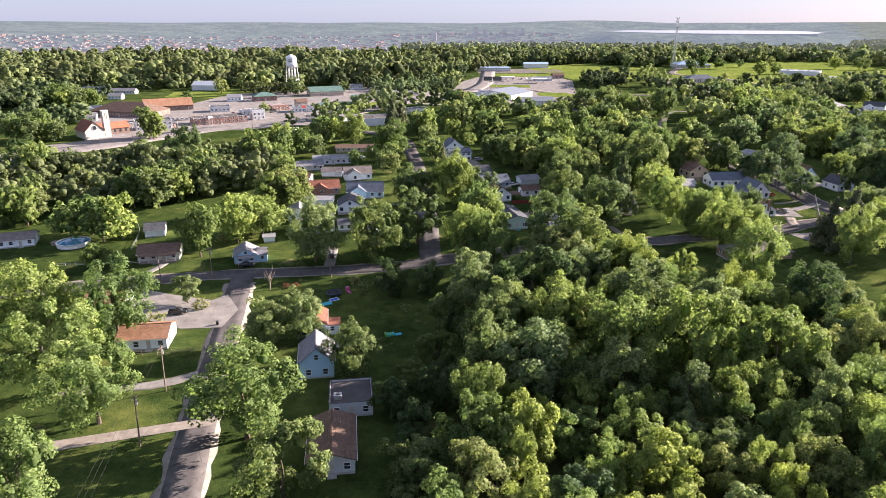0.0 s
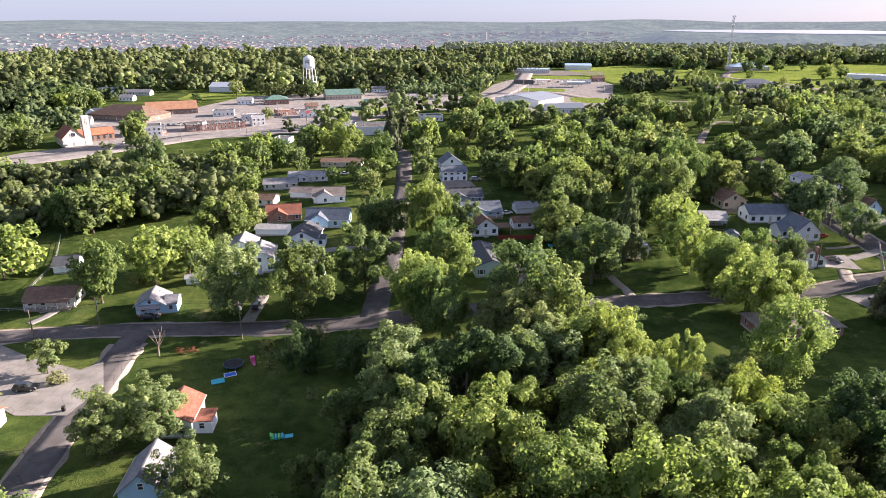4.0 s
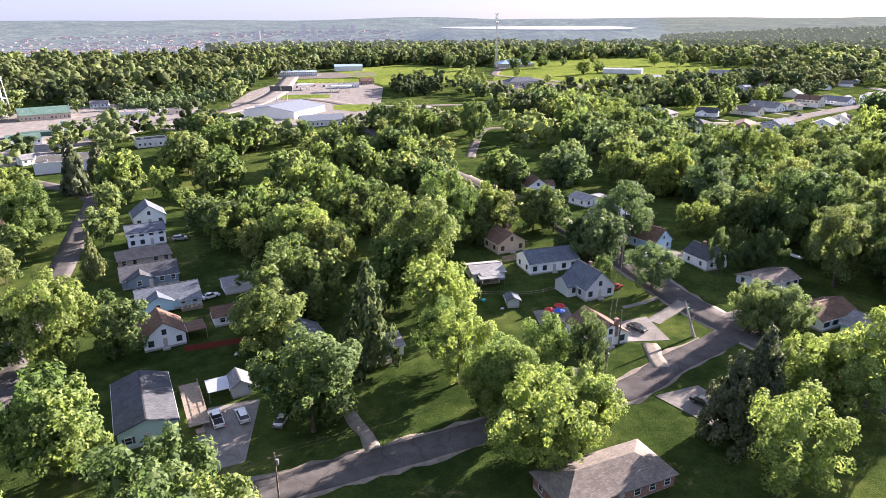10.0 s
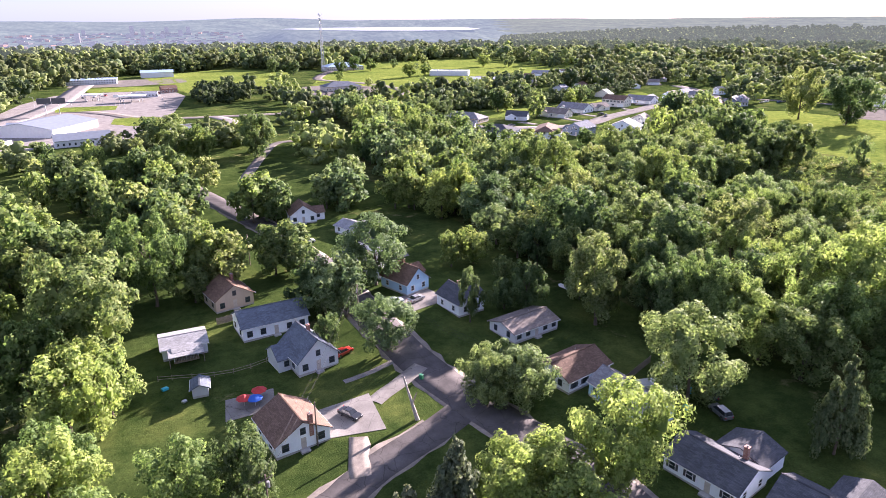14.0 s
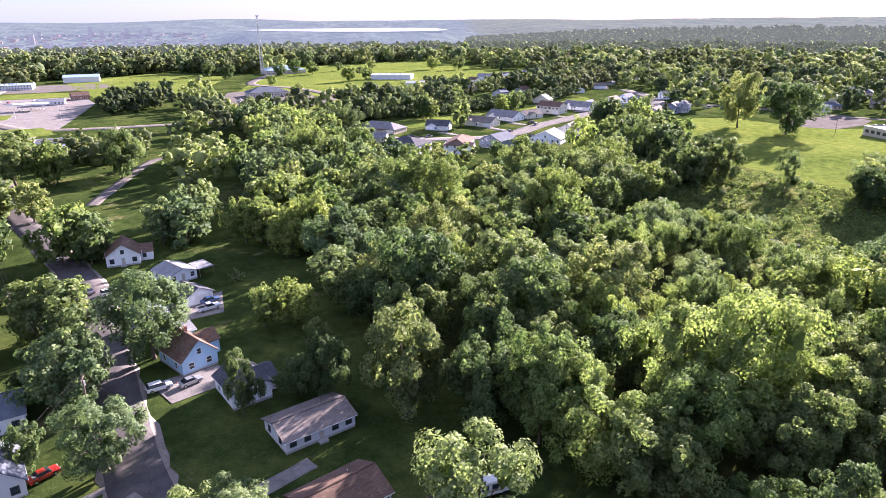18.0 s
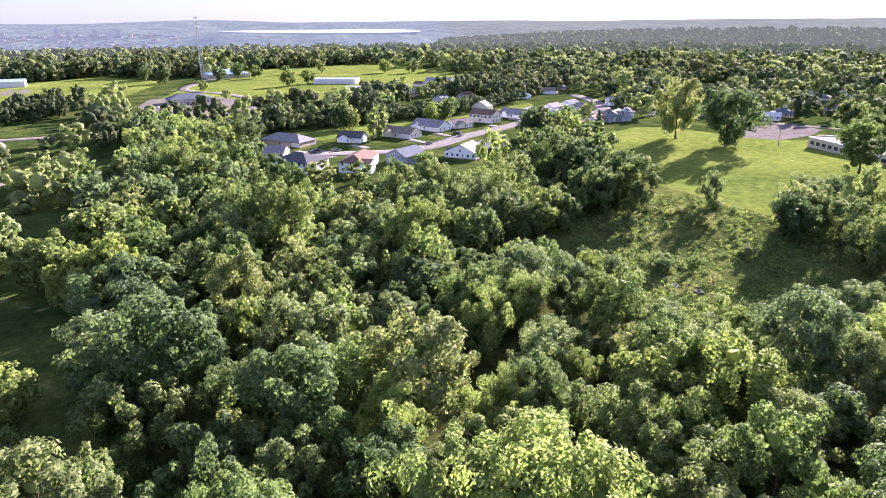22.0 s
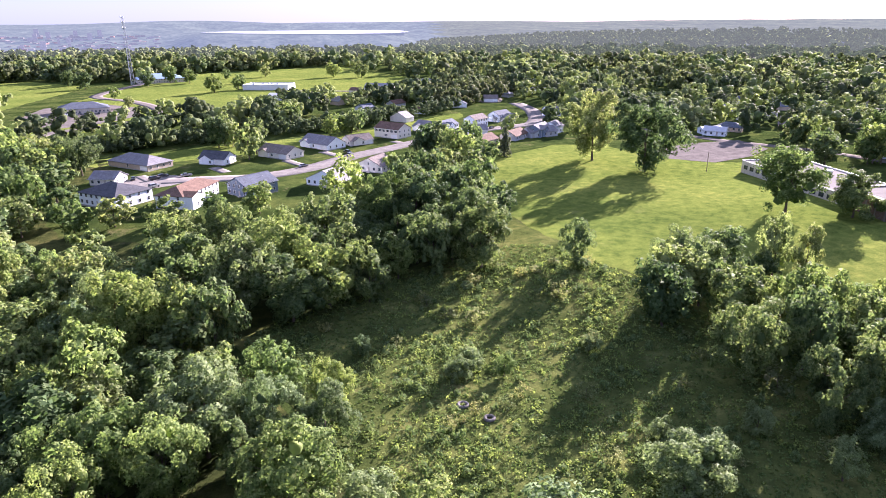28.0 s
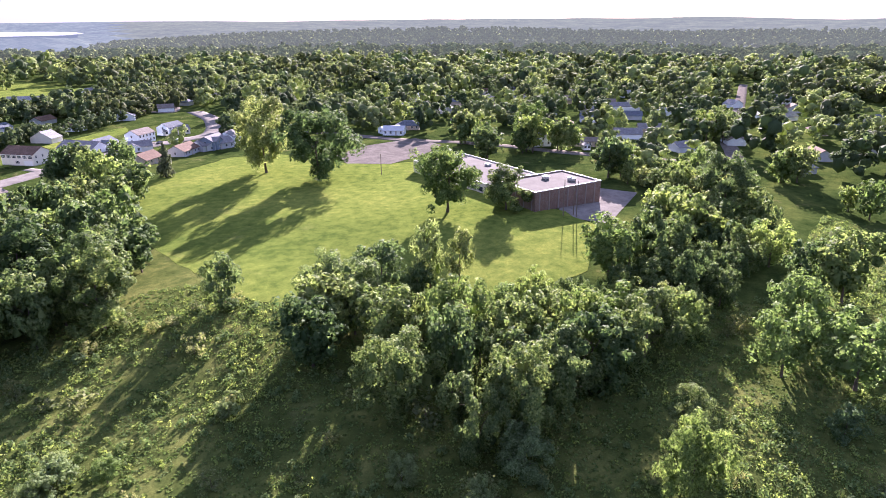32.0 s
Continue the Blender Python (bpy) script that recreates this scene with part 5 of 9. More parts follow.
for tx, ty, tr, th, tk in [
    (374, 235, 3.5, 5.2, "b"), (404, 214, 4.4, 10.2, "e"), (391, 210, 5.8, 13.7, "y"), (436, 206, 6.6, 15.6, "l"), (451, 206, 6.6, 15.3, "l"), (439, 194, 7.5, 17.4, "l"),
    (496, 220, 5.6, 13.2, "l"), (481, 201, 7.8, 18.2, "h"), (479, 208, 6.1, 14.0, "h"), (451, 217, 2.7, 4.1, "b"), (421, 194, 3.1, 6.3, "g"), (609, 339, 7.4, 15.7, "h"),
    (606, 340, 6.2, 13.5, "h"), (610, 334, 5.6, 13.2, "m"), (575, 363, 6.7, 14.5, "d"), (608, 357, 9.9, 23.2, "m"), (365, 282, 2.3, 4.8, "g"), (564, 202, 6.3, 14.6, "m"),
]:
    tree(tx, ty, tr, th, tk)
for tx, ty, tr, th, tk in [
    (571, 209, 4.1, 9.6, "m"), (605, 236, 6.1, 12.7, "h"), (601, 236, 5.7, 14.0, "m"), (606, 231, 7.3, 15.5, "e"), (692, 287, 7.0, 16.3, "e"), (682, 288, 7.3, 15.5, "m"),
    (696, 281, 6.5, 14.3, "h"), (692, 297, 6.1, 14.2, "m"), (679, 279, 6.5, 15.5, "e"), (702, 290, 6.9, 15.1, "h"), (477, 315, 10.5, 20.1, "m"), (491, 301, 8.2, 14.4, "d"),
    (487, 419, 12.7, 28.8, "e"), (490, 389, 15.4, 28.8, "h"), (391, 317, 5.0, 11.5, "w"), (389, 313, 2.6, 3.4, "d"), (393, 315, 2.0, 2.6, "b"), (66.5, 236.5, 5.6, 23, "p"),
]:
    tree(tx, ty, tr, th, tk)
for tx, ty, tr, th, tk in [
    (427, 284, 5.5, 16, "w"), (432, 279, 5, 13.5, "e"), (421, 283, 4.2, 9, "d"), (353, 961, 9, 17.1, "d"), (379, 989, 9, 17.1, "m"), (397, 973, 8.3, 15.7, "m"),
    (445, 1013, 5.8, 11.1, "h"), (444, 934, 5.3, 10.1, "e"), (399, 847, 9, 17.1, "m"), (425, 862, 7.2, 13.7, "m"), (313, 839, 5.7, 10.8, "m"), (318, 758, 4.5, 8.5, "e"),
    (492, 1014, 7.4, 14.1, "e"), (604, 1263, 9, 17.1, "m"), (591, 948, 9, 17.1, "h"), (562, 966, 9, 17.1, "m"), (294, 965, 9, 17.1, "d"), (280, 1022, 8.7, 16.5, "d"),
]:
    tree(tx, ty, tr, th, tk)
for tx, ty, tr, th, tk in [
    (-216, 649, 7.7, 15.3, "e"), (-139, 625, 8, 16.0, "e"), (-225, 585, 4.5, 9.0, "h"), (-65, 618, 3.9, 7.8, "e"), (-137, 505, 4.1, 8.1, "e"), (-99, 666, 5.3, 10.6, "h"),
    (-39, 730, 8, 16.0, "d"), (108, 221, 4.0, 14, "e"), (132, 262, 2.6, 8.5, "h"), (165, 260, 3.6, 13, "e"), (123, 197, 5.6, 16, "s"), (131, 200, 5.8, 17, "s"),
    (-212, 466, 6, 11, "h"), (-258, 470, 6, 13, "m"), (76, 269, 6.5, 16.5, "m"), (81, 273, 5.8, 14.4, "m"), (86, 265, 5.7, 13.6, "m"), (83, 234, 6.9, 16.3, "l"),
]:
    tree(tx, ty, tr, th, tk)
for tx, ty, tr, th, tk in [
    (99, 221, 6.3, 15.8, "l"), (63, 358, 7.1, 17.1, "m"), (62, 365, 6.0, 15.1, "e"), (57, 355, 6.1, 15.2, "m"), (71, 361, 5.9, 15.5, "m"), (54, 366, 7.0, 18.1, "h"),
    (64, 349, 6.6, 17.6, "m"), (91, 371, 5.4, 12.3, "d"), (65, 292, 5.3, 12.8, "e"), (59, 295, 5.8, 15.5, "e"), (65, 286, 5.2, 12.7, "e"), (67, 299, 6.0, 13.8, "m"),
    (54, 289, 5.8, 13.7, "m"), (70, 255, 6.0, 14.6, "e"), (45, 335, 5.9, 15.5, "m"), (32, 329, 5.3, 13.1, "m"), (85, 298, 5.7, 14.2, "d"), (90, 302, 6.8, 17.2, "d"),
]:
    tree(tx, ty, tr, th, tk)
for tx, ty, tr, th, tk in [
    (80, 302, 6.3, 16.7, "d"), (90, 294, 5.5, 14.8, "d"), (80, 328, 6.0, 15.0, "h"), (84, 333, 5.3, 11.7, "h"), (86, 324, 6.2, 14.4, "h"), (79, 339, 6.7, 15.4, "h"),
]:
    tree(tx, ty, tr, th, tk)


def scatter(poly, gap, rmin, rmax, mix, seed, clear=0.62, joined=None):
    """Fills an outline with trees that keep their distance from each other."""
    rng = random.Random(seed)
    xs, ys = [p[0] for p in poly], [p[1] for p in poly]
    n = int((max(xs) - min(xs)) * (max(ys) - min(ys)) / gap ** 2 * 3)
    got = 0
    for i in range(n):
        x, y = rng.uniform(min(xs), max(xs)), rng.uniform(min(ys), max(ys))
        if not inside(poly, np.array(x), np.array(y)):
            continue
        r = rng.uniform(rmin, rmax)
        if any((x - a) ** 2 + (y - b) ** 2 < (clear * (r + c)) ** 2 for a, b, c in TREES):
            continue
        k = rng.choice(mix)
        high = min(22.0, r * rng.uniform(1.9, 2.6)) if k != "b" else r * 1.4
        if joined is None:
            tree(round(x, 1), round(y, 1), r, high, k, "woodland trees")
        else:
            joined.append((x, y, r, high))
            TREES.append((x, y, r))
        got += 1
    return got


RAVINE = [(200, 232), (197, 300), (205, 350), (200, 430), (222, 470), (228, 600), (275, 548), (258, 470), (255, 400), (282, 376), (330, 374), (370, 398), (412, 450), (440, 440), (402, 380), (396, 350), (372, 341), (335, 328), (302, 320), (301, 300), (303, 282), (305, 262), (313, 245), (324, 226), (312, 185), (272, 175), (220, 190)]
scatter(RAVINE, 8.0, 4.8, 7.6, "mehldgedhgl", 11)
scatter([(-6, 88), (2, 120), (12, 150), (8, 178), (48, 186), (64, 172), (78, 156), (115, 136), (130, 112), (80, 62), (5, 62)], 7.0, 3.8, 6.2, "mlylyegl", 12)
scatter([(402, 274), (418, 270), (446, 246), (488, 254), (502, 256), (548, 266), (556, 285), (600, 262), (530, 226), (470, 222), (425, 228), (405, 245)], 5.6, 3.2, 5.2, "medhdl", 13)


# ---- houses ----
def cached(fun):
    store = {}

    def get(*key):
        if key not in store:
            store[key] = fun(*key)
        return store[key]
    return get


@cached
def frame_mesh(w, hgt, dark):
    """A window's frame: four bars and a meeting rail, standing proud of the wall."""
    bm = bmesh.new()
    t = 0.09
    for x0, x1, z0, z1 in ((-w / 2 - t, w / 2 + t, -t, 0), (-w / 2 - t, w / 2 + t, hgt, hgt + t), (-w / 2 - t, -w / 2, 0, hgt), (w / 2, w / 2 + t, 0, hgt), (-w / 2, w / 2, hgt / 2 - 0.025, hgt / 2 + 0.025)):
        add_box(bm, x0, -0.07, z0, x1, 0.03, z1)
    return bm_mesh("window_frame", bm, M_DARKTRIM if dark else M_TRIM)


@cached
def pane_mesh(w, hgt):
    return bm_mesh("pane", box(-w / 2, -0.03, 0, w / 2, 0.0, hgt), M_GLASS)


@cached
def shutter_mesh(hgt, shade):
    bm = bmesh.new()
    add_box(bm, -0.2, -0.05, 0, 0.2, 0.01, hgt)
    for i in range(5):
        add_box(bm, -0.15, -0.065, hgt * (i + 0.15) / 5, 0.15, -0.05, hgt * (i + 0.8) / 5)
    return bm_mesh("shutter", bm, shade)


@cached
def door_mesh():
    bm = bmesh.new()
    add_box(bm, -0.46, -0.06, 0, 0.46, 0.02, 2.05)
    for z in (0.15, 1.1):
        for x in (-0.38, 0.06):
            add_box(bm, x, -0.08, z, x + 0.32, -0.06, z + 0.8)
    return bm_mesh("door", bm, M_DOOR)


@cached
def garage_door_mesh(w):
    bm = bmesh.new()
    for i in range(4):
        add_box(bm, -w / 2, -0.06, i * 0.53, w / 2, 0.01, i * 0.53 + 0.51)
    return bm_mesh("garage_door", bm, M_TRIM)


def window(parent, m, w=0.95, hgt=1.25, dark=False, shutters=None):
    f = part("window", frame_mesh(w, hgt, dark), None, parent, "", m)
    part("pane", pane_mesh(w, hgt), None, f)
    if shutters:
        for s in (-1, 1):
            part("shutter", shutter_mesh(hgt, shutters), None, f, "", pose(s * (w / 2 + 0.3), 0, 0))


def slab(bm, a, b, c, d, t=0.16):
    """A roof plane with thickness; a to d anticlockwise seen from above."""
    top = [bm.verts.new(p) for p in (a, b, c, d)]
    low = [bm.verts.new((p[0], p[1], p[2] - t)) for p in (a, b, c, d)]
    bm.faces.new(top)
    bm.faces.new(low[::-1])
    for i in range(4):
        j = (i + 1) % 4
        bm.faces.new((top[j], top[i], low[i], low[j]))


def gable_roof(bm, x0, y0, x1, y1, z, pitch, over=0.4, along="x"):
    """Two thick slopes joined at the ridge; returns the ridge height."""
    t, th = math.tan(radians(pitch)), 0.17
    half = (y1 - y0) / 2 if along == "x" else (x1 - x0) / 2
    r, e, o = z + half * t, z - over * t, half + over
    prof = [(-o, e), (0, r), (o, e), (o, e - th), (0, r - th), (-o, e - th)]
    mid = (y0 + y1) / 2 if along == "x" else (x0 + x1) / 2
    rings = []
    for s in ((x0 - over, x1 + over) if along == "x" else (y0 - over, y1 + over)):
        rings.append([bm.verts.new((s, mid + p, q) if along == "x" else (mid + p, s, q)) for p, q in prof])
    flip = along == "x"
    for i in range(6):
        j = (i + 1) % 6
        f = (rings[0][i], rings[0][j], rings[1][j], rings[1][i])
        bm.faces.new(f[::-1] if flip else f)
    for k, ring in enumerate(rings):
        for q in ((0, 1, 4, 5), (1, 2, 3, 4)):
            f = [ring[n] for n in q]
            bm.faces.new(f if (k == 0) != (not flip) else f[::-1])
    bmesh.ops.recalc_face_normals(bm, faces=bm.faces[:])
    return r


def hip_roof(bm, x0, y0, x1, y1, z, pitch, over=0.45):
    t = math.tan(radians(pitch))
    x0, y0, x1, y1, z = x0 - over, y0 - over, x1 + over, y1 + over, z - over * t
    half = min(x1 - x0, y1 - y0) / 2
    r = z + half * t
    if x1 - x0 >= y1 - y0:
        p, q = (x0 + half, (y0 + y1) / 2, r), (x1 - half, (y0 + y1) / 2, r)
    else:
        p, q = ((x0 + x1) / 2, y0 + half, r), ((x0 + x1) / 2, y1 - half, r)
    c = [(x0, y0, z), (x1, y0, z), (x1, y1, z), (x0, y1, z)]
    vs = [bm.verts.new(v) for v in c]
    ls = [bm.verts.new((v[0], v[1], v[2] - 0.18)) for v in c]
    a, b = bm.verts.new(p), bm.verts.new(q)
    wide = x1 - x0 >= y1 - y0
    for f in (((0, 1, b, a), (1, 2, b), (2, 3, a, b), (3, 0, a)) if wide else ((0, 1, a), (1, 2, b, a), (2, 3, b), (3, 0, a, b))):
        bm.faces.new([vs[i] if isinstance(i, int) else i for i in f])
    for i in range(4):
        j = (i + 1) % 4
        bm.faces.new((vs[j], vs[i], ls[i], ls[j]))
    bm.faces.new(ls[::-1])
    return r


def shell(bm, x0, y0, x1, y1, z0, z1):
    """Four walls with thickness, open above, in one ring."""
    t = 0.2
    rings = []
    for a, z in ((0, z0), (0, z1), (t, z1), (t, z0)):
        rings.append([bm.verts.new((x, y, z)) for x, y in ((x0 + a, y0 + a), (x1 - a, y0 + a), (x1 - a, y1 - a), (x0 + a, y1 - a))])
    for k in range(4):
        lo, hi = rings[k], rings[(k + 1) % 4]
        for i in range(4):
            j = (i + 1) % 4
            bm.faces.new((lo[i], lo[j], hi[j], hi[i]))


def gable_wall(bm, a, b, peak, t=0.2):
    """The triangle of wall under a gable; a, b eaves corners."""
    a, b, peak = Vector(a), Vector(b), Vector(peak)
    n = (b - a).cross(peak - a).normalized() * t
    f = [bm.verts.new(p) for p in (a, b, peak)]
    g = [bm.verts.new(p - n) for p in (a, b, peak)]
    bm.faces.new(f)
    bm.faces.new(g[::-1])
    for i in range(3):
        j = (i + 1) % 3
        bm.faces.new((f[j], f[i], g[i], g[j]))


def roof_thing(h_ob, bm, roof, name="roof", label=""):
    box_uv(bm)
    return part(name, bm, ROOF[roof], h_ob, label)


HOUSES = []


def house(x, y, w, d, yaw, high, ridge, wall, roof, label, name="house", category="house", pitch=28, chimney=None, porch=0, garage=0, dark=False, shutters=None, upper=True, group="", win=True, wing=None, far=False, vent=1):
    """A house whose front lies towards -y of its own axes. ridge: a along the front, b front to back, c along with a front gable, h hipped, f flat."""
    HOUSES.append((x, y, max(w, d)))
    z = min(at(x, y), at(x - w / 3, y - d / 3), at(x + w / 3, y - d / 3))
    zt = max(at(x, y), z + 0.15)
    e = empty(name, pose(x, y, zt, 0, 0, yaw), label, category, group)
    x0, x1, y0, y1 = -w / 2, w / 2, -d / 2, d / 2
    bm = bmesh.new()
    shell(bm, x0, y0, x1, y1, 0.3 if not far else -1.0, high)
    top, gables = None, []
    def gable(a, b, c):
        gb = bmesh.new() if not far else bm
        gable_wall(gb, a, b, c)
        if not far:
            part("gable", box_uv(gb), SIDE[wall], e)

    rb = bmesh.new()
    rise = math.tan(radians(pitch))
    if ridge in "ac":
        top = gable_roof(rb, x0, y0, x1, y1, high, pitch, 0.4, "x")
        gable((x1, y0, high), (x1, y1, high), (x1, 0, high + d / 2 * rise - 0.17))
        gable((x0, y1, high), (x0, y0, high), (x0, 0, high + d / 2 * rise - 0.17))
    if ridge == "b":
        top = gable_roof(rb, x0, y0, x1, y1, high, pitch, 0.4, "y")
        gable((x0, y0, high), (x1, y0, high), (0, y0, high + w / 2 * rise - 0.17))
        gable((x1, y1, high), (x0, y1, high), (0, y1, high + w / 2 * rise - 0.17))
    if ridge == "c":
        g = min(w * 0.5, 6.5)
        gx0 = x0 + w * 0.1
        rp = min(rise, (top - high - 0.1) / (g / 2))
        gable((gx0, y0 - 1.2, high), (gx0 + g, y0 - 1.2, high), (gx0 + g / 2, y0 - 1.2, high + g / 2 * rp - 0.17))
        bay = bmesh.new()
        shell(bay, gx0, y0 - 1.2, gx0 + g, y0 - 0.01, 0.3, high)
        part("bay_wall", box_uv(bay), SIDE[wall], e)
        br = bmesh.new()
        gable_roof(br, gx0, y0 - 1.2, gx0 + g, -0.4, high, math.degrees(math.atan(rp)), 0.35, "y")
        roof_thing(e, br, roof, "bay_roof")
    if ridge == "h":
        top = hip_roof(rb, x0, y0, x1, y1, high, pitch)
    if ridge == "f":
        top = high
        add_box(rb, x0 + 0.2, y0 + 0.2, high - 0.5, x1 - 0.2, y1 - 0.2, high - 0.3)
        cp = bmesh.new()
        shell(cp, x0 - 0.06, y0 - 0.06, x1 + 0.06, y1 + 0.06, high, high + 0.08)
        part("coping", cp, M_DARKTRIM if roof == "darkmembrane" else M_TRIM, e)
        for k in range(1 + int(w * d / 250)):
            ux, uy = x0 + w * (0.2 + 0.6 * ((k * 0.618) % 1)), y0 + d * (0.25 + 0.5 * ((k * 0.414) % 1))
            unit = part("roof_unit", box(ux - 0.8, uy - 0.7, high - 0.3, ux + 0.8, uy + 0.7, high + 0.7, 0.05), M_STEEL, e)
            part("fan_cowl", tube((ux, uy, high + 0.7), (ux, uy, high + 0.85), 0.45, 0.4, 12), M_DARKTRIM, unit)
    part("wall", box_uv(bm), SIDE[wall], e)
    roof_thing(e, rb, roof)
    if not far:
        part("foundation", box(x0 + 0.03, y0 + 0.03, z - zt - 1.2, x1 - 0.03, y1 - 0.03, 0.32), M_FOUND, e)
    if ridge in "abc" and not far:
        rc = bmesh.new()
        if ridge == "b":
            add_box(rc, -0.14, y0 - 0.42, top - 0.02, 0.14, y1 + 0.42, top + 0.04)
        else:
            add_box(rc, x0 - 0.42, -0.14, top - 0.02, x1 + 0.42, 0.14, top + 0.04)
        part("ridge_cap", rc, ROOF[roof], e)
        ez = high - 0.4 * rise - 0.2
        if ridge == "b":
            for sx in (x0 - 0.47, x1 + 0.37):
                part("gutter", box(sx, y0 - 0.4, ez, sx + 0.1, y1 + 0.4, ez + 0.14), M_TRIM, e)
        else:
            for sy in (y0 - 0.47, y1 + 0.37):
                part("gutter", box(x0 - 0.4, sy, ez, x1 + 0.4, sy + 0.1, ez + 0.14), M_TRIM, e)
    # windows and doors on each side
    storeys = [0.95] + ([3.45] if high > 4.4 and upper else [])
    if win:
        fy = y0 - (1.2 if ridge == "c" else 0)
        for zi, zz in enumerate(storeys):
            n = max(2, int(w / 2.6)) if not (garage and zi == 0) else 1
            for i in range(n):
                px = x0 + w * (i + 0.5) / n
                if ridge == "c" and not (x0 + w * 0.1 - 0.7 > px or px > x0 + w * 0.1 + min(w * 0.5, 6.5) + 0.7):
                    yy = fy
                    if abs(px - x0 - w * 0.1) < 0.8 or abs(px - x0 - w * 0.1 - min(w * 0.5, 6.5)) < 0.8:
                        continue
                else:
                    yy = y0
                if zi == 0 and i == n // 2 and n > 2 and not garage:
                    dr = part("door", door_mesh(), None, e, "", pose(px, yy, 0.3))
                    part("handle", box(0.34, -0.12, 0.95, 0.4, -0.05, 1.1), M_CHROME, dr)
                    part("step", box(px - 0.8, yy - 1.0, -0.3, px + 0.8, yy - 0.02, 0.24, 0.03), M_FOUND, e)
                    continue
                window(e, pose(px, yy, zz), 1.05, 1.25, dark, shutters)
            for s, yaw2 in ((x0, -90), (x1, 90)):
                m = max(1, int(d / 3.4)) if not far else 1
                for i in range(m):
                    window(e, pose(s, y0 + d * (i + 0.5) / m, zz, 0, 0, yaw2), 0.9, 1.2, dark)
            if not far and yaw < -40:
                for i in range(max(1, int(w / 5))):
                    window(e, pose(x0 + w * (i + 0.5) / max(1, int(w / 5)), y1, zz, 0, 0, 180), 0.9, 1.2, dark)
        if ridge == "b" and w / 2 * rise > 2.0:
            window(e, pose(0, y0, high + 0.25), 0.8, min(1.1, w / 2 * rise - 1.1), dark)
    if garage:
        px = x1 - garage / 2 - 0.5
        part("garage_door", garage_door_mesh(garage), None, e, "white panelled garage door", pose(px, y0, 0.15))
    if chimney:
        cx, cy = chimney
        cb = bmesh.new()
        add_box(cb, cx - 0.35, cy - 0.35, high - 0.6, cx + 0.35, cy + 0.35, top + 0.7)
        add_box(cb, cx - 0.42, cy - 0.42, top + 0.7, cx + 0.42, cy + 0.42, top + 0.82)
        ch = part("chimney", box_uv(cb), M_CHIM, e, "red brick chimney")
        part("flue", tube((cx, cy, top + 0.82), (cx, cy, top + 1.05), 0.14, 0.13), M_FOUND, ch)
    if porch:
        pw = min(w, porch)
        pb = bmesh.new()
        yy = y0 - (1.2 if ridge == "c" else 0)
        px0 = x1 - pw if ridge == "c" else -pw / 2
        yy = y0 if ridge == "c" else yy
        slab(pb, (px0 - 0.2, yy - 2.1, 2.35), (px0 + pw + 0.2, yy - 2.1, 2.35), (px0 + pw + 0.2, yy - 0.03, 2.75), (px0 - 0.2, yy - 0.03, 2.75), 0.12)
        roof_thing(e, pb, roof, "porch_roof")
        part("porch_floor", box(px0, yy - 2.0, -0.5, px0 + pw, yy - 0.02, 0.25), M_WOOD if wall != "brick" else M_FOUND, e)
        np_ = max(2, int(pw / 2.4) + 1)
        for i in range(np_):
            qx = px0 + 0.1 + (pw - 0.2) * i / (np_ - 1)
            part("porch_post", box(qx - 0.06, yy - 1.95, 0.25, qx + 0.06, yy - 1.83, 2.4), M_TRIM, e)
        rl = bmesh.new()
        add_box(rl, px0 + 0.1, yy - 1.92, 1.1, px0 + pw - 0.1, yy - 1.86, 1.16)
        k = 0
        while k * 0.3 < pw - 0.4:
            add_box(rl, px0 + 0.2 + k * 0.3, yy - 1.91, 0.25, px0 + 0.24 + k * 0.3, yy - 1.87, 1.1)
            k += 1
        tagged(part("porch_railing", rl, M_TRIM, e), kind="stuff")
    if wing:
        wx, wy, ww, wd, wh, wr = wing
        wb_ = bmesh.new()
        shell(wb_, wx - ww / 2, wy - wd / 2, wx + ww / 2, wy + wd / 2, -0.6, wh)
        rb2 = bmesh.new()
        if wr == "f":
            add_box(rb2, wx - ww / 2 - 0.25, wy - wd / 2 - 0.25, wh, wx + ww / 2 + 0.25, wy + wd / 2 + 0.25, wh + 0.16)
        elif wr == "x":
            gable_roof(rb2, wx - ww / 2, wy - wd / 2, wx + ww / 2, wy + wd / 2, wh, pitch * 0.8, 0.3, "x")
            for sx, flip in ((wx + ww / 2, 1), (wx - ww / 2, -1)):
                gable((sx, wy - flip * wd / 2, wh), (sx, wy + flip * wd / 2, wh), (sx, wy, wh + wd / 2 * math.tan(radians(pitch * 0.8)) - 0.17))
        else:
            gable_roof(rb2, wx - ww / 2, wy - wd / 2, wx + ww / 2, wy + wd / 2, wh, pitch * 0.8, 0.3, "y")
            for sy, flip in ((wy - wd / 2, 1), (wy + wd / 2, -1)):
                gable((wx - flip * ww / 2, sy, wh), (wx + flip * ww / 2, sy, wh), (wx, sy, wh + ww / 2 * math.tan(radians(pitch * 0.8)) - 0.17))
        part("wing_wall", box_uv(wb_), SIDE[wall], e)
        roof_thing(e, rb2, roof, "wing_roof")
        if wy - wd / 2 > y0 - 4:
            window(e, pose(wx, wy - wd / 2, 0.9), 0.9, 1.1, dark)
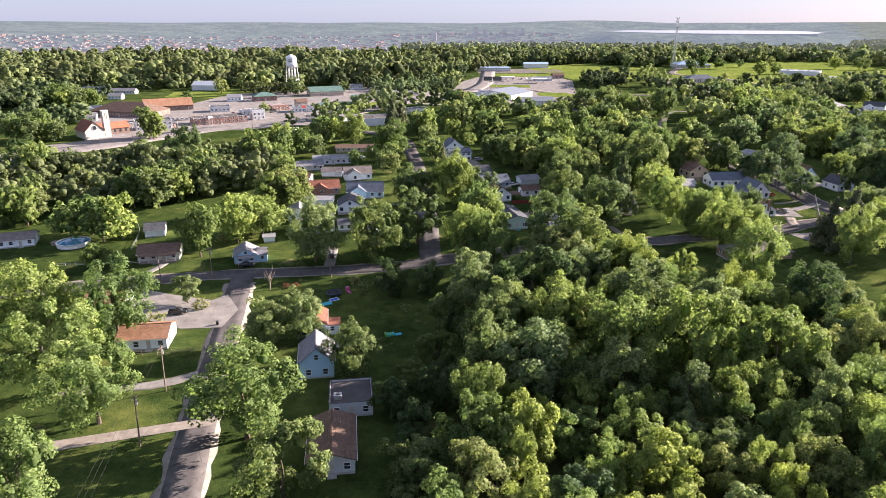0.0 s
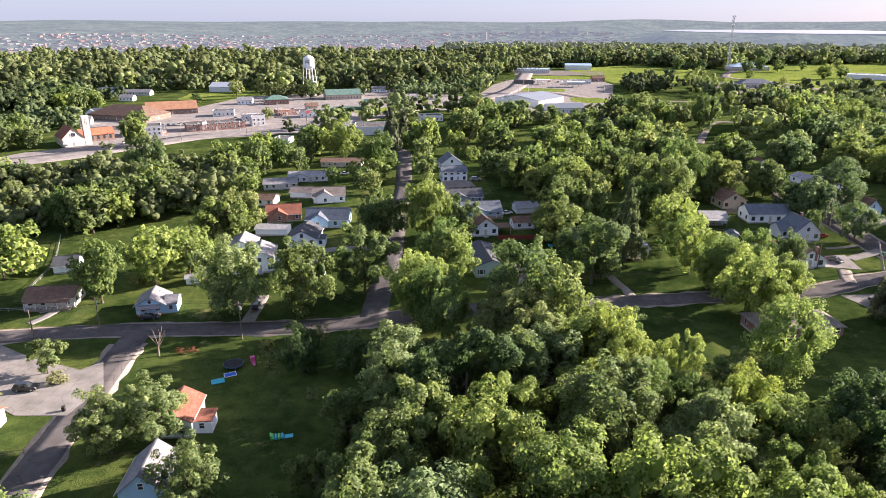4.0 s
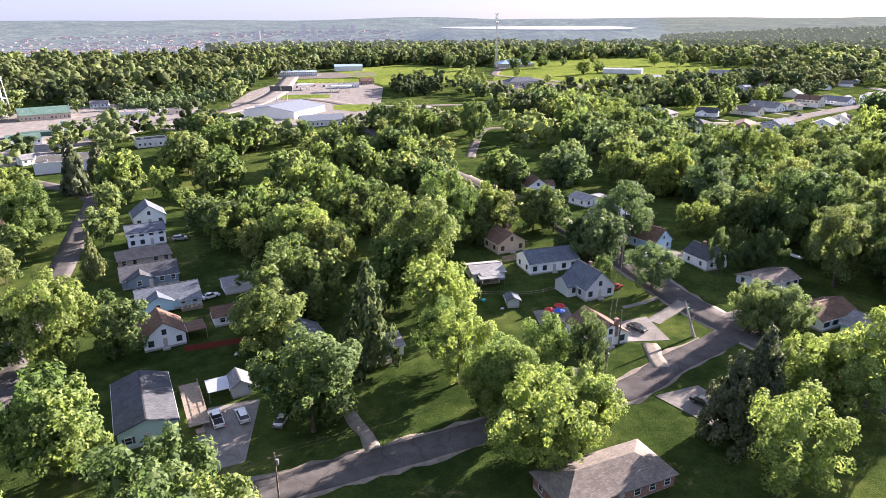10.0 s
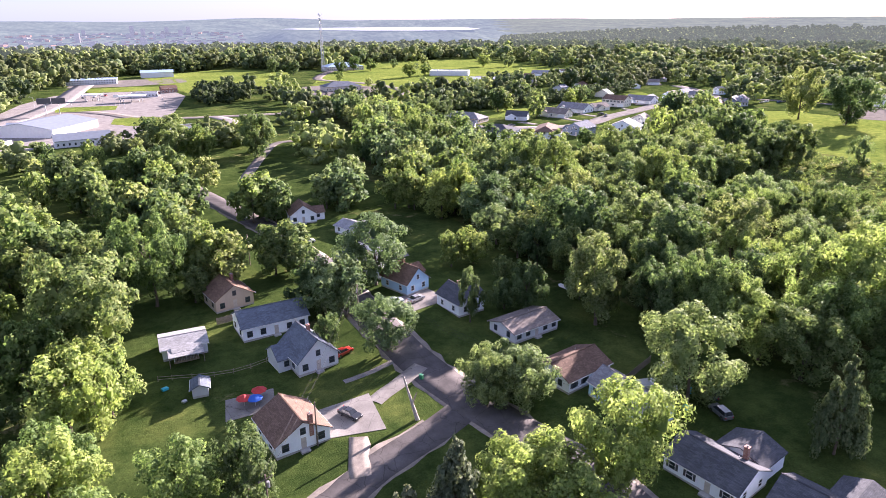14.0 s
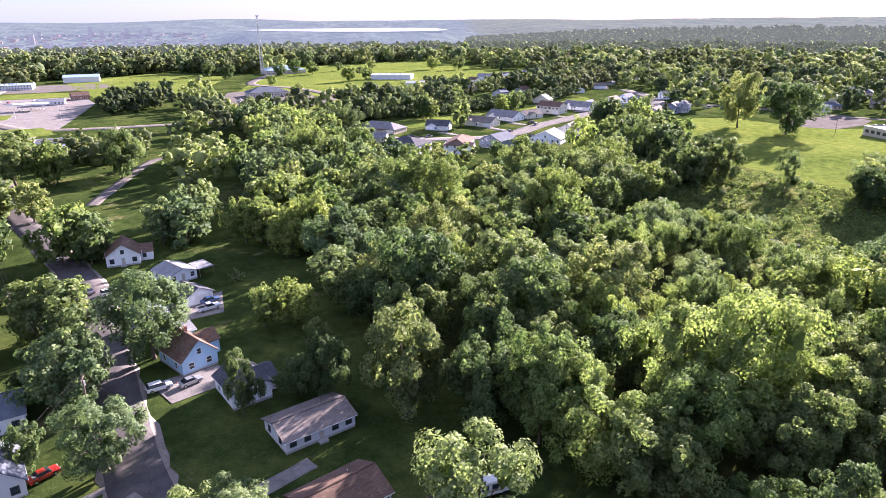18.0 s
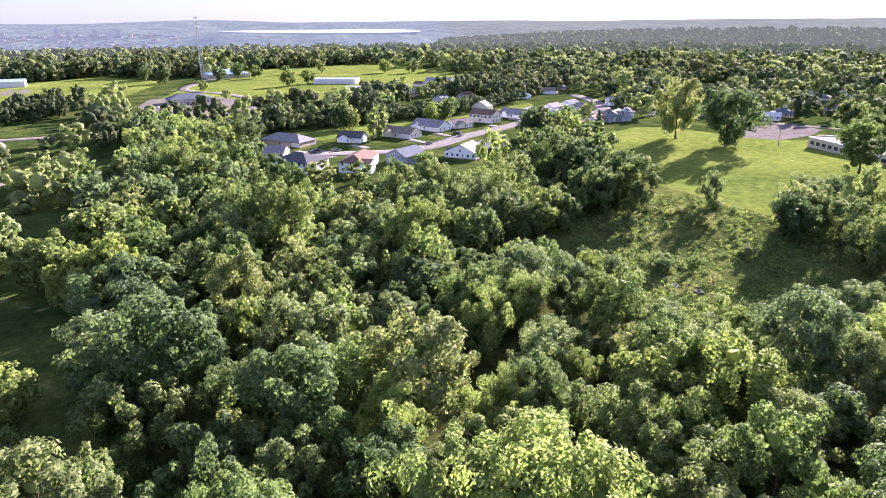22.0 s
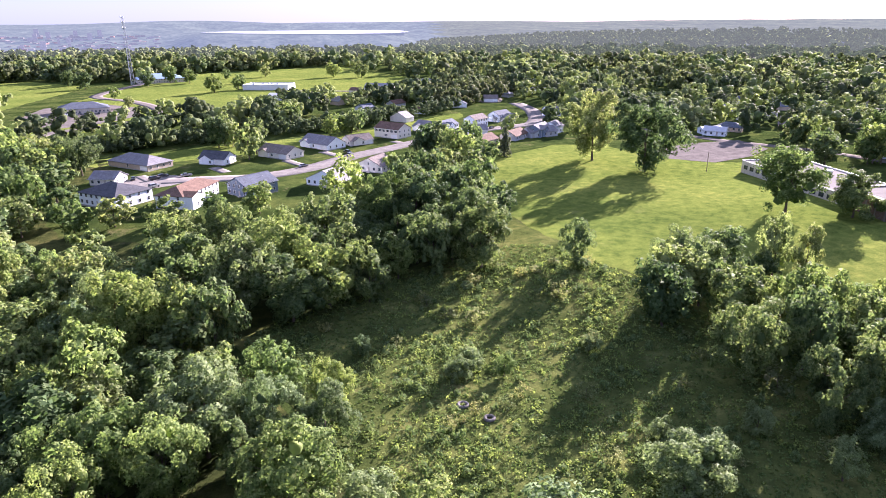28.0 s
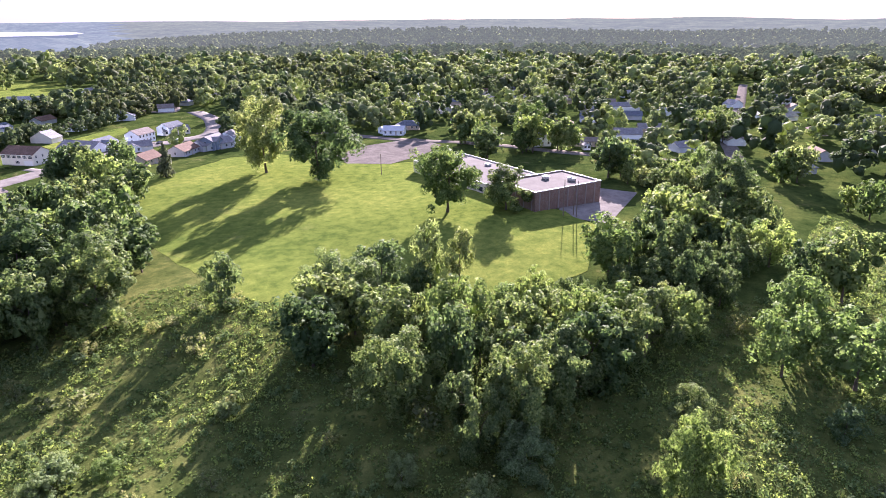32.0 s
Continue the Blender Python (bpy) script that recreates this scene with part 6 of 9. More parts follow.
    for i in range(vent):
        vx, vy = (w * 0.22, d * 0.2) if ridge != "b" else (w * 0.2, d * 0.22 * (1 - 2 * i))
        vz = top - (abs(vy) if ridge in "ac" else abs(vx)) * rise if ridge in "abc" else high
        if ridge in "abc":
            part("roof_vent", tube((vx, vy, vz - 0.2), (vx, vy, vz + 0.35), 0.07, 0.07, 8), M_STEEL, e)
    return e

# homes and shops, street by street
house(-55.3, 241.6, 8.8, 10, 12, 2.7, "b", "white", "grey", "white garage with a grey shingle roof", win=False, garage=4.5, name="garage", category="garage")
house(-44.7, 229, 8.5, 11, 15, 5, "b", "white", "grey", "tall white gabled house with a grey roof", pitch=24, wing=(-6.2, -1.5, 4, 6, 2.6, "x"))
house(-32, 229, 13, 8, 10, 2.6, "a", "white", "dark", "low white house with a dark shingle roof", pitch=18)
house(-36.5, 248.9, 9.6, 12, 5, 3, "b", "white", "dark", "white gabled house with a dark roof and side porch", dark=True, wing=(6.0, -3, 2.6, 5, 2.5, "f"))
house(-50, 256.5, 10.9, 6, 3, 2.4, "a", "white", "light", "long low white garage with a pale roof", pitch=15, win=False, name="garage", category="garage")
house(-32.4, 265, 14.8, 9, 4, 3, "c", "blue", "slate", "pale blue house with a slate roof and front gable", pitch=34)
house(-50.6, 270.9, 12.1, 9, 16, 2.9, "c", "brick", "red", "red brick house with a rust-red roof", pitch=30)
house(-63, 289, 6.8, 7, -2, 2.8, "a", "cream", "brown", "small cream house with a grey-brown roof", pitch=22)
house(-51.7, 300, 9.1, 7, -0, 2.6, "a", "white", "tan", "small white garage with a tan roof", pitch=22, win=False, garage=2.6, name="garage", category="garage")
house(-39.3, 293.3, 12.3, 8, 14, 3.2, "c", "white", "tan", "white house with a front gable and tan roof", pitch=32)
house(-66, 315, 14, 9, 14, 2.6, "a", "grey", "grey", "long grey house with a grey shingle roof", pitch=20)
house(-56.3, 328.2, 19.3, 8, 11, 2.8, "c", "pale", "light", "long pale house with a light grey roof", pitch=20)
house(-49, 359, 20, 8, 3, 2.5, "a", "tan", "brown", "low tan house with a brown roof", pitch=18)
house(5, 349, 10, 9, 16, 3.6, "b", "white", "slate", "white gabled house with a slate roof", pitch=36, dark=True)
house(8, 327, 11, 7, 16, 4.6, "a", "white", "slate", "two-storey white house with a blue-grey roof", pitch=28, dark=True)
house(10, 311, 14, 9, 16, 2.6, "h", "tan", "tan", "low house with a tan hipped roof", pitch=20)
house(14, 296, 14, 10, 14, 2.7, "c", "slate", "dark", "dark house with a charcoal roof", pitch=24)
house(21, 280, 14.5, 9, 15, 2.8, "c", "blue", "slate", "pale blue house with a blue-grey roof", pitch=26, porch=5)
house(38, 286, 8.5, 6, 16, 2.6, "a", "pale", "grey", "pale garage with a grey roof", pitch=24, win=False, name="garage", category="garage")
house(22.4, 261, 8.8, 9, 17, 3, "b", "white", "brown", "white gabled house with a brown roof", pitch=36, dark=True)
house(36.4, 268.2, 7.6, 6, 14, 2.6, "a", "white", "brown", "white garage with a brown roof", pitch=26, name="garage", category="garage")
house(24.1, 229.6, 9.6, 18, 14, 3.6, "b", "green", "dark", "long pale green house with a dark roof and shutters", pitch=18, shutters=M_DARKTRIM)
house(54, 250, 8, 11, 14, 2.9, "b", "white", "slate", "white gabled house with a slate-grey roof", pitch=26)
house(69, 243, 9.5, 7, 17, 2.8, "a", "white", "grey", "small white house with a grey roof and porch", pitch=28, porch=3)
house(116.5, 297.8, 9.5, 9, 12, 3.3, "b", "tan", "brown", "tan gabled house with a brown roof", pitch=32, chimney=(1.6, 1.0), dark=True)
house(123.1, 279.1, 14.9, 9, 5, 3.4, "a", "white", "slate", "long white house with a slate roof", pitch=28, dark=True)
house(126.9, 260.1, 8.7, 10, 10, 3.2, "b", "pale", "slate", "pale grey gabled cottage with a steep slate roof", pitch=42, chimney=(0.6, 0.5), dark=True, wing=(-5.2, 2.0, 3.4, 6, 2.8, "x"))
house(104, 277.5, 9, 8, 0, 2.6, "a", "pale", "light", "low pale outbuilding with a light metal-grey roof", pitch=14, porch=5)
house(105.2, 257.9, 2.9, 3.5, -6, 2.1, "b", "grey", "slate", "small grey wooden garden shed", pitch=26, win=False, name="shed", category="shed")
house(117.9, 236.8, 9.6, 10, 9, 2.8, "b", "white", "brown", "white house with a brown roof and tall brick chimney", pitch=30, chimney=(1.5, -4.8), dark=True)
house(159, 285, 7.5, 10, 20, 3.3, "b", "blue", "brown", "sky-blue gabled house with a brown roof", pitch=42, chimney=(0.4, 0.8), wing=(4.6, 2.2, 4.5, 5, 3.0, "x"))
house(166.5, 268, 7.5, 9, 10, 3.3, "b", "white", "dark", "white gabled house with a dark roof", pitch=32, chimney=(0.3, 1.0), wing=(4.2, 1.0, 3.5, 6, 2.8, "x"))
house(174.5, 252, 13, 8.5, 10, 2.5, "a", "pale", "tan", "low pale house with a worn tan-brown roof", pitch=17, dark=True)
house(150.8, 360.2, 9, 9, -5, 3.3, "b", "white", "brown", "white house with a red-brown roof", pitch=36, dark=True, wing=(5.6, 1.5, 4.5, 6, 2.7, "x"))
house(162.4, 338.1, 8, 9, 22, 2.7, "b", "white", "light", "low white house with a light grey roof", pitch=18)
house(164, 319, 8, 7, 25, 2.6, "b", "white", "dark", "white garage with a dark roof", pitch=26, garage=4.6, name="garage", category="garage")
house(172.5, 231, 12, 9, 12, 2.8, "a", "white", "brown", "low white house with a brown roof", pitch=24, dark=True, shutters=M_DARKTRIM)
house(175, 217, 7, 14, 5, 3.2, "b", "blue", "grey", "long pale blue house with a grey roof", pitch=32, dark=True)
house(174, 196.5, 12, 9, -78, 2.9, "a", "white", "dark", "white ranch house with a dark roof and black shutters", pitch=26, shutters=M_DARKTRIM, wing=(1.5, 7.5, 8, 6.5, 2.9, "y"), chimney=(3.0, 3.0))
house(180, 182, 13, 9, -76, 2.8, "a", "white", "dark", "white ranch house with a charcoal roof", pitch=26, wing=(2.0, 6.5, 7, 6, 2.8, "y"))
house(97.2, 191.8, 20, 9, 10, 2.8, "h", "brick", "tan", "brick bungalow with a grey-tan hipped roof", pitch=24)
house(-28.2, 129.6, 7.3, 9, 10, 4.3, "b", "blue", "grey", "tall narrow pale blue house with a grey roof", pitch=40, porch=0, upper=False)
house(-18.6, 114.7, 8.5, 9, 8, 3.2, "f", "grey", "darkmembrane", "flat dark-roofed annexe beside the house")
house(-19.9, 99, 8, 13, 8, 3, "b", "grey", "brown", "long house with a brown roof under trees", pitch=20)
house(-33, 149, 7.2, 9, 9, 3.6, "b", "white", "red", "white house with a red-brown roof and lean-to", pitch=30, wing=(5.0, -1.0, 3.6, 4, 2.4, "f"))
house(-71, 141, 11, 9, 8, 3, "a", "white", "orange", "low white building with an orange-brown roof", pitch=20)
house(-90, 161, 10, 9, 8, 3, "a", "white", "orange", "low white building with an orange-brown roof", pitch=20)
house(-63.8, 198.8, 7.2, 8, 15, 2.8, "b", "blue", "grey", "pale blue house with a grey roof and porch", pitch=30, porch=5, wing=(5.0, -0.5, 3.0, 6, 2.6, "x"))
house(-91.5, 199, 12.4, 8, 12, 2.8, "a", "cream", "brown", "brown-roofed house with a long white railed porch", pitch=26, porch=11)
house(-102.7, 222, 6.6, 7, 18, 2.6, "a", "white", "dark", "white garage with a dark roof", pitch=28, win=False, garage=2.6, name="garage", category="garage")
house(-145, 211, 11, 8, 20, 2.7, "a", "white", "tan", "low white house with a tan roof", pitch=22)
house(-60.8, 216.2, 3.8, 3, 18, 2.2, "a", "white", "light", "small white garden shed with pale roof", pitch=20, win=False, name="shed", category="shed")
house(288, 457, 20, 16, -56, 5.0, "h", "white", "dark", "big two-storey white house with a dark hipped roof", pitch=20)
house(311.7, 444.7, 25, 11, 50, 5.0, "h", "white", "brown", "long two-storey white house with a red-brown hipped roof", pitch=22, wing=(-8.5, -6.5, 7, 5, 4.8, "y"))
house(336, 446, 12, 15, -66, 4.6, "b", "slate", "slate", "slate-blue two-storey house with a low wing", pitch=26, wing=(-7.5, 1, 4.5, 9, 2.8, "x"))
house(303, 527, 28, 14, -58, 2.9, "h", "tan", "grey", "long tan bungalow with a grey hipped roof", pitch=24, garage=4.8)
house(287.5, 496, 11, 10, -34, 2.9, "a", "cream", "grey", "small cream house with a grey roof", pitch=26)
house(336, 514.5, 14, 10, -45, 3.0, "c", "white", "dark", "white house with a dark roof and front gable", pitch=30, garage=4.8)
house(367, 515, 20, 12, -62, 2.9, "c", "cream", "tan", "cream bungalow with a tan roof and garage", pitch=26, garage=4.8)
house(394, 529, 22, 13, -68, 2.9, "c", "white", "grey", "white bungalow with a grey gabled roof", pitch=28, garage=4.8)
house(441, 540, 18, 12, -66, 5.4, "a", "cream", "brown", "two-storey tan house with a grey-brown roof", pitch=26, garage=4.8, shutters=M_DARKTRIM)
house(470, 545, 22, 12, -70, 2.9, "c", "white", "grey", "white bungalow with a grey roof", pitch=28, garage=4.8)
house(370, 447, 17, 15, -55, 3.0, "b", "white", "light", "white house with a light grey roof", pitch=24)
house(396, 462, 14, 13, -55, 3.0, "b", "cream", "tan", "cream house with a tan roof", pitch=26)
house(414, 528, 14, 10, 6, 2.8, "c", "cream", "tan", "cream bungalow with a tan roof", pitch=28, garage=4.8)
house(487, 523, 14, 9, -20, 2.8, "c", "white", "grey", "white bungalow with a grey roof", pitch=28, garage=4.8, far=True)
house(531, 557, 15, 9, -18, 2.8, "a", "cream", "grey", "cream bungalow with a grey roof", pitch=26, far=True)
house(512, 492, 18, 10, -5, 3, "c", "grey", "grey", "grey house with a grey roof beside the field", pitch=28, far=True)
house(599, 445, 12, 7, -20, 2.8, "a", "white", "metal", "small white building with a pale roof", pitch=20, far=True)
house(618, 357, 10, 10, -60, 3.6, "b", "white", "slate", "white gabled house with a slate roof", pitch=34, far=True)
house(626, 335, 15, 8, -62, 2.8, "a", "tan", "tan", "low tan house behind the school", pitch=22, far=True)
house(575, 561, 11, 8, -10, 4.6, "a", "white", "slate", "white two-storey house with slate roof", pitch=26, far=True)
house(453.3, 853.5, 45.1, 25, -33, 5, "f", "metal", "metal", "long white flat-roofed store", win=False, name="store", category="shop", far=True)
house(442.9, 758.8, 29, 15, -29, 4, "a", "metal", "metal", "white metal warehouse beside the field", pitch=12, win=False, name="warehouse", category="warehouse", far=True)
house(-238, 502, 50, 26, -12, 4, "h", "tanbrick", "brown", "long tan brick building with a brown hipped roof", pitch=24, name="motel", category="motel", far=True)
house(-222, 534, 36, 20, 28, 4, "a", "tanbrick", "orange", "tan brick hall with an orange-brown roof", pitch=26, name="hall", category="hall", far=True)
house(-191, 432, 22, 15, 28, 6, "f", "metal", "membrane", "two-storey white flat-roofed shop", name="shop", category="shop", far=True)
house(-184.8, 437.4, 9.3, 8, 48, 3, "a", "brick", "dark", "small dark red brick shop", name="shop", category="shop", far=True)
house(-158, 463, 36, 15, 32, 4.5, "f", "brick", "membrane", "row of brick shops with a pale flat roof", name="shop", category="shop", far=True)
house(-135.3, 479.7, 8.8, 10, 31, 7, "f", "metal", "membrane", "tall white block beside the shops", name="shop", category="shop", far=True)
house(-177, 524, 15, 12, 20, 4, "f", "metal", "membrane", "white flat-roofed shop by the highway", name="shop", category="shop", far=True)
house(-98.1, 420.3, 9, 8, -6, 3, "f", "metal", "membrane", "small white metal storehouse", win=False, name="storehouse", category="shed", far=True)
house(-244.1, 694.6, 26.8, 20, -2, 5, "a", "metal", "metal", "large white metal shed near woods", pitch=20, win=False, name="warehouse", category="warehouse", far=True)
house(-112.6, 635.8, 31.3, 20, 22, 4, "a", "tan", "green", "tan store with a green roof", pitch=22, name="store", category="shop", far=True)
house(-108, 522, 20, 12, 20, 4, "f", "metal", "membrane", "white flat-roofed shop by the highway", name="shop", category="shop", far=True)
house(-91.6, 529.6, 16.7, 10, 23, 3.5, "a", "white", "green", "white shop with a teal-green roof", pitch=22, name="shop", category="shop", far=True)
house(-50.3, 455.6, 24, 20, 14, 5, "f", "metal", "membrane", "white flat-roofed warehouse by the street", win=False, name="warehouse", category="warehouse", far=True)
house(-53.4, 635.7, 19.4, 15, 18, 4, "f", "metal", "brownmembrane", "white shop with a brown fascia", name="shop", category="shop", far=True)
house(54, 612, 41, 44, -32, 5.2, "b", "metal", "steel", "big white metal hall with a low blue-grey roof", pitch=9, win=False, name="warehouse", category="warehouse", far=True)
house(76.5, 549.5, 28, 14, 8, 3.8, "a", "metal", "steel", "white gabled wing of the warehouse with a grey roof", pitch=22, name="warehouse", category="warehouse", far=True)
house(30.5, 567, 20, 9, -33, 3.4, "f", "metal", "darkmembrane", "low white annexe with a dark flat roof", win=False, name="warehouse", category="warehouse", far=True)
house(133.1, 530.3, 11.7, 15, -4, 5, "f", "metal", "metal", "pale blue-white metal warehouse building", win=False, name="warehouse", category="warehouse", far=True)
house(160, 525.3, 13.7, 12, -1, 4, "f", "metal", "membrane", "low white metal warehouse building", win=False, name="warehouse", category="warehouse", far=True)
house(72, 977, 50, 30, -3, 5, "f", "metal", "blue", "long white works building with a blue-grey roof", name="factory", category="factory", far=True)
house(142.2, 1038.5, 37.1, 25, -3, 6, "a", "metal", "blue", "blue-roofed metal works hall", pitch=10, win=False, name="factory", category="factory", far=True)
house(372, 1016, 50, 30, 0, 5, "h", "stucco", "blue", "office with a broad blue roof", pitch=18, name="office", category="office", far=True)
house(286, 747, 34, 20, 0, 4, "h", "stucco", "slate", "low office with a slate roof", pitch=20, name="office", category="office", far=True)
house(-345.4, 661.8, 21.1, 9, 5, 4, "c", "white", "slate", "white house with a slate roof", far=True)
house(-314.3, 654.9, 25.2, 9, 4, 3, "a", "pale", "grey", "long pale house with a grey roof", far=True)
house(-109.4, 703.7, 10.8, 8, 7, 3, "b", "white", "grey", "small white gabled house far off", far=True)
house(-90.2, 695.7, 13.3, 8, 8, 3, "a", "white", "grey", "small white house with grey roof", far=True)
house(-49.7, 717.2, 13.7, 8, 7, 3, "c", "white", "slate", "white house with a slate roof", far=True)
house(-159.9, 594, 19.8, 15, 23, 4, "h", "brick", "green", "brick shop with a dark green roof", pitch=22, name="shop", category="shop", far=True)


# ---- the school ----
def flat_block(parent, name, w, d, high, wall, roof, m):
    bm = bmesh.new()
    shell(bm, -w / 2, -d / 2, w / 2, d / 2, -1.5, high)
    b = part(name, box_uv(bm), SIDE[wall], parent, "", m)
    rb = bmesh.new()
    add_box(rb, -w / 2 + 0.21, -d / 2 + 0.21, high - 0.6, w / 2 - 0.21, d / 2 - 0.21, high - 0.35)
    part("roof", box_uv(rb), ROOF[roof], b)
    cp = bmesh.new()
    shell(cp, -w / 2 - 0.12, -d / 2 - 0.12, w / 2 + 0.12, d / 2 + 0.12, high, high + 0.14)
    part("coping", cp, M_TRIM, b)
    return b


school = empty("school", pose(521, 325, at(521, 330, 0.0), 0, 0, -111), "long low brick school with pale flat roofs and a taller gym", "school")
low = flat_block(school, "classroom_wing", 60, 26, 4.6, "stucco", "membrane", pose(-10, 0.5, 0))
gym = flat_block(school, "gym_block", 20, 30, 7.2, "tanbrick", "membrane", pose(30, 2.5, 0))
for i in range(13):
    f = part("window", frame_mesh(2.4, 1.5, True), None, school, "", pose(-37 + i * 4.2, -12.5, 1.3))
    part("pane", pane_mesh(2.4, 1.5), None, f)
for i in range(7):
    part("pilaster", box(-0.25, -0.16, -1.0, 0.25, 0.0, 6.6), SIDE["tanbrick"], school, "", pose(40, -10.6 + i * 4.2, 0, 0, 0, 90))
for i in range(5):
    part("pilaster", box(-0.25, -0.16, -1.0, 0.25, 0.0, 6.6), SIDE["tanbrick"], school, "", pose(21.5 + i * 4.2, -12.5, 0))
for k, (ux, uy) in enumerate(((-28, 4), (-14, 8), (2, 3), (12, 9), (26, 4), (33, 10))):
    zr = 6.9 if ux > 20 else 4.0
    u = part("roof_unit", box(ux - 1.1, uy - 0.9, zr, ux + 1.1, uy + 0.9, zr + 1.1, 0.06), M_STEEL, school)
    part("fan_cowl", tube((ux, uy, zr + 1.1), (ux, uy, zr + 1.3), 0.6, 0.5, 12), M_DARKTRIM, u)
part("parapet_strip", box(19.2, 2, 4.2, 19.9, 16, 5.2), M_TRIM, school)


# ---- the church ----
church = empty("church", on_land(-214, 396, 45), "pale stone church with a square tower and orange roofs", "church")
bm = bmesh.new()
shell(bm, -5.5, -9, 5.5, 9, 0, 5)
part("nave_wall", box_uv(bm), SIDE["stucco"], church)
for sy, f in ((-9, 1), (9, -1)):
    gb = bmesh.new()
    gable_wall(gb, (-f * 5.5, sy, 5), (f * 5.5, sy, 5), (0, sy, 10.3))
    part("gable", box_uv(gb), SIDE["stucco"], church)
rb = bmesh.new()
gable_roof(rb, -5.5, -9, 5.5, 9, 5, 44, 0.5, "y")
roof_thing(church, rb, "red")
rose = bmesh.new()
bmesh.ops.create_cone(rose, cap_ends=True, segments=20, radius1=1.3, radius2=1.3, depth=0.14, matrix=pose(0, -9.03, 6.4, 90))
part("rose_window", rose, M_GLASS, church, "dark round window")
ring = bmesh.new()
for i in range(20):
    a0, a1 = 2 * math.pi * i / 20, 2 * math.pi * (i + 1) / 20
    add_tube(ring, (1.35 * math.cos(a0), -9.08, 6.4 + 1.35 * math.sin(a0)), (1.35 * math.cos(a1), -9.08, 6.4 + 1.35 * math.sin(a1)), 0.13, 0.13, 5)
part("rose_surround", ring, M_TRIM, church)
tower = part("bell_tower", box_uv(box(5.9, -8.5, 0, 9.3, -5.1, 15.5)), SIDE["stucco"], church)
part("tower_cap", box(5.75, -8.65, 15.5, 9.45, -4.95, 16.0, 0.05), M_TRIM, tower)
for m in (pose(7.6, -8.5, 11), pose(9.3, -6.8, 11, 0, 0, 90), pose(5.9, -6.8, 11, 0, 0, -90)):
    f = part("belfry_opening", frame_mesh(0.8, 3.2, True), None, tower, "", m)
bm = bmesh.new()
shell(bm, 6, 2, 24, 11, 0, 4)
part("hall_wall", box_uv(bm), SIDE["tanbrick"], church)
rb = bmesh.new()
gable_roof(rb, 6, 2, 24, 11, 4, 34, 0.5, "x")
roof_thing(church, rb, "clay", "hall_roof")
gb = bmesh.new()
gable_wall(gb, (24, 2, 4), (24, 11, 4), (24, 6.5, 6.9))
part("gable", box_uv(gb), SIDE["tanbrick"], church)
for i in range(5):
    window(church, pose(8.5 + i * 3.3, 2, 1.2), 1.2, 1.7, True)
part("door", door_mesh(), None, church, "", pose(0, -9, 0.1))


# ---- water tower, mast, canopy, billboard ----
wt_ = empty("water_tower", on_land(-147, 655), "white steel water tower with a conical cap on six legs", "water tower")
M_WHITE = plain("white_paint", (0.8, 0.81, 0.82), 0.4, 0, 0.5, 0.06, 0.0)
prof = [(0.05, 36.4), (2.2, 35.4), (4.6, 33.8), (5.0, 33.4), (5.0, 26.2), (4.4, 24.6), (2.6, 23.4), (0.6, 22.9)]
bm = bmesh.new()
rings = [[bm.verts.new((r * math.cos(2 * math.pi * i / 28), r * math.sin(2 * math.pi * i / 28), z)) for i in range(28)] for r, z in prof]
for a, b in zip(rings[:-1], rings[1:]):
    for i in range(28):
        j = (i + 1) % 28
        bm.faces.new((a[i], b[i], b[j], a[j]))
bm.faces.new(rings[-1][::-1])
bm.faces.new(rings[0])
bmesh.ops.recalc_face_normals(bm, faces=bm.faces[:])
tank = part("tank", bm, M_WHITE, wt_)
for k in range(2):
    for i in range(5):
        a = radians(-112 + i * 9)
        part("mark", box(-0.28, -0.03, 0, 0.28, 0.03, 1.0), M_DARKTRIM, tank, "dark worn marking", pose(5.04 * math.cos(a), 5.04 * math.sin(a), 30.6 - k * 1.6, 0, 0, math.degrees(a) + 90))
part("riser", tube((0, 0, 0), (0, 0, 23.0), 0.7, 0.6, 14), M_WHITE, wt_)
bal = bmesh.new()
for i in range(24):
    a0, a1 = 2 * math.pi * i / 24, 2 * math.pi * (i + 1) / 24
    for z in (26.3, 27.3):
        add_tube(bal, (5.7 * math.cos(a0), 5.7 * math.sin(a0), z), (5.7 * math.cos(a1), 5.7 * math.sin(a1), z), 0.06, 0.06, 4)
    add_tube(bal, (5.7 * math.cos(a0), 5.7 * math.sin(a0), 26.3), (5.7 * math.cos(a0), 5.7 * math.sin(a0), 27.3), 0.04, 0.04, 4)
part("balcony_rail", bal, M_WHITE, wt_)
for i in range(6):
    a = 2 * math.pi * i / 6 + 0.3
    c, s = math.cos(a), math.sin(a)
    part("leg", tube((7.2 * c, 7.2 * s, -0.5), (4.9 * c, 4.9 * s, 26.5), 0.36, 0.3, 10), M_WHITE, wt_)
    b2 = 2 * math.pi * (i + 1) / 6 + 0.3
    part("strut", tube((6.1 * c, 6.1 * s, 12.5), (6.1 * math.cos(b2), 6.1 * math.sin(b2), 12.5), 0.16, 0.16, 6), M_WHITE, wt_)
    part("brace", tube((7.1 * c, 7.1 * s, 1.0), (6.1 * math.cos(b2), 6.1 * math.sin(b2), 12.3), 0.05, 0.05, 5), M_STEEL, wt_)

